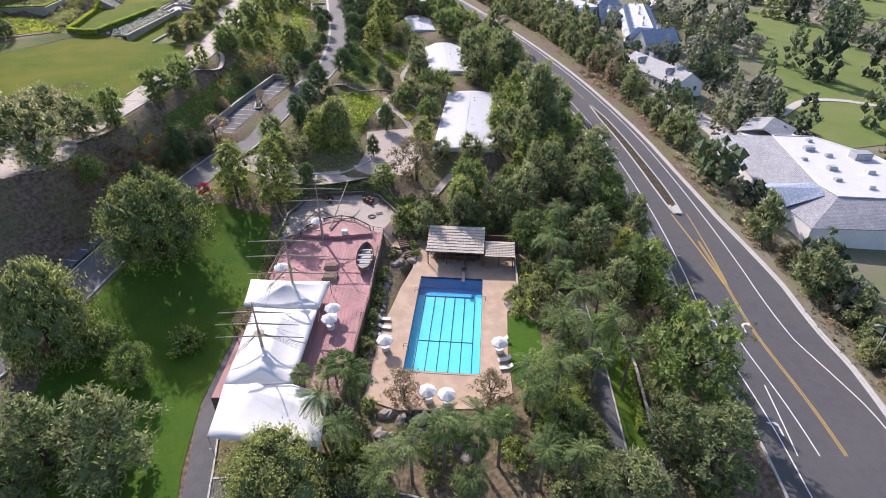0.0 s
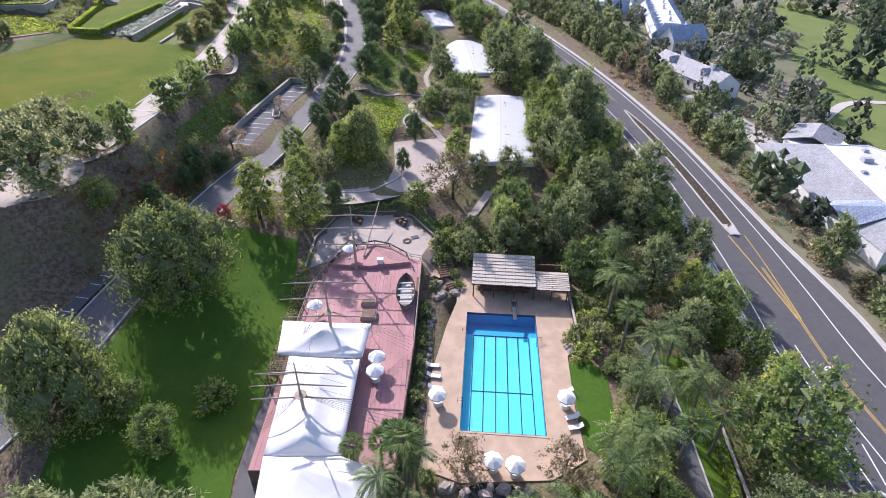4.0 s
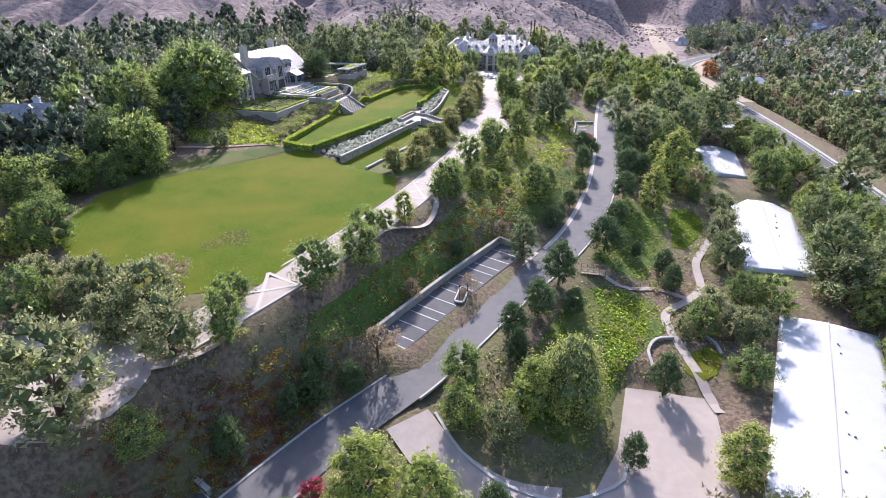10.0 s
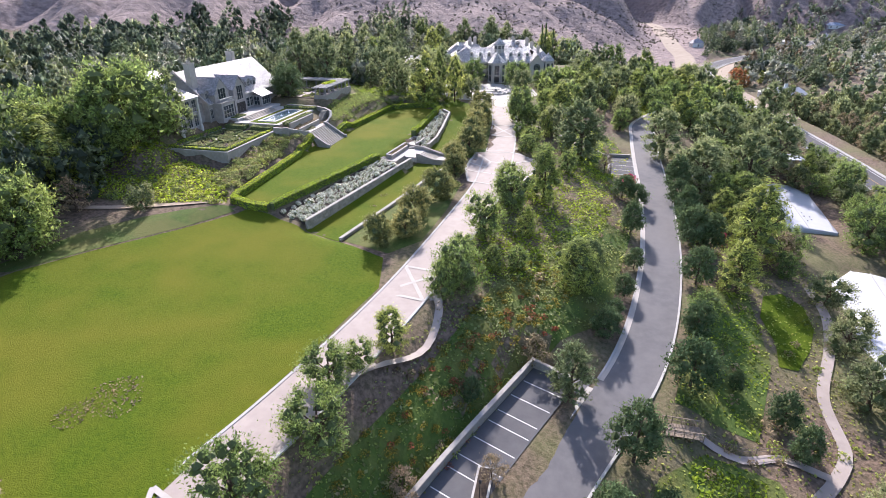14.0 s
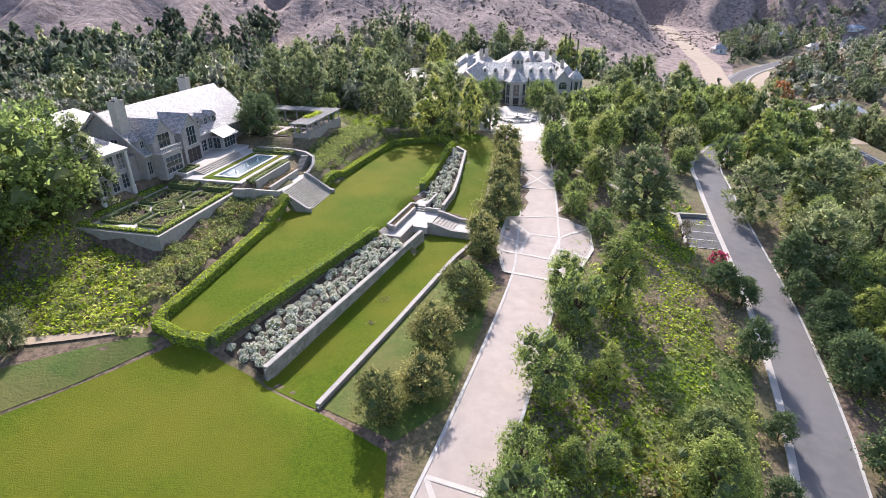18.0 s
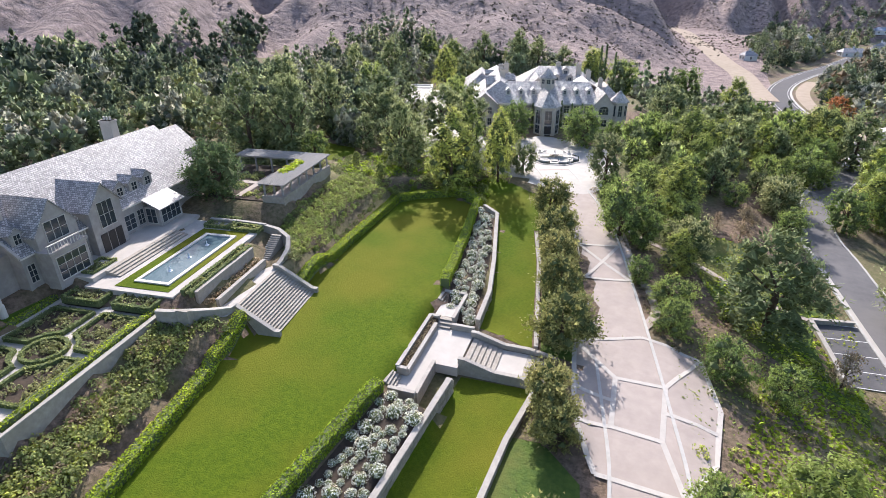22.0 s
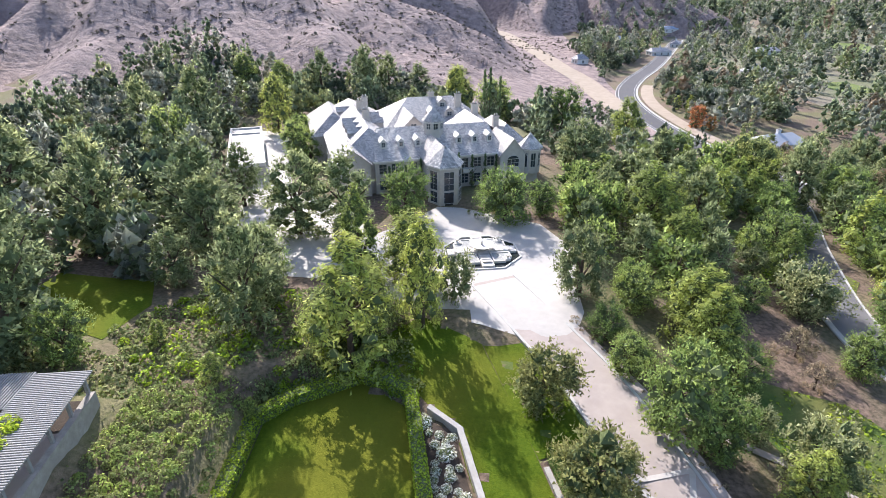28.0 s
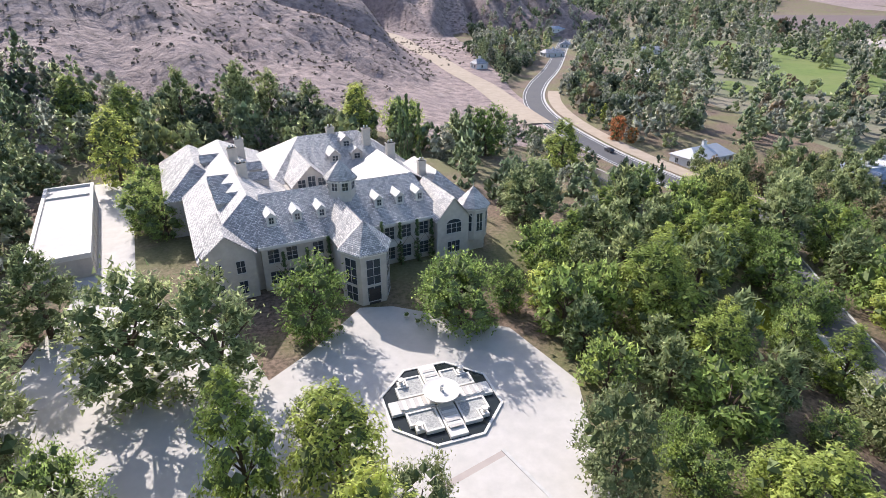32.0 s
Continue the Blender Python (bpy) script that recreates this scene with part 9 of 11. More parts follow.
bm.faces.new([bm.verts.new(p) for p in ((-PW, -PL, -0.06), (PW, -PL, -0.06), (PW, PL, -0.06), (-PW, PL, -0.06))])
part("water", bm, m, _pool).visible_shadow = False
_bd = thing("diving_board", POOL @ pose(2.1, PL + 0.1, 0.05), "white diving board on a low stand over the pool", "diving board")
part("board", boxes((-0.3, 0.3, -2.3, 2.2, 0.75, 0.83)), CAR_DARK, _bd)
part("stand", boxes((-0.32, 0.32, 0.6, 1.2, 0, 0.75), (-0.28, 0.28, 1.9, 2.2, 0, 0.75)), KERB, _bd)
for x in (-0.42, 0.42):
    bm = bmesh.new()
    cyl(bm, (x, 0.5, 0.1), (x, 0.5, 1.6), 0.03, 0.03, 6)
    cyl(bm, (x, 0.5, 1.6), (x, 2.2, 1.5), 0.03, 0.03, 6)
    cyl(bm, (x, 2.2, 1.5), (x, 2.2, 0.1), 0.03, 0.03, 6)
    part("handrail", bm, CAR_DARK, _bd)
for x, y, r in ((-PW - 0.2, 7, 0), (PW + 0.2, 5.5, 180), (-PW - 0.2, -7, 0)):
    l = thing("pool_ladder", POOL @ pose(x, y, 0.1, 0, 0, r), "chrome pool ladder rails at the edge", "ladder")
    for d in (-0.25, 0.25):
        bm = bmesh.new()
        cyl(bm, (-0.4, d, 0), (-0.3, d, 0.7), 0.025, 0.025, 6)
        cyl(bm, (-0.3, d, 0.7), (0.35, d, 0.6), 0.025, 0.025, 6)
        cyl(bm, (0.35, d, 0.6), (0.38, d, -0.9), 0.025, 0.025, 6)
        part("rail", bm, CAR_DARK, l)

# bar pavilion
THATCH = material("weathered_shingle", (0.60, 0.53, 0.45), (0.44, 0.38, 0.32), 1.2, 0.95, 0.04, 5, (0.36, 0.31, 0.26), 0.4, 0.4, stretch=(0.35, 2.2, 1))
BAR_WOOD = material("brown_bar_timber", (0.16, 0.09, 0.055), (0.10, 0.06, 0.04), 3, 0.7, 0.01, 9)
_bar = thing("bar_pavilion", Matrix.Translation((2.5, 86.4, 0)) @ Matrix.Rotation(radians(-5), 4, "Z"), "open poolside bar with a weathered shingle roof", "pavilion")


def shingle_roof(x0, x1, y0, y1, z0, z1, name):
    """Overlapping shingle courses up a slope."""
    rows = 9
    for k in range(rows):
        a, b = k / rows, (k + 1) / rows
        bm = bmesh.new()
        r = random.Random(k)
        n = int((x1 - x0) / 0.55)
        for i in range(n):
            xa, xb = x0 + (x1 - x0) * i / n, x0 + (x1 - x0) * (i + 1) / n - 0.02
            j = r.uniform(-0.06, 0.04)
            ya, yb2 = y0 + (y1 - y0) * a - 0.12 + j, y0 + (y1 - y0) * b + 0.1
            za, zb = z0 + (z1 - z0) * a + 0.1 + r.uniform(-0.015, 0.02), z0 + (z1 - z0) * b + 0.03
            v = [bm.verts.new(p) for p in ((xa, ya, za), (xb, ya, za), (xb, yb2, zb), (xa, yb2, zb), (xa, ya, za - 0.07), (xb, ya, za - 0.07))]
            bm.faces.new((v[0], v[1], v[2], v[3]))
            bm.faces.new((v[4], v[5], v[1], v[0]))
        part("shingle_course", bm, THATCH, _bar)
    part(name, boxes((x0, x1, y0, y1, z0 - 0.25, z0 - 0.1)), BAR_WOOD, _bar)


shingle_roof(-5.3, 5.3, -3.6, 3.2, 3.0, 4.4, "ceiling_panel")
shingle_roof(5.4, 10.9, -3.9, 0.2, 2.7, 3.3, "ceiling_panel")
for x in (-5, -1.6, 1.8, 5.1, 8, 10.6):
    bm = bmesh.new()
    cyl(bm, (x, -3.3, 0), (x, -3.3, 2.9), 0.11, 0.1, 8)
    part("post", bm, BAR_WOOD, _bar)
part("back_wall", boxes((-5.2, 10.8, 2.6, 2.9, -0.2, 3.1)), BAR_WOOD, _bar)
part("counter", boxes((-4.2, 4.4, -1.6, -0.9, 0, 1.0), (-4.4, 4.6, -1.8, -0.7, 1.0, 1.1)), BAR_WOOD, _bar)
for k in range(6):
    st = thing("bar_stool", _bar.matrix_basis @ pose(-3.6 + k * 1.4, -2.4, 0.05), "round wooden bar stool at the counter", "stool", "bar stools")
    bm = bmesh.new()
    cyl(bm, (0, 0, 0.7), (0, 0, 0.76), 0.19, 0.19, 10)
    part("seat", bm, BAR_WOOD, st)
    for a in range(4):
        bm = bmesh.new()
        cyl(bm, (0.2 * math.cos(a * 1.57), 0.2 * math.sin(a * 1.57), 0), (0.12 * math.cos(a * 1.57), 0.12 * math.sin(a * 1.57), 0.7), 0.025, 0.025, 5)
        part("leg", bm, BAR_WOOD, st)
wall_run("deck_wall", [(13.6, 90.4), (13.2, 80), (12.7, 71.8)], 1.0, -0.8, 0.25, "low brown edge wall of the pool deck", mat=BAR_WOOD)
drape("gravel_path", [(13.8, 87), (16, 86), (16.3, 72), (13.4, 70.5)], material("tan_gravel", (0.34, 0.25, 0.17), (0.26, 0.19, 0.13), 2, 0.95, 0.02, 10), "tan dirt path beside the pool wall", "path", lift=0.1)
drape("pool_lawn", [(10.2, 68), (13, 69.5), (15.5, 66), (14.5, 57), (11.5, 52.5), (9.9, 54)], LAWN_GREEN, "small bright lawn beside the pool", "lawn", lift=0.12)

# sun umbrellas, tables and loungers
UMB = thing("sun_umbrella", pose(0, 0, -500), "closed-sided cream sun umbrella on a pole", "umbrella")
bm = bmesh.new()
n = 8
rim = [bm.verts.new((1.25 * math.cos(2 * math.pi * i / n), 1.25 * math.sin(2 * math.pi * i / n), 2.05)) for i in range(n)]
low = [bm.verts.new((1.27 * math.cos(2 * math.pi * i / n), 1.27 * math.sin(2 * math.pi * i / n), 1.87)) for i in range(n)]
mid = [bm.verts.new((0.6 * math.cos(2 * math.pi * i / n), 0.6 * math.sin(2 * math.pi * i / n), 2.42)) for i in range(n)]
tip = bm.verts.new((0, 0, 2.66))
for i in range(n):
    j = (i + 1) % n
    bm.faces.new((rim[i], rim[j], mid[j], mid[i]))
    bm.faces.new((mid[i], mid[j], tip))
    bm.faces.new((low[i], low[j], rim[j], rim[i]))
part("canopy", bm, CANVAS, UMB)
bm = bmesh.new()
cyl(bm, (0, 0, 0), (0, 0, 2.6), 0.035, 0.035, 6)
part("pole", bm, BAR_WOOD, UMB)
bm = bmesh.new()
lathe(bm, [(0.35, 0), (0.33, 0.08), (0.06, 0.14)], 10)
part("base", bm, KERB, UMB)
TABLE = thing("round_table", pose(0, 0, -500), "round white cloth-covered patio table", "table")
bm = bmesh.new()
lathe(bm, [(0.62, 0.1), (0.6, 0.72), (0.6, 0.76)], 12)
part("cloth", bm, CANVAS, TABLE)
bm = bmesh.new()
cyl(bm, (0, 0, 0), (0, 0, 0.7), 0.06, 0.06, 6)
part("pedestal", bm, BAR_WOOD, TABLE)
for x, y in ((-8.7, 60.5), (-2.1, 50.6), (0.5, 50.0), (8.4, 60.0)):
    copy_thing(UMB, pose(x, y, 0.05, 0, 0, x * 20))
    copy_thing(TABLE, pose(x + 0.05, y, 0.05))
LOUNGE = thing("sun_lounger", pose(0, 0, -500), "white cushioned poolside lounger", "lounger")
bm = boxes((-0.34, 0.34, -0.95, 0.4, 0.26, 0.36))
part("mattress", bm, CANVAS, LOUNGE)
bm = bmesh.new()
v = box(bm, -0.34, 0.34, 0.4, 1.0, 0.26, 0.36)
for q in v:
    if q.co.y > 0.9:
        q.co.z += 0.4
part("backrest", bm, CANVAS, LOUNGE)
for x in (-0.3, 0.3):
    for y in (-0.8, 0.35):
        part("leg", boxes((x - 0.03, x + 0.03, y - 0.03, y + 0.03, 0, 0.27)), BAR_WOOD, LOUNGE)
for x, y, a in ((-9.2, 65.4, 80), (-9.4, 67.4, 85), (-9.0, 63.2, 80), (9.0, 58.2, -75), (9.1, 56.6, -80), (9.0, 62.5, -80)):
    copy_thing(LOUNGE, pose(x, y, 0.05, 0, 0, a))

# rocks, steps and planting between the ship and the pool
ROCK = material("grey_rock", (0.36, 0.32, 0.28), (0.22, 0.19, 0.17), 1.5, 0.9, 0.05, 4, local=True, vary=0.2)
_rk = []
for k in range(4):
    r = np.random.default_rng(k)
    v = ICO_V * (1 + r.uniform(-0.25, 0.2, (len(ICO_V), 1))) * np.array([1, 0.8, 0.65])
    _rk.append(mesh_of("rock", v.tolist(), ICO_F, (ROCK,)))
_r = random.Random(4)


def rock(x, y, s, z=None):
    ob = new("rock", _rk[_r.randrange(4)])
    ob.matrix_basis = Matrix.Translation((x, y, (zat(x, y) if z is None else z) + s * 0.15)) @ Matrix.Rotation(_r.uniform(0, 6), 4, "Z") @ Matrix.Diagonal((s, s, s, 1))
    tagged(ob, "rounded grey-brown garden boulder", "rock", "garden rocks")


for k in range(30):
    f = k / 29
    rock(-9.6 - 1.6 * f + _r.uniform(-0.4, 0.4), 81 - 27 * f + _r.uniform(-0.5, 0.5), _r.uniform(0.3, 0.7))
for k in range(26):
    rock(-7.4 + _r.uniform(-2.6, 2.2), 87 + _r.uniform(-4, 6), _r.uniform(0.35, 0.85))
for k in range(34):
    rock(-3 + _r.uniform(-5.5, 6), 45.5 + _r.uniform(-4, 3), _r.uniform(0.4, 1.0))
for x, y in ((11.2, 70.5), (11.8, 71.2), (10.8, 71.4), (12.2, 70.2), (11.4, 51.5), (12.4, 50.6)):
    rock(x, y, 0.7)
for k in range(13):
    f = k / 12
    plant("shrub", -10.9 - 1.1 * f, 80.5 - 26 * f, 0.85 + 0.25 * math.sin(k * 2.3), "poolside shrubs")
for x, y, s in ((-8.2, 92, 0.9), (-5.8, 89, 0.9), (-5.2, 86.2, 0.8), (-9.4, 86, 0.8), (11.6, 72.4, 1.1), (13.2, 73.6, 1.3), (-12.2, 52, 1.1), (-10, 49.5, 1.0)):
    plant("shrub", x, y, s, "poolside shrubs")
steps("rock_steps", pose(-5.6, 84.2, 0.02, 0, 0, 28), 1.5, 0.45, 0.12, 6, "brown timber steps among boulders", BAR_WOOD)
steps("rock_steps", pose(-7.4, 88.2, 0.74, 0, 0, 15), 1.5, 0.5, 0.12, 6, "brown timber steps among boulders", BAR_WOOD)
bm = bmesh.new()
prism(bm, [(-6.2, 48.2), (-3.4, 49.0), (0.2, 48.6), (0.6, 47.4), (-2.8, 46.4), (-5.8, 46.8)], -0.8, -0.02)
tagged(part("rock_pond", bm, DARK_WATER), "small dark pond among boulders and palms", "pond")

# paths below the pool
for pts, w, lab in (([(-30.6, 64, 0), (-31.0, 56, 0), (-30.6, 48, 0), (-29, 40, 0), (-27, 30, 0), (-24, 20, 0)], 3.0, "dark asphalt service path"), ([(-27, 36.5, 0), (-18, 37.2, 0), (-8, 35.5, 0), (4, 33, 0), (14, 33, 0)], 5.0, "dark asphalt service yard"), ([(23.0, 72, 0), (22.9, 60, 0), (22.4, 50, 0), (21.6, 36, 0)], 2.0, "dark asphalt path along the hedge")):
    l = spline(pts, 1.5)
    l[:, 2] = zats(l[:, 0], l[:, 1])
    strip("service_path", l, -w / 2, w / 2, 0.14, LOT_DARK, lab, "path")
    kerb(l, -w / 2, "pale kerb of the service path", 0.22, 0.22)
drape("hedge_lawn", [(24.2, 70), (27.2, 70), (27.4, 56), (25.8, 38), (23.2, 38)], LAWN_GREEN, "narrow lawn beside the asphalt path", "lawn", lift=0.1)
wall_run("brick_wall", [(27.8, 70), (27.9, 57), (26.4, 38)], [zat(27.8, 70) + 1.2, zat(27.9, 57) + 1.2, zat(26.4, 38) + 1.2], -4, 0.35, "long low red-brown boundary wall", mat=material("red_brown_wall", (0.30, 0.17, 0.12), (0.22, 0.13, 0.09), 3, 0.9, 0.02, 8))
hedge([(26.9, 69), (26.9, 57), (25.6, 46)], 0.9, 1.6, LEAF_HEDGE, "bright-green hedge beside the boundary wall", density=14, size=0.2, seed=77)
BARREL = thing("barrel", pose(0, 0, -500), "dark wooden barrel with iron hoops", "barrel")
bm = bmesh.new()
lathe(bm, [(0.3, 0), (0.37, 0.25), (0.39, 0.45), (0.37, 0.65), (0.3, 0.9)], 12)
part("barrel_body", bm, BAR_WOOD, BARREL)
for z, r in ((0.12, 0.345), (0.35, 0.392), (0.58, 0.392), (0.8, 0.34)):
    bm = bmesh.new()
    lathe(bm, [(r, z), (r + 0.008, z + 0.03), (r, z + 0.06)], 12)
    part("hoop", bm, LOT_DARK, BARREL)

# ---- the timber play ship with its tents ----
DECK_PINK = material("pink_painted_planks", (0.42, 0.22, 0.22), (0.35, 0.18, 0.18), 0.8, 0.75, 0.004, 12, (0.47, 0.26, 0.25), 0.2, 0.5, vary=0.10)
HULL = material("hull_timber", (0.22, 0.15, 0.11), (0.15, 0.10, 0.075), 2.2, 0.85, 0.01, 9)
SPAR = material("weathered_spar", (0.40, 0.33, 0.26), (0.30, 0.24, 0.19), 4, 0.85)
ROPE = material("tarred_rope", (0.20, 0.17, 0.14), (0.15, 0.13, 0.1), 6, 0.9)
DZ = 2.5
_ship = thing("timber_ship", Matrix(), "large timber ship deck with three masts and rigging", "ship")
DECK = [(-30.4, 49), (-30.2, 68), (-29.6, 83), (-27.4, 90), (-24, 94.2), (-17.6, 94.4), (-13.6, 91.2), (-11.6, 90.6), (-12.1, 70), (-13.5, 49)]
bm = bmesh.new()
prism(bm, DECK, -0.6, DZ - 0.06)
part("hull", bm, HULL, _ship)
# planks laid along the ship, each clipped to the outline
xs = np.arange(-30.3, -11.6, 0.62)
for x in xs:
    ys = []
    for xx in (x + 0.02, x + 0.6):
        hit = []
        for i in range(len(DECK)):
            (ax, ay), (bx, by) = DECK[i], DECK[(i + 1) % len(DECK)]
            if (ax > xx) != (bx > xx):
                hit.append(ay + (by - ay) * (xx - ax) / (bx - ax))
        ys.append((min(hit), max(hit)) if len(hit) >= 2 else None)
    if None in ys:
        continue
    y0, y1 = max(a for a, _ in ys), min(b for _, b in ys)
    cuts = [y0] + [y for y in np.arange(52 + (x * 7.3) % 4, 93, 6.2) if y0 + 1 < y < y1 - 1] + [y1]
    for a, b in zip(cuts, cuts[1:]):
        part("plank", boxes((x, x + 0.595, a + 0.01, b - 0.015, DZ - 0.06, DZ)), DECK_PINK, _ship)
# rails round the deck
RAIL = DECK[1:9]
for a, b in zip(RAIL, RAIL[1:]):
    d = Vector((b[0] - a[0], b[1] - a[1], 0))
    n = max(1, int(d.length / 1.8))
    bm = bmesh.new()
    cyl(bm, (*a, DZ + 1.0), (*b, DZ + 1.0), 0.07, 0.07, 6)
    cyl(bm, (*a, DZ + 0.5), (*b, DZ + 0.5), 0.04, 0.04, 5)
    part("rail", bm, SPAR, _ship)
    for k in range(n):
        p = Vector((*a, 0)) + d * k / n
        part("rail_post", boxes((p.x - 0.06, p.x + 0.06, p.y - 0.06, p.y + 0.06, DZ - 0.1, DZ + 1.0)), SPAR, _ship)
for a, b in (((-12.1, 70), (-13.5, 49)), ((-11.6, 90.6), (-12.1, 70))):
    bm = bmesh.new()
    cyl(bm, (*a, DZ + 0.95), (*b, DZ + 0.95), 0.06, 0.06, 6)
    part("rail", bm, DECK_PINK, _ship)
# raised forecastle
FORE = [(-27.2, 88.6), (-26.4, 90.8), (-23.6, 93.8), (-20.4, 95.0), (-17.6, 94.0), (-14.4, 91.2), (-13.8, 89.2), (-20.5, 88.0)]
bm = bmesh.new()
prism(bm, FORE, DZ, DZ + 0.7)
part("forecastle", bm, DECK_PINK, _ship)
bm = bmesh.new()
for i in range(len(FORE) - 2):
    (ax, ay), (bx, by) = FORE[i], FORE[i + 1]
    cyl(bm, (ax, ay, DZ + 1.35), (bx, by, DZ + 1.35), 0.14, 0.14, 6)
    cyl(bm, (ax, ay, DZ + 0.7), (ax, ay, DZ + 1.35), 0.08, 0.08, 6)
part("bulwark", bm, DOOR_WOOD, _ship)
MASTS = [(-22.9, 88.0, 15.0, ((7.6, 6.6), (10.8, 6.0), (13.2, 4.8))), (-23.8, 69.2, 15.5, ((8.0, 6.8), (11.2, 6.4), (13.9, 5.6))), (-24.8, 55.2, 13.5, ((7.4, 6.0), (9.6, 5.6), (11.6, 4.8)))]
for mx_, my_, top, yards in MASTS:
    bm = bmesh.new()
    cyl(bm, (mx_, my_, DZ), (mx_, my_, DZ + (top - DZ) * 0.55), 0.24, 0.2, 10)
    cyl(bm, (mx_, my_, DZ + (top - DZ) * 0.53), (mx_, my_, top), 0.15, 0.07, 8)
    mast = part("mast", bm, SPAR, _ship)
    bm = bmesh.new()
    lathe(bm, [(0.2, 0), (0.75, 0.1), (0.75, 0.2), (0.2, 0.25)], 10, (mx_, my_, DZ + (top - DZ) * 0.5))
    part("crosstree", bm, SPAR, mast)
    for z, half in yards:
        bm = bmesh.new()
        t = 0.06
        cyl(bm, (mx_ - half, my_ + 0.3 - t * half, z), (mx_, my_ + 0.3, z), 0.06, 0.13, 7)
        cyl(bm, (mx_, my_ + 0.3, z), (mx_ + half, my_ + 0.3 + t * half * -1, z), 0.13, 0.06, 7)
        part("yard", bm, SPAR, mast)
        bm = bmesh.new()
        for s in (-1, 1):
            cyl(bm, (mx_ + s * half * 0.96, my_ + 0.3, z), (mx_, my_, min(top, z + 2.6)), 0.018, 0.018, 4)
        part("lift_line", bm, ROPE, mast)
    for s in (-1, 1):
        bm = bmesh.new()
        ex = -30.0 if s < 0 else -12.4
        for k in range(5):
            cyl(bm, (ex, my_ - 2.2 + k * 0.75, DZ + 0.8), (mx_, my_, DZ + (top - DZ) * 0.52), 0.022, 0.022, 4)
        for q in range(1, 9):
            f = q / 10
            x = ex + (mx_ - ex) * f
            z = DZ + 0.8 + ((top - DZ) * 0.52 - 0.8) * f
            ya, yb = my_ - 2.2 + 2.2 * f, my_ + 0.8 - 0.8 * f
            cyl(bm, (x, ya, z), (x, yb, z), 0.014, 0.014, 4)
        part("shroud", bm, ROPE, _ship)
bm = bmesh.new()
for (ax, ay, at, _), (bx, by, bt, _) in zip(MASTS, MASTS[1:]):
    cyl(bm, (ax, ay, at - 0.6), (bx, by, bt * 0.6), 0.016, 0.016, 4)
    cyl(bm, (bx, by, bt - 0.5), (ax, ay, at * 0.5), 0.016, 0.016, 4)
cyl(bm, (-22.9, 88, 14.4), (-20.6, 105.0, 6.0), 0.016, 0.016, 4)
part("stay", bm, ROPE, _ship)
bm = bmesh.new()
cyl(bm, (-21.9, 90.5, DZ + 1.0), (-20.4, 105.6, 6.2), 0.2, 0.08, 8)
part("bowsprit", bm, SPAR, _ship)
# deck houses and fittings
for d, lab in (((-20.6, -18.2, 74.5, 76.6), "low timber deck hatch"), ((-20.9, -18.6, 78.0, 79.2), "low timber deck hatch")):
    h = thing("deck_hatch", Matrix(), lab + " on the ship deck", "hatch")
    part("frame", boxes((*d, DZ, DZ + 0.6)), SPAR, h)
    part("lid", boxes((d[0] + 0.15, d[1] - 0.15, d[2] + 0.15, d[3] - 0.15, DZ + 0.6, DZ + 0.72)), HULL, h)
for y in (62.5, 65.0):
    copy_thing(UMB, pose(-17.0, y, DZ, 0, 0, 20))
    copy_thing(TABLE, pose(-17.0, y, DZ))
copy_thing(UMB, pose(-24.2, 90.4, DZ + 0.7))
copy_thing(UMB, pose(-27.6, 76.0, DZ))
_box = thing("deck_chest", pose(-18.8, 88.9, DZ + 0.7), "square white chest on the forecastle", "chest")
part("body", boxes((-0.5, 0.5, -0.4, 0.4, 0, 0.8)), CANVAS, _box)
part("lid", boxes((-0.55, 0.55, -0.45, 0.45, 0.8, 0.9)), CANVAS, _box)

# lifeboat on its chocks
_boat = thing("rowing_boat", pose(-13.9, 80.3, DZ + 0.25, 0, 0, 2), "open wooden rowing boat with pale thwarts", "boat")
bm = bmesh.new()
N, K = 13, 9
rows = []
for i in range(N):
    f = -1 + 2 * i / (N - 1)
    half = 1.45 * (1 - abs(f) ** 2.4) ** 0.75 + 0.03
    keel = 0.55 * abs(f) ** 2.5
    rows.append([bm.verts.new((half * math.sin(math.pi * (j / (K - 1) - 0.5)), f * 4.4, keel + (1.05 + 0.3 * f * f - keel) * (1 - math.cos(math.pi * (j / (K - 1) - 0.5)) ** 0.8))) for j in range(K)])
for a, b in zip(rows, rows[1:]):
    for j in range(K - 1):
        bm.faces.new((a[j], b[j], b[j + 1], a[j + 1]))
hull = part("hull", bm, HULL, _boat)
sol = hull.modifiers.new("thick", "SOLIDIFY")
sol.thickness = 0.07
bm = bmesh.new()
for i in range(N - 1):
    for s in (-1, 1):
        f0, f1 = -1 + 2 * i / (N - 1), -1 + 2 * (i + 1) / (N - 1)
        h0, h1 = [1.45 * (1 - abs(f) ** 2.4) ** 0.75 + 0.03 for f in (f0, f1)]
        cyl(bm, (s * h0, f0 * 4.4, 1.06 + 0.3 * f0 * f0), (s * h1, f1 * 4.4, 1.06 + 0.3 * f1 * f1), 0.08, 0.08, 5)
part("gunwale", bm, DOOR_WOOD, _boat)
for y in (-2.4, -0.8, 0.8, 2.4):
    w = 1.4 * (1 - abs(y / 4.4) ** 2.4) ** 0.75
    part("thwart", boxes((-w, w, y - 0.18, y + 0.18, 0.78, 0.86)), KERB, _boat)
part("bottom_board", boxes((-0.95, 0.95, -3.1, 3.1, 0.28, 0.4)), KERB, _boat)
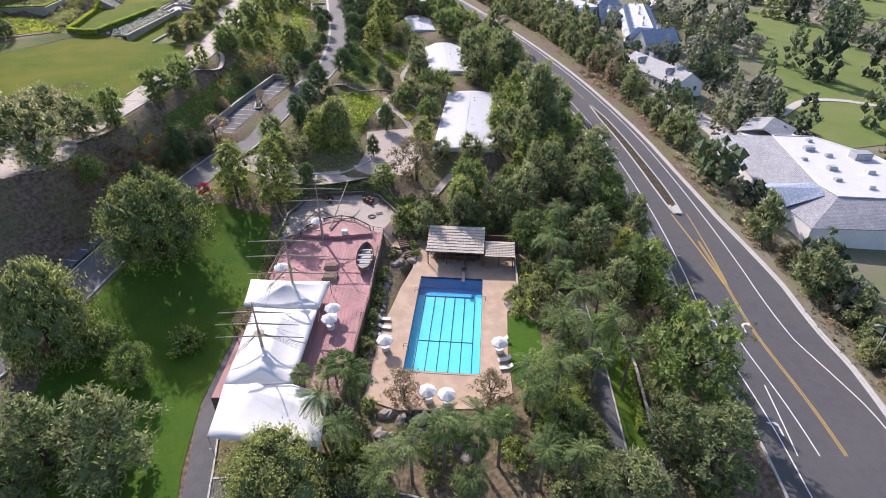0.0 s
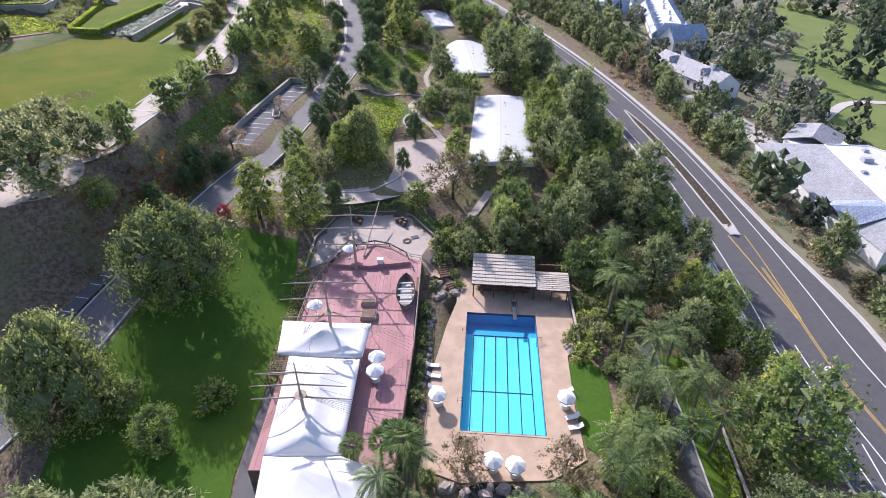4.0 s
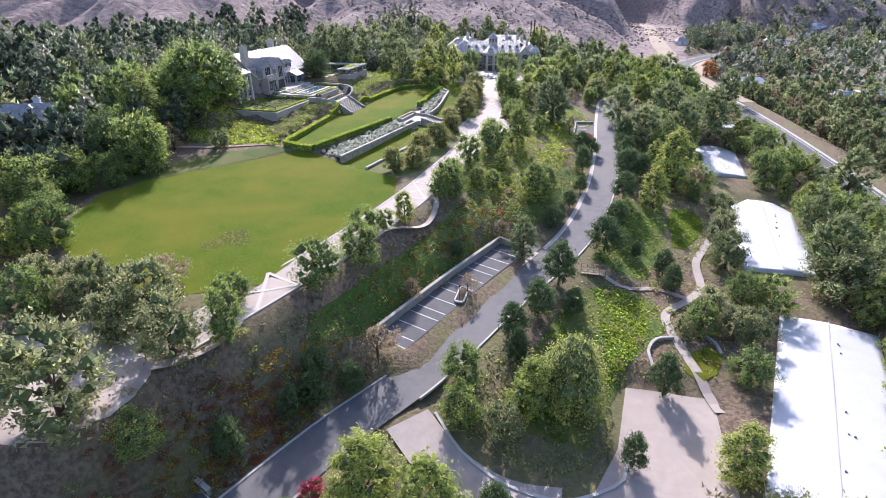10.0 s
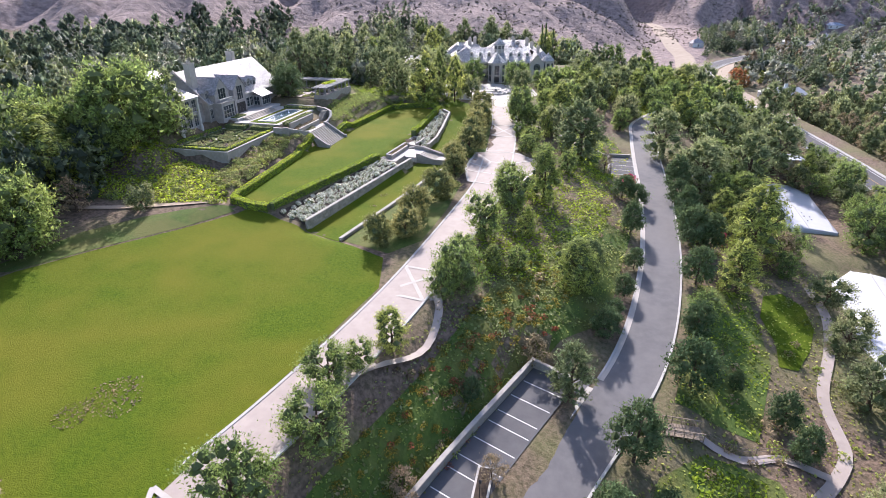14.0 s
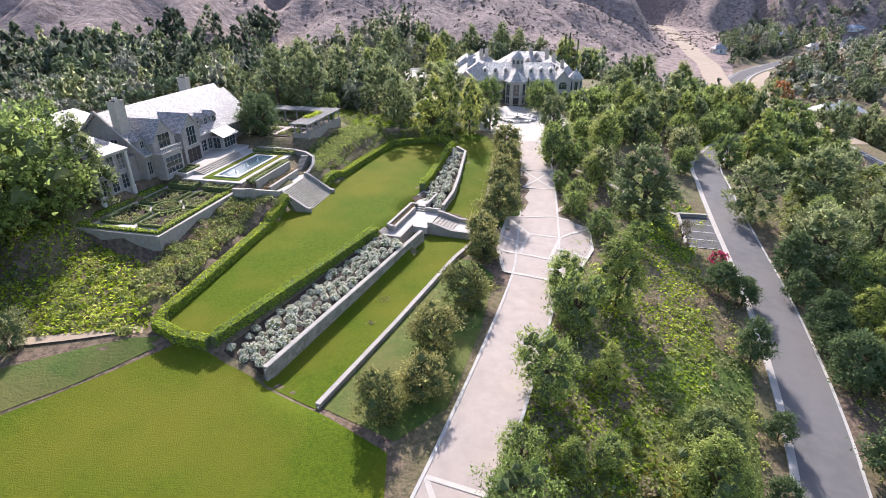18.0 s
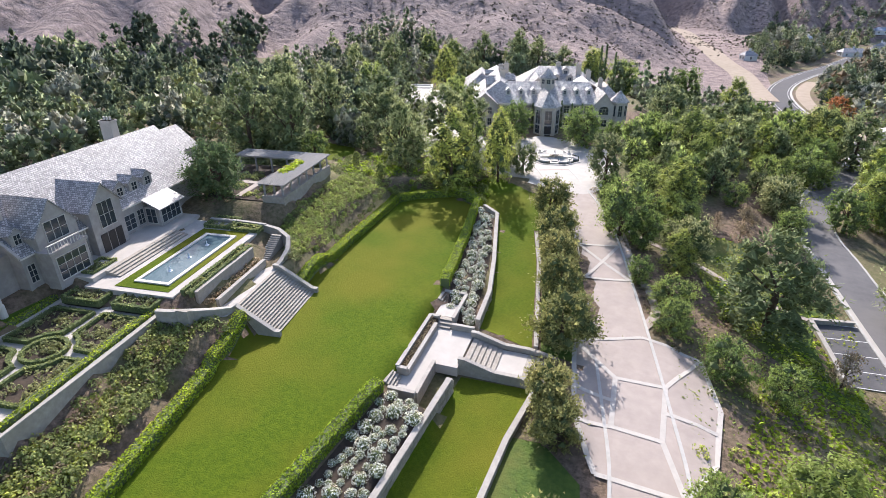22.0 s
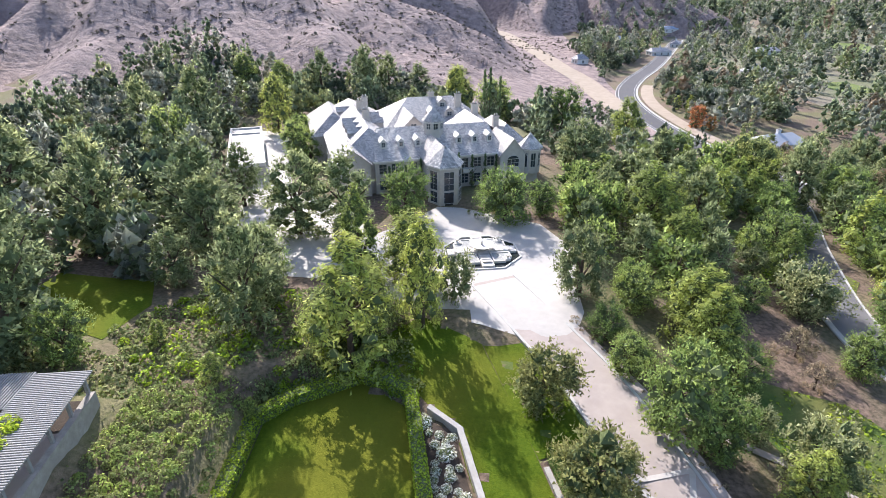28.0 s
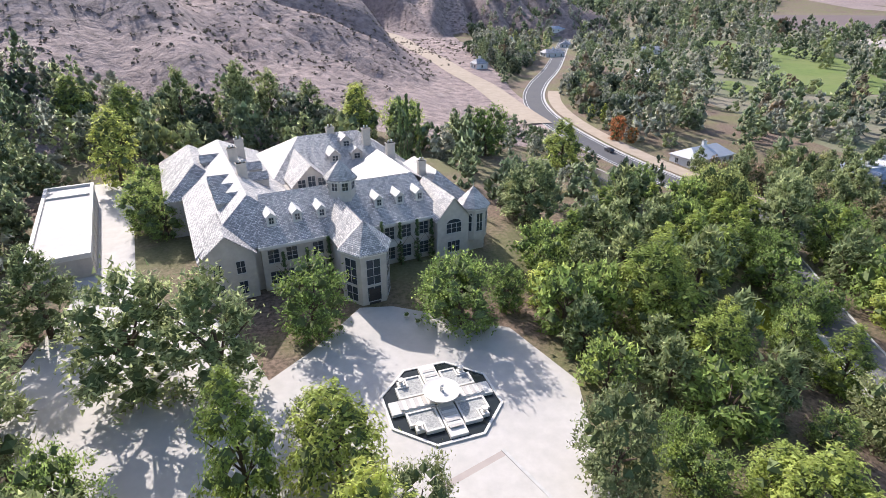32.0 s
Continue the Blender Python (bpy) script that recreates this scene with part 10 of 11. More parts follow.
for y in (-2, 2):
    part("chock", boxes((-1.0, 1.0, y - 0.12, y + 0.12, -0.25, 0.16)), HULL, _boat)

# white tents over the after deck
def tent(name, corners, ze, peaks, zp, label, skirt=0.45):
    """A canvas roof stretched from its eaves to a ridge or peak, sagging between."""
    e = thing("canopy_tent", Matrix(), label, "tent")
    bm = bmesh.new()
    n = len(corners)
    m = 7
    for i in range(n):
        a, b = Vector((*corners[i], ze)), Vector((*corners[(i + 1) % n], ze))
        pa, pb = (min(peaks, key=lambda p: (Vector((*p, ze)) - q).length) for q in (a, b))
        pa, pb = Vector((*pa, zp)), Vector((*pb, zp))
        grid = []
        for r in range(m + 1):
            f = r / m
            row = []
            for c in range(m + 1):
                g = c / m
                p = a.lerp(b, g).lerp(pa.lerp(pb, g), f)
                p.z -= 0.35 * math.sin(math.pi * f) * (0.6 + 0.4 * math.sin(math.pi * g)) + 0.12 * math.sin(math.pi * g) * (1 - f)
                row.append(bm.verts.new(p))
            grid.append(row)
        for r in range(m):
            for c in range(m):
                bm.faces.new((grid[r][c], grid[r][c + 1], grid[r + 1][c + 1], grid[r + 1][c]))
        for c in range(m):
            u, v = grid[0][c], grid[0][c + 1]
            w = [bm.verts.new((q.co.x, q.co.y, q.co.z - skirt)) for q in (u, v)]
            bm.faces.new((w[0], w[1], v, u))
    bmesh.ops.remove_doubles(bm, verts=bm.verts, dist=0.01)
    bmesh.ops.recalc_face_normals(bm, faces=bm.faces)
    for f in bm.faces:
        f.smooth = True
    part("canopy", bm, CANVAS, e)
    for x, y in corners:
        bm = bmesh.new()
        cyl(bm, (x, y, zat(x, y) - 0.2), (x, y, ze), 0.06, 0.06, 6)
        part("pole", bm, KERB, e)
    return e


tent("t", [(-31.4, 71.8), (-18.4, 71.2), (-19.0, 64.6), (-30.6, 65.2)], 5.0, [(-24.4, 68.6)], 6.6, "white square canvas tent on the ship deck")
tent("t", [(-28.9, 64.8), (-19.2, 64.2), (-19.5, 49.4), (-28.2, 49.4)], 4.85, [(-24.2, 61.5), (-23.6, 50.5)], 6.2, "long white canvas tent along the ship")
tent("t", [(-28.25, 49.3), (-19.5, 49.3), (-14.6, 47.6), (-14.2, 40.0), (-27.5, 41.3)], 4.75, [(-23.6, 48.4), (-17.8, 45.6)], 5.9, "large white canvas tent beside the service yard")
_lat = thing("lattice_frame", Matrix(), "dark lattice roof between the tents", "lattice")
for k in range(9):
    part("bar", boxes((-31.2 + k * 0.36, -31.14 + k * 0.36, 61.4, 64.6, 4.7, 4.8)), HULL, _lat)
    part("bar", boxes((-31.2, -28.3, 61.4 + k * 0.39, 61.46 + k * 0.39, 4.8, 4.86)), HULL, _lat)
for x, y in ((-31.1, 61.5), (-31.1, 64.5), (-28.4, 61.5)):
    part("post", boxes((x - 0.08, x + 0.08, y - 0.08, y + 0.08, 0, 4.7)), HULL, _lat)

# paved patio ahead of the bow
bm = bmesh.new()
prism(bm, [(-31.6, 88.6), (-31.6, 97.8), (-28.8, 106), (-25, 107.2), (-17.2, 107.4), (-14.2, 105.7), (-9.4, 97.8), (-12.4, 90), (-20, 95.4), (-28, 91)], 0.6, 2.2)
tagged(part("patio", bm, CONCRETE), "pale paved patio ahead of the bow", "patio", kind="structure")
drape("tan_terrace", [(-12.2, 91), (-9.6, 98.6), (-6.8, 97.5), (-5.8, 91.5), (-8.5, 88.5)], DECK_TAN, "tan paved corner above the rock steps", "terrace", lift=0.3)
hedge([(-31.4, 101), (-29.6, 106.6), (-25.4, 108.2), (-17, 108.4), (-13.4, 106.6), (-10.6, 102), (-8.4, 98.6)], 1.3, 1.5, LEAF_SHRUB, "dark shrubby hedge round the patio", density=16, size=0.18, seed=88)
wall_run("patio_wall", [(-31.9, 88.4), (-31.9, 98), (-29.1, 106.3), (-25.1, 107.5), (-17.1, 107.7), (-14, 106), (-9.1, 98)], 2.8, 0, 0.3, "dark curved timber wall of the patio", mat=HULL)
for cx, cy in ((-25.0, 104.0), (-16.2, 103.4)):
    for dx, dy in ((0, 0), (0.95, 0.5), (-0.75, 0.75), (0.3, 1.2), (0.8, -0.7)):
        copy_thing(BARREL, pose(cx + dx, cy + dy, 2.2))
for x, y in ((-24.8, 39.0), (-23.9, 38.6), (-24.6, 38.0)):
    copy_thing(BARREL, pose(x, y, zat(x, y) + 0.14))
_cl = thing("deck_grating", pose(-13.2, 98.6, 2.2, 0, 0, 20), "dark iron grating beside a coil of rope", "grating")
part("frame", boxes((-0.7, 0.7, -0.5, 0.5, 0, 0.12)), LOT_DARK, _cl)
bm = bmesh.new()
for k in range(24):
    a, b = k * 0.8, (k + 1) * 0.8
    cyl(bm, (-1.8 + (0.9 - 0.02 * k) * math.cos(a), -0.8 + (0.9 - 0.02 * k) * math.sin(a), 0.1), (-1.8 + (0.9 - 0.02 * k) * math.cos(b), -0.8 + (0.9 - 0.02 * k) * math.sin(b), 0.1), 0.06, 0.06, 5)
part("rope_coil", bm, ROPE, _cl)
# shrubs along the landward rail
bushes("rail_shrubs", [(-32.0 - 0.5 * math.sin(k * 1.7), 64 + k * 0.55) for k in range(56)], 0.75, 0.95, 44, 0.17, LEAF_SHRUB, "dense green shrubs along the ship's side", 9, "shrubs")

# ---- planting round the pool and the ship ----
for x, y, s in ((-14.1, 50.8, 0.9), (-18.0, 49.5, 0.8), (-14.5, 44.3, 1.0), (-10.9, 47.9, 0.95), (-3.6, 38.7, 0.9), (0.2, 40.3, 1.0), (3.9, 38.7, 0.9), (6.7, 41, 1.0), (-6.1, 38, 0.85), (23.9, 57.3, 1.1), (25, 53, 1.0),
                (14.7, 48.8, 1.15), (11.4, 46, 1.0), (15, 38, 0.9), (11.3, 38, 0.95), (3, 35.2, 0.8), (19.9, 50.8, 1.1), (-7.1, 35.2, 0.8), (-11.4, 41, 0.95), (14.6, 88, 0.9), (22.2, 88.3, 1.0), (18.3, 77, 1.2), (20.5, 64, 1.1)):
    plant("palm", x, y, s * 1.15, "poolside palms")
_r = random.Random(31)
_done = 0
while _done < 150:
    x, y = _r.choice([(_r.uniform(-14, 24), _r.uniform(33.5, 48.4)), (_r.uniform(13.2, 22), _r.uniform(44, 92)), (_r.uniform(-9, 9), _r.uniform(92, 104)), (_r.uniform(17, 46), _r.uniform(34, 96))])
    if in_poly(x, y, [(-6.4, 46.2), (-6.4, 49), (0.8, 49), (0.8, 46)]) or in_poly(x, y, [(10.2, 68), (13, 69.5), (15.5, 66), (14.5, 57), (11.5, 52.5), (9.9, 54)]) or in_poly(x, y, [(20.2, 75), (28.4, 75), (28, 34), (20, 34)]) or not free(x, y, -0.6):
        continue
    plant(_r.choice(["shrub", "shrub", "shrub_light", "shrub_olive"]), x, y, _r.uniform(0.8, 1.7), "poolside shrubs")
    _done += 1
for x, y, s in ((-22, 37.6, 1.2), (-13.4, 34, 1.3), (13, 92.5, 1.3), (16.5, 80, 1.2), (17, 84, 1.4), (15.2, 76, 1.1), (25, 79, 1.5), (-8.5, 96, 1.2), (-5, 99, 1.4), (-2.8, 93.6, 1.1), (3, 94.5, 1.3), (8, 93.8, 1.2)):
    plant("shrub_olive", x, y, s, "poolside shrubs")

# ---- valley east of the road: club, houses, golf course, far woods ----
FAIRWAY = material("golf_fairway", (0.15, 0.20, 0.045), (0.115, 0.165, 0.038), 0.15, 0.95, 0.05, 1.0, (0.19, 0.205, 0.07), 0.03, 0.5)
PALE_FIELD = material("pale_bare_field", (0.50, 0.44, 0.38), (0.42, 0.36, 0.31), 0.02, 0.95)
DARK_FIELD = material("ploughed_field", (0.17, 0.125, 0.115), (0.12, 0.09, 0.085), 0.03, 0.95, stretch=(0.3, 3, 1))
WHITE_WALL = material("white_render_wall", (0.78, 0.77, 0.75), (0.70, 0.69, 0.67), 1.5, 0.8, 0.004, 8, (0.62, 0.61, 0.59), 0.3, 0.35)
BLUE_TILE = slate_material("blue_grey_roof_tiles", (0.36, 0.42, 0.52), (0.28, 0.33, 0.42), 0.4, 0.5, 0.4, 0.8)
PALE_TILE = slate_material("pale_grey_shingles", (0.34, 0.345, 0.36), (0.30, 0.305, 0.32), 0.4, 0.6, 0.3, 0.85)
FLAT_ROOF = material("white_flat_roof", (0.60, 0.60, 0.61), (0.52, 0.52, 0.53), 0.3, 0.7, 0.004, 6, (0.55, 0.55, 0.56), 0.1, 0.4)
METAL = material("roof_unit_metal", (0.45, 0.46, 0.47), (0.36, 0.37, 0.38), 2, 0.45, metal=0.3)
FAIRWAYS = [[(118, 150), (150, 158), (190, 235), (205, 330), (180, 350), (150, 285), (128, 215), (112, 178)],
            [(215, 240), (300, 260), (330, 420), (280, 430), (235, 330)],
            [(150, 560), (215, 570), (300, 730), (330, 830), (270, 830), (210, 700), (140, 610)],
            [(320, 600), (420, 610), (470, 760), (400, 790), (330, 700)],
            [(95, 560), (125, 575), (120, 610), (98, 600)], [(205, 760), (255, 780), (290, 900), (240, 900)]]
for i, f in enumerate(FAIRWAYS):
    drape("golf_fairway_%d" % (i + 1), f, FAIRWAY, "mown golf fairway between scattered trees", "golf course", lift=0.12)
drape("bare_field", [(380, 720), (900, 760), (1000, 1000), (480, 940)], PALE_FIELD, "pale bare field at the valley edge", "field", lift=0.15)
drape("ploughed_field", [(480, 980), (1500, 1050), (1900, 1700), (700, 1600)], DARK_FIELD, "dark ploughed field in rows across the valley", "field", lift=0.15)
path_line = spline([(84, 150, 0), (83, 165, 0), (79, 178, 0), (72, 190, 0)], 2.0)
path_line[:, 2] = zats(path_line[:, 0], path_line[:, 1])
strip("club_drive", path_line, -5, 5, 0.15, PALE_CONCRETE, "pale concrete drive beside the clubhouse", "driveway")
path_line = spline([(112, 176, 0), (128, 190, 0), (142, 192, 0), (155, 186, 0), (175, 178, 0)], 3.0)
path_line[:, 2] = zats(path_line[:, 0], path_line[:, 1])
strip("golf_path", path_line, -1.6, 1.6, 0.2, PALE_CONCRETE, "pale concrete cart path over the golf course", "path")
HOUSES = []


def quad_wall(e, corners, z0, z1, mat=None):
    for (ax, ay), (bx, by) in zip(corners, corners[1:] + corners[:1]):
        d = Vector((bx - ax, by - ay, 0)).normalized()
        n = Vector((-d.y, d.x, 0)) * 0.25
        bm = bmesh.new()
        prism(bm, [(ax, ay), (bx, by), (bx + n.x, by + n.y), (ax + n.x, ay + n.y)], z0, z1)
        part("wall", bm, mat or WHITE_WALL, e)


def house(name, label, p, q, width, z0, ze, zr, mat, flat=0.0, dormers=0, chimneys=2, category="house", sides_in=(-1, 1), hip=None, win_gap=3.2):
    """A house whose long axis runs from p to q: walls, steep slopes, flat top if any, dormers, windows, chimneys."""
    d = Vector((q[0] - p[0], q[1] - p[1], 0))
    L, W = d.length, width / 2
    yaw = math.atan2(d.y, d.x)
    e = thing(name, Matrix.Translation((p[0], p[1], 0)) @ Matrix.Rotation(yaw, 4, "Z"), label, category)
    HOUSES.append([(p[0] + c * d.x / L * L + s * -d.y / L * (W + 2), p[1] + c * d.y + s * d.x / L * (W + 2)) for c, s in ((-0.03, -1), (1.03, -1), (1.03, 1), (-0.03, 1))])
    quad_wall(e, [(0, -W), (L, -W), (L, W), (0, W)], z0, ze)
    o, f = 0.4, flat / 2
    h = min(width * 0.28, L / 3) if hip is None else hip
    for s in (-1, 1):
        roof_part([[(-o, s * (W + o), ze), (L + o, s * (W + o), ze), (L + o - h, s * f, zr), (-o + h, s * f, zr)]], e, mat, "roof_slope")
    for x, x2 in ((-o, -o + h), (L + o, L + o - h)):
        if h > 0.5:
            roof_part([[(x, -W - o, ze), (x, W + o, ze), (x2, f, zr), (x2, -f, zr)] if f else [(x, -W - o, ze), (x, W + o, ze), (x2, 0, zr)]], e, mat, "roof_slope")
        else:
            bm = bmesh.new()
            g = 0.0 if x < 0 else L
            a = [bm.verts.new((g + k, yy, zz)) for k in (0, 0.2 if x < 0 else -0.2) for yy, zz in ((-W, ze), (W, ze), (f + 0.01, zr), (-f - 0.01, zr))]
            bm.faces.new(a[:4])
            bm.faces.new(a[4:][::-1])
            for i in range(4):
                bm.faces.new((a[i], a[(i + 1) % 4], a[4 + (i + 1) % 4], a[4 + i]))
            bmesh.ops.recalc_face_normals(bm, faces=bm.faces)
            part("gable", bm, WHITE_WALL, e)
    if flat:
        part("flat_roof", boxes((h - o, L - h + o, -f, f, zr - 0.1, zr + 0.06)), FLAT_ROOF, e)
        part("parapet", boxes((h - o, L - h + o, -f - 0.12, -f + 0.12, zr, zr + 0.3), (h - o, L - h + o, f - 0.12, f + 0.12, zr, zr + 0.3)), WHITE_WALL, e)
    run = W + o - f
    for s in sides_in:
        for i in range(dormers):
            x = L * (i + 0.5) / dormers
            k = 0.36
            m = Matrix.Translation((x, s * (W + o - run * k), ze + (zr - ze) * k)) @ Matrix.Rotation(0 if s < 0 else math.pi, 4, "Z")
            dormer(e, m, 1.7, 2.1, run * (1 - k) * 0.8, mat, WHITE_WALL)
        n = max(1, int(L / win_gap))
        for i in range(n):
            for z in ([z0 + 0.9, z0 + 3.8] if ze - z0 > 5 else [max(z0 + 0.9, ze - 2.6)]):
                window(e, Matrix.Translation((L * (i + 0.5) / n, s * W, z)) @ Matrix.Rotation(0 if s < 0 else math.pi, 4, "Z"), 1.1, 1.5, 2, 2)
    for x, t in ((0, -1), (L, 1)):
        for y in (-W * 0.45, W * 0.45):
            window(e, Matrix.Translation((x, y, ze - 2.4)) @ Matrix.Rotation(-t * math.pi / -2, 4, "Z"), 1.1, 1.5, 2, 2)
    for i in range(chimneys):
        chimney(e, L * (i + 0.5) / chimneys + 0.7, 0.6 * (-1) ** i, ze, zr + 1.3, 1.5, 0.9, 2, WHITE_WALL)
    return e


# the clubhouse
_c = thing("clubhouse", pose(0, 0, 0), "white clubhouse with shingled slopes and a wide flat roof", "clubhouse")
CLUB = [(78.2, 151.5), (76.4, 117.3), (77.4, 98), (118, 96), (116, 132), (104, 150)]
CLUB_IN = [(91, 143), (86, 112), (87, 106.5), (113, 104), (110, 128), (101.5, 142)]
HOUSES.append([(73, 156), (72, 92), (124, 90), (120, 156)])
quad_wall(_c, CLUB, -6, -1)
for i in range(6):
    j = (i + 1) % 6
    roof_part([[(*CLUB[i], -1), (*CLUB[j], -1), (*CLUB_IN[j], 2), (*CLUB_IN[i], 2)]], _c, PALE_TILE, "roof_slope")
bm = bmesh.new()
prism(bm, CLUB_IN[::-1], 1.9, 2.05)
bmesh.ops.recalc_face_normals(bm, faces=bm.faces)
part("flat_roof", bm, FLAT_ROOF, _c)
for i in range(6):
    (ax, ay), (bx, by) = CLUB_IN[i], CLUB_IN[(i + 1) % 6]
    bm = bmesh.new()
    cyl(bm, (ax, ay, 2.15), (bx, by, 2.15), 0.16, 0.16, 6)
    part("parapet", bm, WHITE_WALL, _c)
roof_part([[(75.2, 118.3, -0.6), (86, 113.4, 2.2), (85.4, 110.6, 2.2), (75, 112.4, 1.4)], [(75, 112.4, 1.4), (85.4, 110.6, 2.2), (85, 108, 1.6), (75.6, 106.5, -0.6)]], _c, BLUE_TILE, "porch_roof")
for k in range(9):
    window(_c, Matrix.Translation((78.15 - 1.7 * (k + 0.5) / 9, 150 - 33 * (k + 0.5) / 9, -4.6)) @ Matrix.Rotation(radians(-87 + 180 - 180), 4, "Z"), 1.6, 2.2, 2, 2)
roof_part([[(86.9, 154.5, -1), (97.7, 166.2, -1), (100.5, 160, 1.4), (92, 150, 1.4)], [(100.5, 160, 1.4), (92, 150, 1.4), (97, 146, -1), (106, 156, -1)]], _c, PALE_TILE, "wing_roof")
part("wing", boxes((88, 103, 147, 155, -6, -1)), WHITE_WALL, _c)
_r = random.Random(4)
for x, y, w, d, h in ((94, 132, 2.4, 1.6, 0.9), (98, 138, 1.2, 1.2, 0.6), (97, 128, 1.6, 1.0, 0.7), (93, 120, 2.0, 1.4, 0.8), (91, 114, 1.4, 1.2, 0.6), (103, 126, 4.2, 2.8, 1.6), (101, 118, 1.8, 1.4, 0.8), (106, 113, 2.2, 1.5, 1.0), (96, 110, 1.5, 1.5, 0.7), (90, 126, 1.2, 1.0, 0.5)):
    part("roof_unit", boxes((x, x + w, y, y + d, 2.0, 2.05 + h), (x + 0.1, x + w - 0.1, y + 0.1, y + d - 0.1, 2.05 + h, 2.15 + h)), METAL if _r.random() < 0.5 else FLAT_ROOF, _c)

# houses beside and beyond it
house("long_house", "long house with a grey shingled roof and two chimneys", (76, 222), (86, 190), 11, -2, 2.6, 6.4, PALE_TILE, 0, 2, 2, hip=0.2)
house("townhouse_row", "white townhouse row with blue-grey roofs and dormers", (88, 250), (104, 318), 15, 0, 5.2, 9.2, BLUE_TILE, 6.5, 11, 5, hip=3)
house("gabled_house", "white house with a steep blue-grey gabled roof", (85, 246), (101, 252), 9, 0, 4.6, 9.4, BLUE_TILE, 0, 0, 1, hip=0.2)
house("townhouse_row", "white townhouse row with blue-grey roofs and dormers", (78, 302), (58, 378), 15, 0, 5.6, 9.4, BLUE_TILE, 6.5, 12, 5, hip=3)
house("gabled_house", "white house with a steep blue-grey gabled roof", (65, 299), (91, 302), 10, 0, 5.0, 9.6, BLUE_TILE, 0, 2, 2, hip=3)
house("townhouse_row", "white townhouse row with blue-grey roofs and dormers", (94, 332), (100, 452), 14, 2, 6.0, 9.8, BLUE_TILE, 5.5, 14, 6, hip=3)
house("white_townhouse", "tall white house with a blue-grey mansard roof", (38, 405), (76, 415), 17, 4, 9.5, 13.5, BLUE_TILE, 7, 7, 3, hip=3.5)
house("white_cottage", "white cottage with a pale hipped roof among trees", (-9, 424), (9, 432), 11, 9, 12.2, 15.2, FLAT_ROOF, 0, 0, 1, hip=3.5)
for x, y, w, l, yaw in ((60, 620, 9, 16, 0.2), (20, 720, 10, 18, 0.3), (119, 755, 11, 22, 0.2), (76, 905, 12, 24, 0.1), (160, 860, 10, 18, 0.8), (60, 790, 9, 15, 1.2), (0, 800, 9, 15, 0.6), (240, 960, 12, 22, 0.2), (205, 520, 9, 15, 0.2), (120, 330, 8, 15, 1.4), (-54, 617, 7, 9, 0.5)):
    g = zat(x, y)
    house("far_house", "small pale house among trees in the valley", (x, y), (x + l * math.cos(yaw), y + l * math.sin(yaw)), w, g - 1, g + 3.2, g + 6, _r.choice([BLUE_TILE, PALE_TILE, FLAT_ROOF]), 0, 0, 1, hip=2.5, win_gap=5)
HOUSES.append([(-180, 138), (-156, 132), (-150, 142), (-162, 160)])
house("west_house", "grey-roofed house with many windows among trees", (-177, 141), (-163, 152), 9, 25.5, 30, 33.5, PALE_TILE, 0, 1, 1)

# curved terrace walls behind the trees
_arc = spline([(-78, 388, 0), (-72, 393, 0), (-63, 393, 0), (-56, 386, 0), (-53, 376, 0)], 1.2)
for k, (o, h) in enumerate(((0, 1.6), (2.6, 1.0), (5, 0.6))):
    l = _arc.copy()
    l[:, :2] -= sides(l) * -o
    l[:, 2] = zats(l[:, 0], l[:, 1]).max() + h - 1.2
    tagged(part("terrace_wall", ribbon_bm(l, -0.3, 0.3, 0.6, thick=2.5), STONE), "low curved pale stone terrace wall among trees", "wall", kind="structure")

# ---- far woods ----
def clump_tris(C):
    """The solid inner part of each clump of a far crown."""
    r = np.random.default_rng(7)
    return np.concatenate([((OCT_V * (1 + r.uniform(-0.3, 0.3, (6, 1))) * c * 0.86 + np.array([cx, cy, cz]))[np.array(OCT_F)]).reshape(-1, 3) for cx, cy, cz, c in C])


# leaf colours paled and greyed, painting in the haze over the far valley
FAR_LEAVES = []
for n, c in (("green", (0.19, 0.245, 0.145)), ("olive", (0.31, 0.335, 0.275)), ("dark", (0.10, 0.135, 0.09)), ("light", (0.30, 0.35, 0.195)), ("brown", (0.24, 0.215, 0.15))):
    FAR_LEAVES.append(material("hazed_woodland_" + n, c, tuple(v * 0.65 for v in c), 0.5, 0.7, 0, None, tuple(v * k for v, k in zip(c, (1.3, 1.15, 1.0))), 0.12, 0.6, local=True, leaf=0.55))
TEMPLATES = []
for i in range(6):
    C = clump_places(("round", "egg", "round", "egg", "dome", "cone")[i], (4.2, 3.2, 4.6, 3.0, 4.4, 3.2)[i], 0.0, (8, 10, 7.5, 11, 7, 9)[i], 15, 300 + i, 0.38, 0.4)
    TEMPLATES.append(np.concatenate([leaf_cloud(C, 150, 0.5, 0, 320 + i, 1.2, 4.0).reshape(-1, 3), clump_tris(C)]))
FINE = []
DARK_MIX = (0.2, 0.05, 0.73, 0.02, 0.0)
for i in range(6):
    C = clump_places(("round", "egg", "round", "egg", "dome", "egg")[i], (4.2, 3.2, 4.6, 3.0, 4.4, 3.6)[i], 0.0, (9, 11, 8.5, 12, 8, 11)[i], 30, 400 + i, 0.30, 0.4)
    FINE.append(np.concatenate([leaf_cloud(C, 430, 0.34, 0, 420 + i, 1.3, 4.0).reshape(-1, 3), clump_tris(C)]))


def in_polys(x, y, polys):
    return any(in_poly(x, y, p) for p in polys)


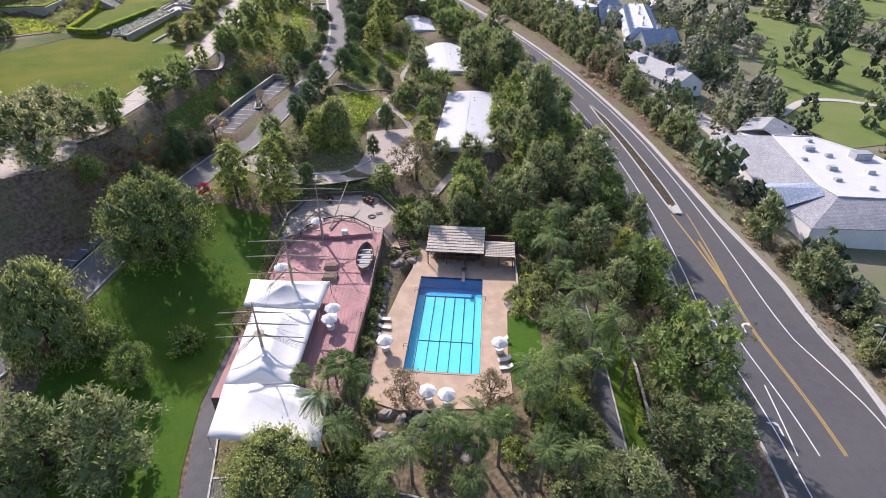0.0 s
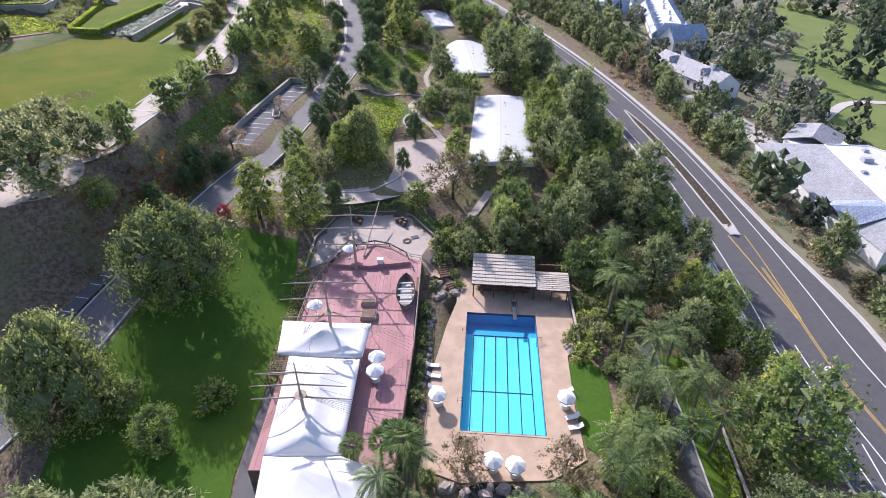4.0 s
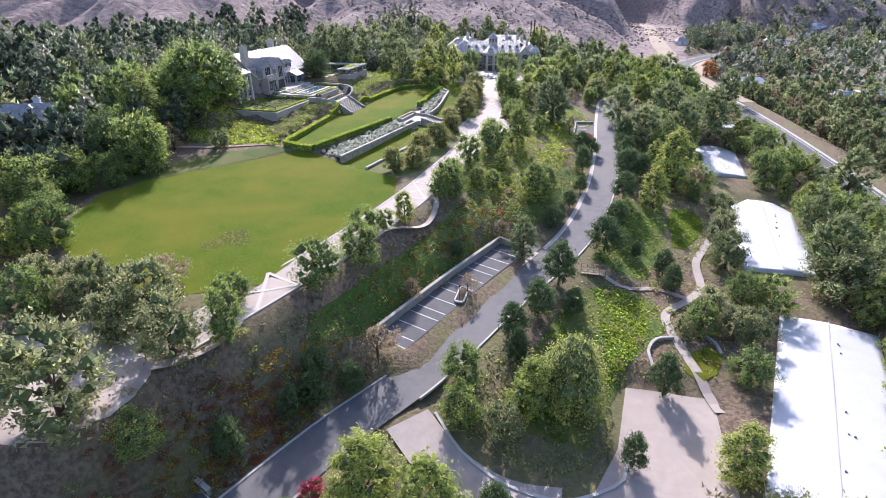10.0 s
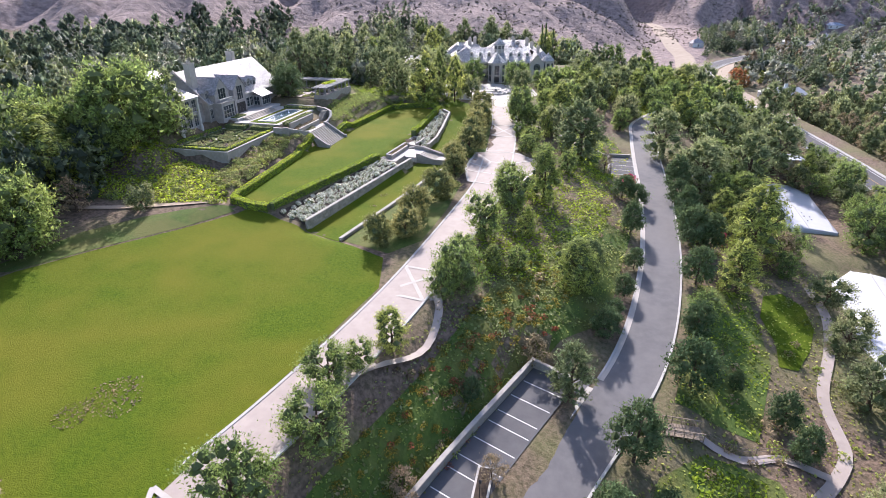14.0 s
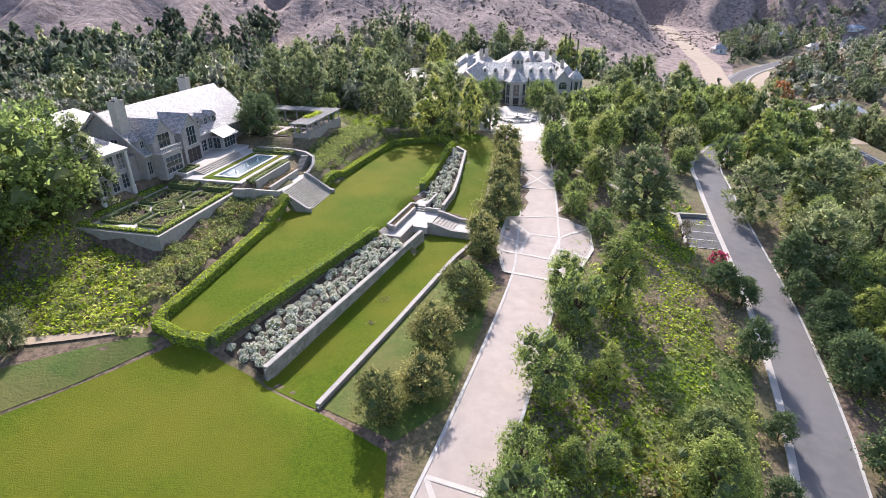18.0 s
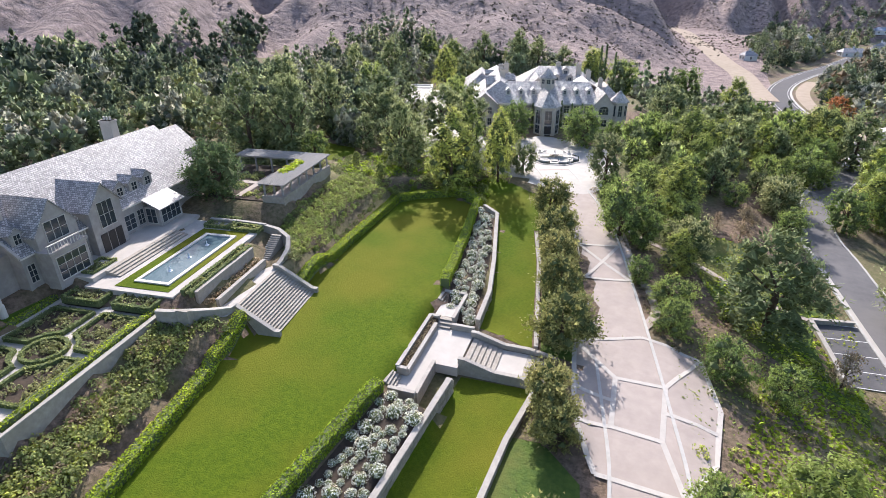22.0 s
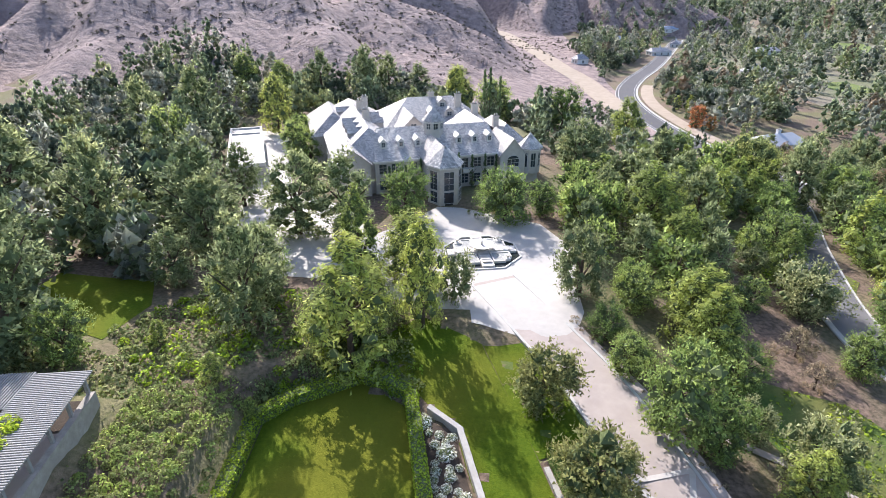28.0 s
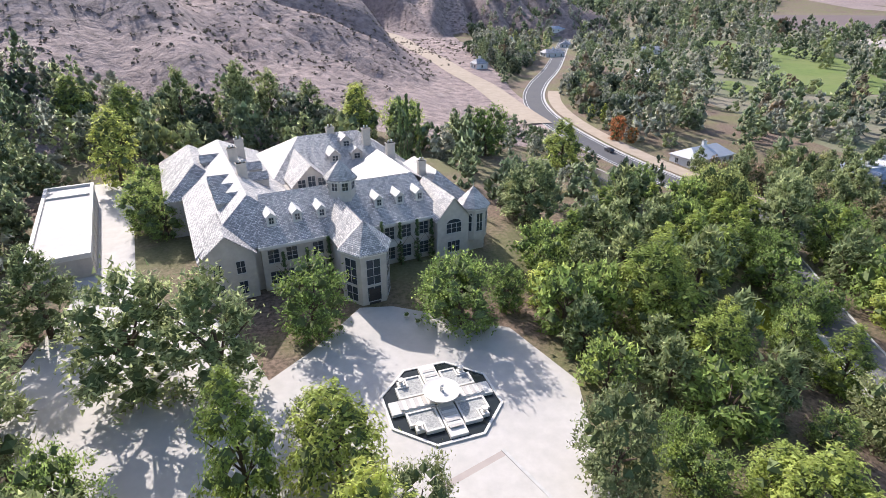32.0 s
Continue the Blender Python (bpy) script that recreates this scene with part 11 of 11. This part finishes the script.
def forest(poly, gap, sizes, seed, label, keep=1.0, detail=1.0, kinds=TEMPLATES, fairway=False, tones=(0.38, 0.22, 0.28, 0.08, 0.04)):
    """A joined far wood: one object, a tree on every cell of a shaken grid."""
    r = np.random.default_rng(seed)
    xs, ys = [p[0] for p in poly], [p[1] for p in poly]
    V, M = [], []
    for x in np.arange(min(xs), max(xs), gap):
        for y in np.arange(min(ys), max(ys), gap):
            px, py = x + r.uniform(-0.5, 0.5) * gap, y + r.uniform(-0.5, 0.5) * gap
            clump = 0.5 + 0.5 * math.sin(px * 0.031 + 2 * math.sin(py * 0.013)) * math.sin(py * 0.027 + 1.0)
            if r.random() > keep * (0.55 + 0.9 * clump) or not in_poly(px, py, poly) or (not fairway and in_polys(px, py, FAIRWAYS)) or in_polys(px, py, HOUSES):
                continue
            if not free(px, py, 3.0):
                continue
            t = kinds[int(r.integers(6))]
            if detail < 1:
                t = t[int(len(t) // 3 * (1 - detail)) * 3:]
            a, s = r.uniform(0, 6.28), r.uniform(*sizes)
            c, sn = math.cos(a) * s, math.sin(a) * s
            V.append(np.stack([t[:, 0] * c - t[:, 1] * sn + px, t[:, 0] * sn + t[:, 1] * c + py, t[:, 2] * s * r.uniform(0.85, 1.2) + zat(px, py) - 0.2], 1))
            M.append(np.full(len(t) // 3, int(r.choice(5, p=tones))))
    V = np.concatenate(V)
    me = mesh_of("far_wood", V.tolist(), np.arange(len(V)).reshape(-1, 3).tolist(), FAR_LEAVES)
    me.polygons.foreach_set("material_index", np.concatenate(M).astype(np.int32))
    tagged(new("far_wood", me), label, "woodland", kind="stuff")


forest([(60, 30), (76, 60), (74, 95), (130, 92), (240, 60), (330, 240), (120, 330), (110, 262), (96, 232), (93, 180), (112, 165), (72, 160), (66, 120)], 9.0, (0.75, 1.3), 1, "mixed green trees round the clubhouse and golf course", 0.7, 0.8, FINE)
# larger share of the grey olive tone in these two: painted-in valley haze
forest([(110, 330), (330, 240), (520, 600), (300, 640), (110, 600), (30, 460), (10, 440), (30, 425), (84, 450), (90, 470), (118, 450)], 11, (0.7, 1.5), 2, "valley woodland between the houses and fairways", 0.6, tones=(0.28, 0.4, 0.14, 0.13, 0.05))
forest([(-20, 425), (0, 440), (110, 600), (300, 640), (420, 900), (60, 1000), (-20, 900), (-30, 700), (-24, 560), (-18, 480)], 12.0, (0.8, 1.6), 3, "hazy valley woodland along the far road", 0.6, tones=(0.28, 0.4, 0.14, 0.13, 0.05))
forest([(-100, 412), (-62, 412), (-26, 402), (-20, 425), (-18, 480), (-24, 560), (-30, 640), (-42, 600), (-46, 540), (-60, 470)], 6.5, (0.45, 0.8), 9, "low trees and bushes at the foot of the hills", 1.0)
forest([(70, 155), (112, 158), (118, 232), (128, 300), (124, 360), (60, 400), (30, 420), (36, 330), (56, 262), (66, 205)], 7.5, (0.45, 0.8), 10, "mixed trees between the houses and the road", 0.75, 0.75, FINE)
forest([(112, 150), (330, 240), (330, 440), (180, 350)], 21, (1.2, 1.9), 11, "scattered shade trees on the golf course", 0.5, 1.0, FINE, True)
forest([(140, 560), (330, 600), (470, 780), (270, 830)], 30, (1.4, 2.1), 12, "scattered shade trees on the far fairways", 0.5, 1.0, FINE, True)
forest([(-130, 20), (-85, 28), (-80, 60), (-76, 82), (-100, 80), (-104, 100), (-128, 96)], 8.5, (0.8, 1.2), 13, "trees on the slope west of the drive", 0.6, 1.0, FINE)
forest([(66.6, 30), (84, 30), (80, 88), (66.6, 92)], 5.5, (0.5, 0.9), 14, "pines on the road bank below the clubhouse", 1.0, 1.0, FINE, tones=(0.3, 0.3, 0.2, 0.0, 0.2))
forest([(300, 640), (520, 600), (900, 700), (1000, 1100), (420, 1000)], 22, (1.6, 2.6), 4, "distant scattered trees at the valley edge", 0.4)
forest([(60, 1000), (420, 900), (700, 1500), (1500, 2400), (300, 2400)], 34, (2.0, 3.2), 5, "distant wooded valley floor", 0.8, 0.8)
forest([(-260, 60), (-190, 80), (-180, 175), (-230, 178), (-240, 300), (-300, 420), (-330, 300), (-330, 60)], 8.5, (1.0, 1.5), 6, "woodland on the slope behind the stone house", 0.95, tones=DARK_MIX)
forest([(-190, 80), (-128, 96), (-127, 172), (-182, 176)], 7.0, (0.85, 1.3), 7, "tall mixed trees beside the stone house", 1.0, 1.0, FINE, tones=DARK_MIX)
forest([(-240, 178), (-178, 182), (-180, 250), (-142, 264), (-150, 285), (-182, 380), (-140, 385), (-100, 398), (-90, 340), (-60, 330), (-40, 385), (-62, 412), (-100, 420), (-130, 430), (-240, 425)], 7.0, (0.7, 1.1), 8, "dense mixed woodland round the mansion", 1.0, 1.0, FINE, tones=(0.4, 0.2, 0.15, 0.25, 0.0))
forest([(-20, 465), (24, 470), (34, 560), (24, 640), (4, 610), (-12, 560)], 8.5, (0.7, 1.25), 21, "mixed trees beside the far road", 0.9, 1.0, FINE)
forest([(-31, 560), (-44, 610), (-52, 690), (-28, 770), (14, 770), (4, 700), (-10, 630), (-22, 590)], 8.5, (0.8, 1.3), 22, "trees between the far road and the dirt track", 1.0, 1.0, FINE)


def scrub(poly, gap, seed, label):
    """Dry bushes dotted over the hills."""
    r = np.random.default_rng(seed)
    xs, ys = [p[0] for p in poly], [p[1] for p in poly]
    n = int((max(xs) - min(xs)) * (max(ys) - min(ys)) / gap ** 2)
    X, Y = r.uniform(min(xs), max(xs), n), r.uniform(min(ys), max(ys), n)
    h = hills(X, Y)
    k = (h > 2) & (r.random(n) < 0.35 + 0.65 * (np.sin(X * 0.05 + 2 * np.sin(Y * 0.03)) * np.sin(Y * 0.06) > -0.1))
    X, Y = X[k], Y[k]
    Z = zats(X, Y)
    n, q = len(X), 9
    s = r.uniform(0.5, 1.5, n).repeat(q)[:, None]
    d = r.normal(size=(n * q, 3)) * np.array([0.5, 0.5, 0.32])
    P = np.stack([X, Y, Z + 0.35], 1).repeat(q, 0) + d * s
    N = d + np.array([0, 0, 0.5])
    N /= np.linalg.norm(N, axis=1)[:, None]
    T = np.cross(N, r.normal(size=(n * q, 3)))
    T /= np.linalg.norm(T, axis=1)[:, None]
    B = np.cross(N, T)
    s = s * 0.42
    V = np.stack([P - T * s, P - B * s, P + T * s, P + B * s], 1).reshape(-1, 3)
    me = mesh_of("hill_scrub", V.tolist(), np.arange(len(V)).reshape(-1, 4).tolist(), (DRY_SCRUB,))
    tagged(new("hill_scrub", me), label, "scrub", kind="stuff")


DRY_SCRUB = material("dry_scrub", (0.17, 0.13, 0.10), (0.10, 0.085, 0.065), 0.3, 0.9, 0, None, (0.15, 0.15, 0.085), 0.05, 0.6)
scrub([(-640, 420), (-20, 420), (-20, 1000), (-640, 1000)], 5.2, 9, "dry brown bushes dotted over the rocky hills")
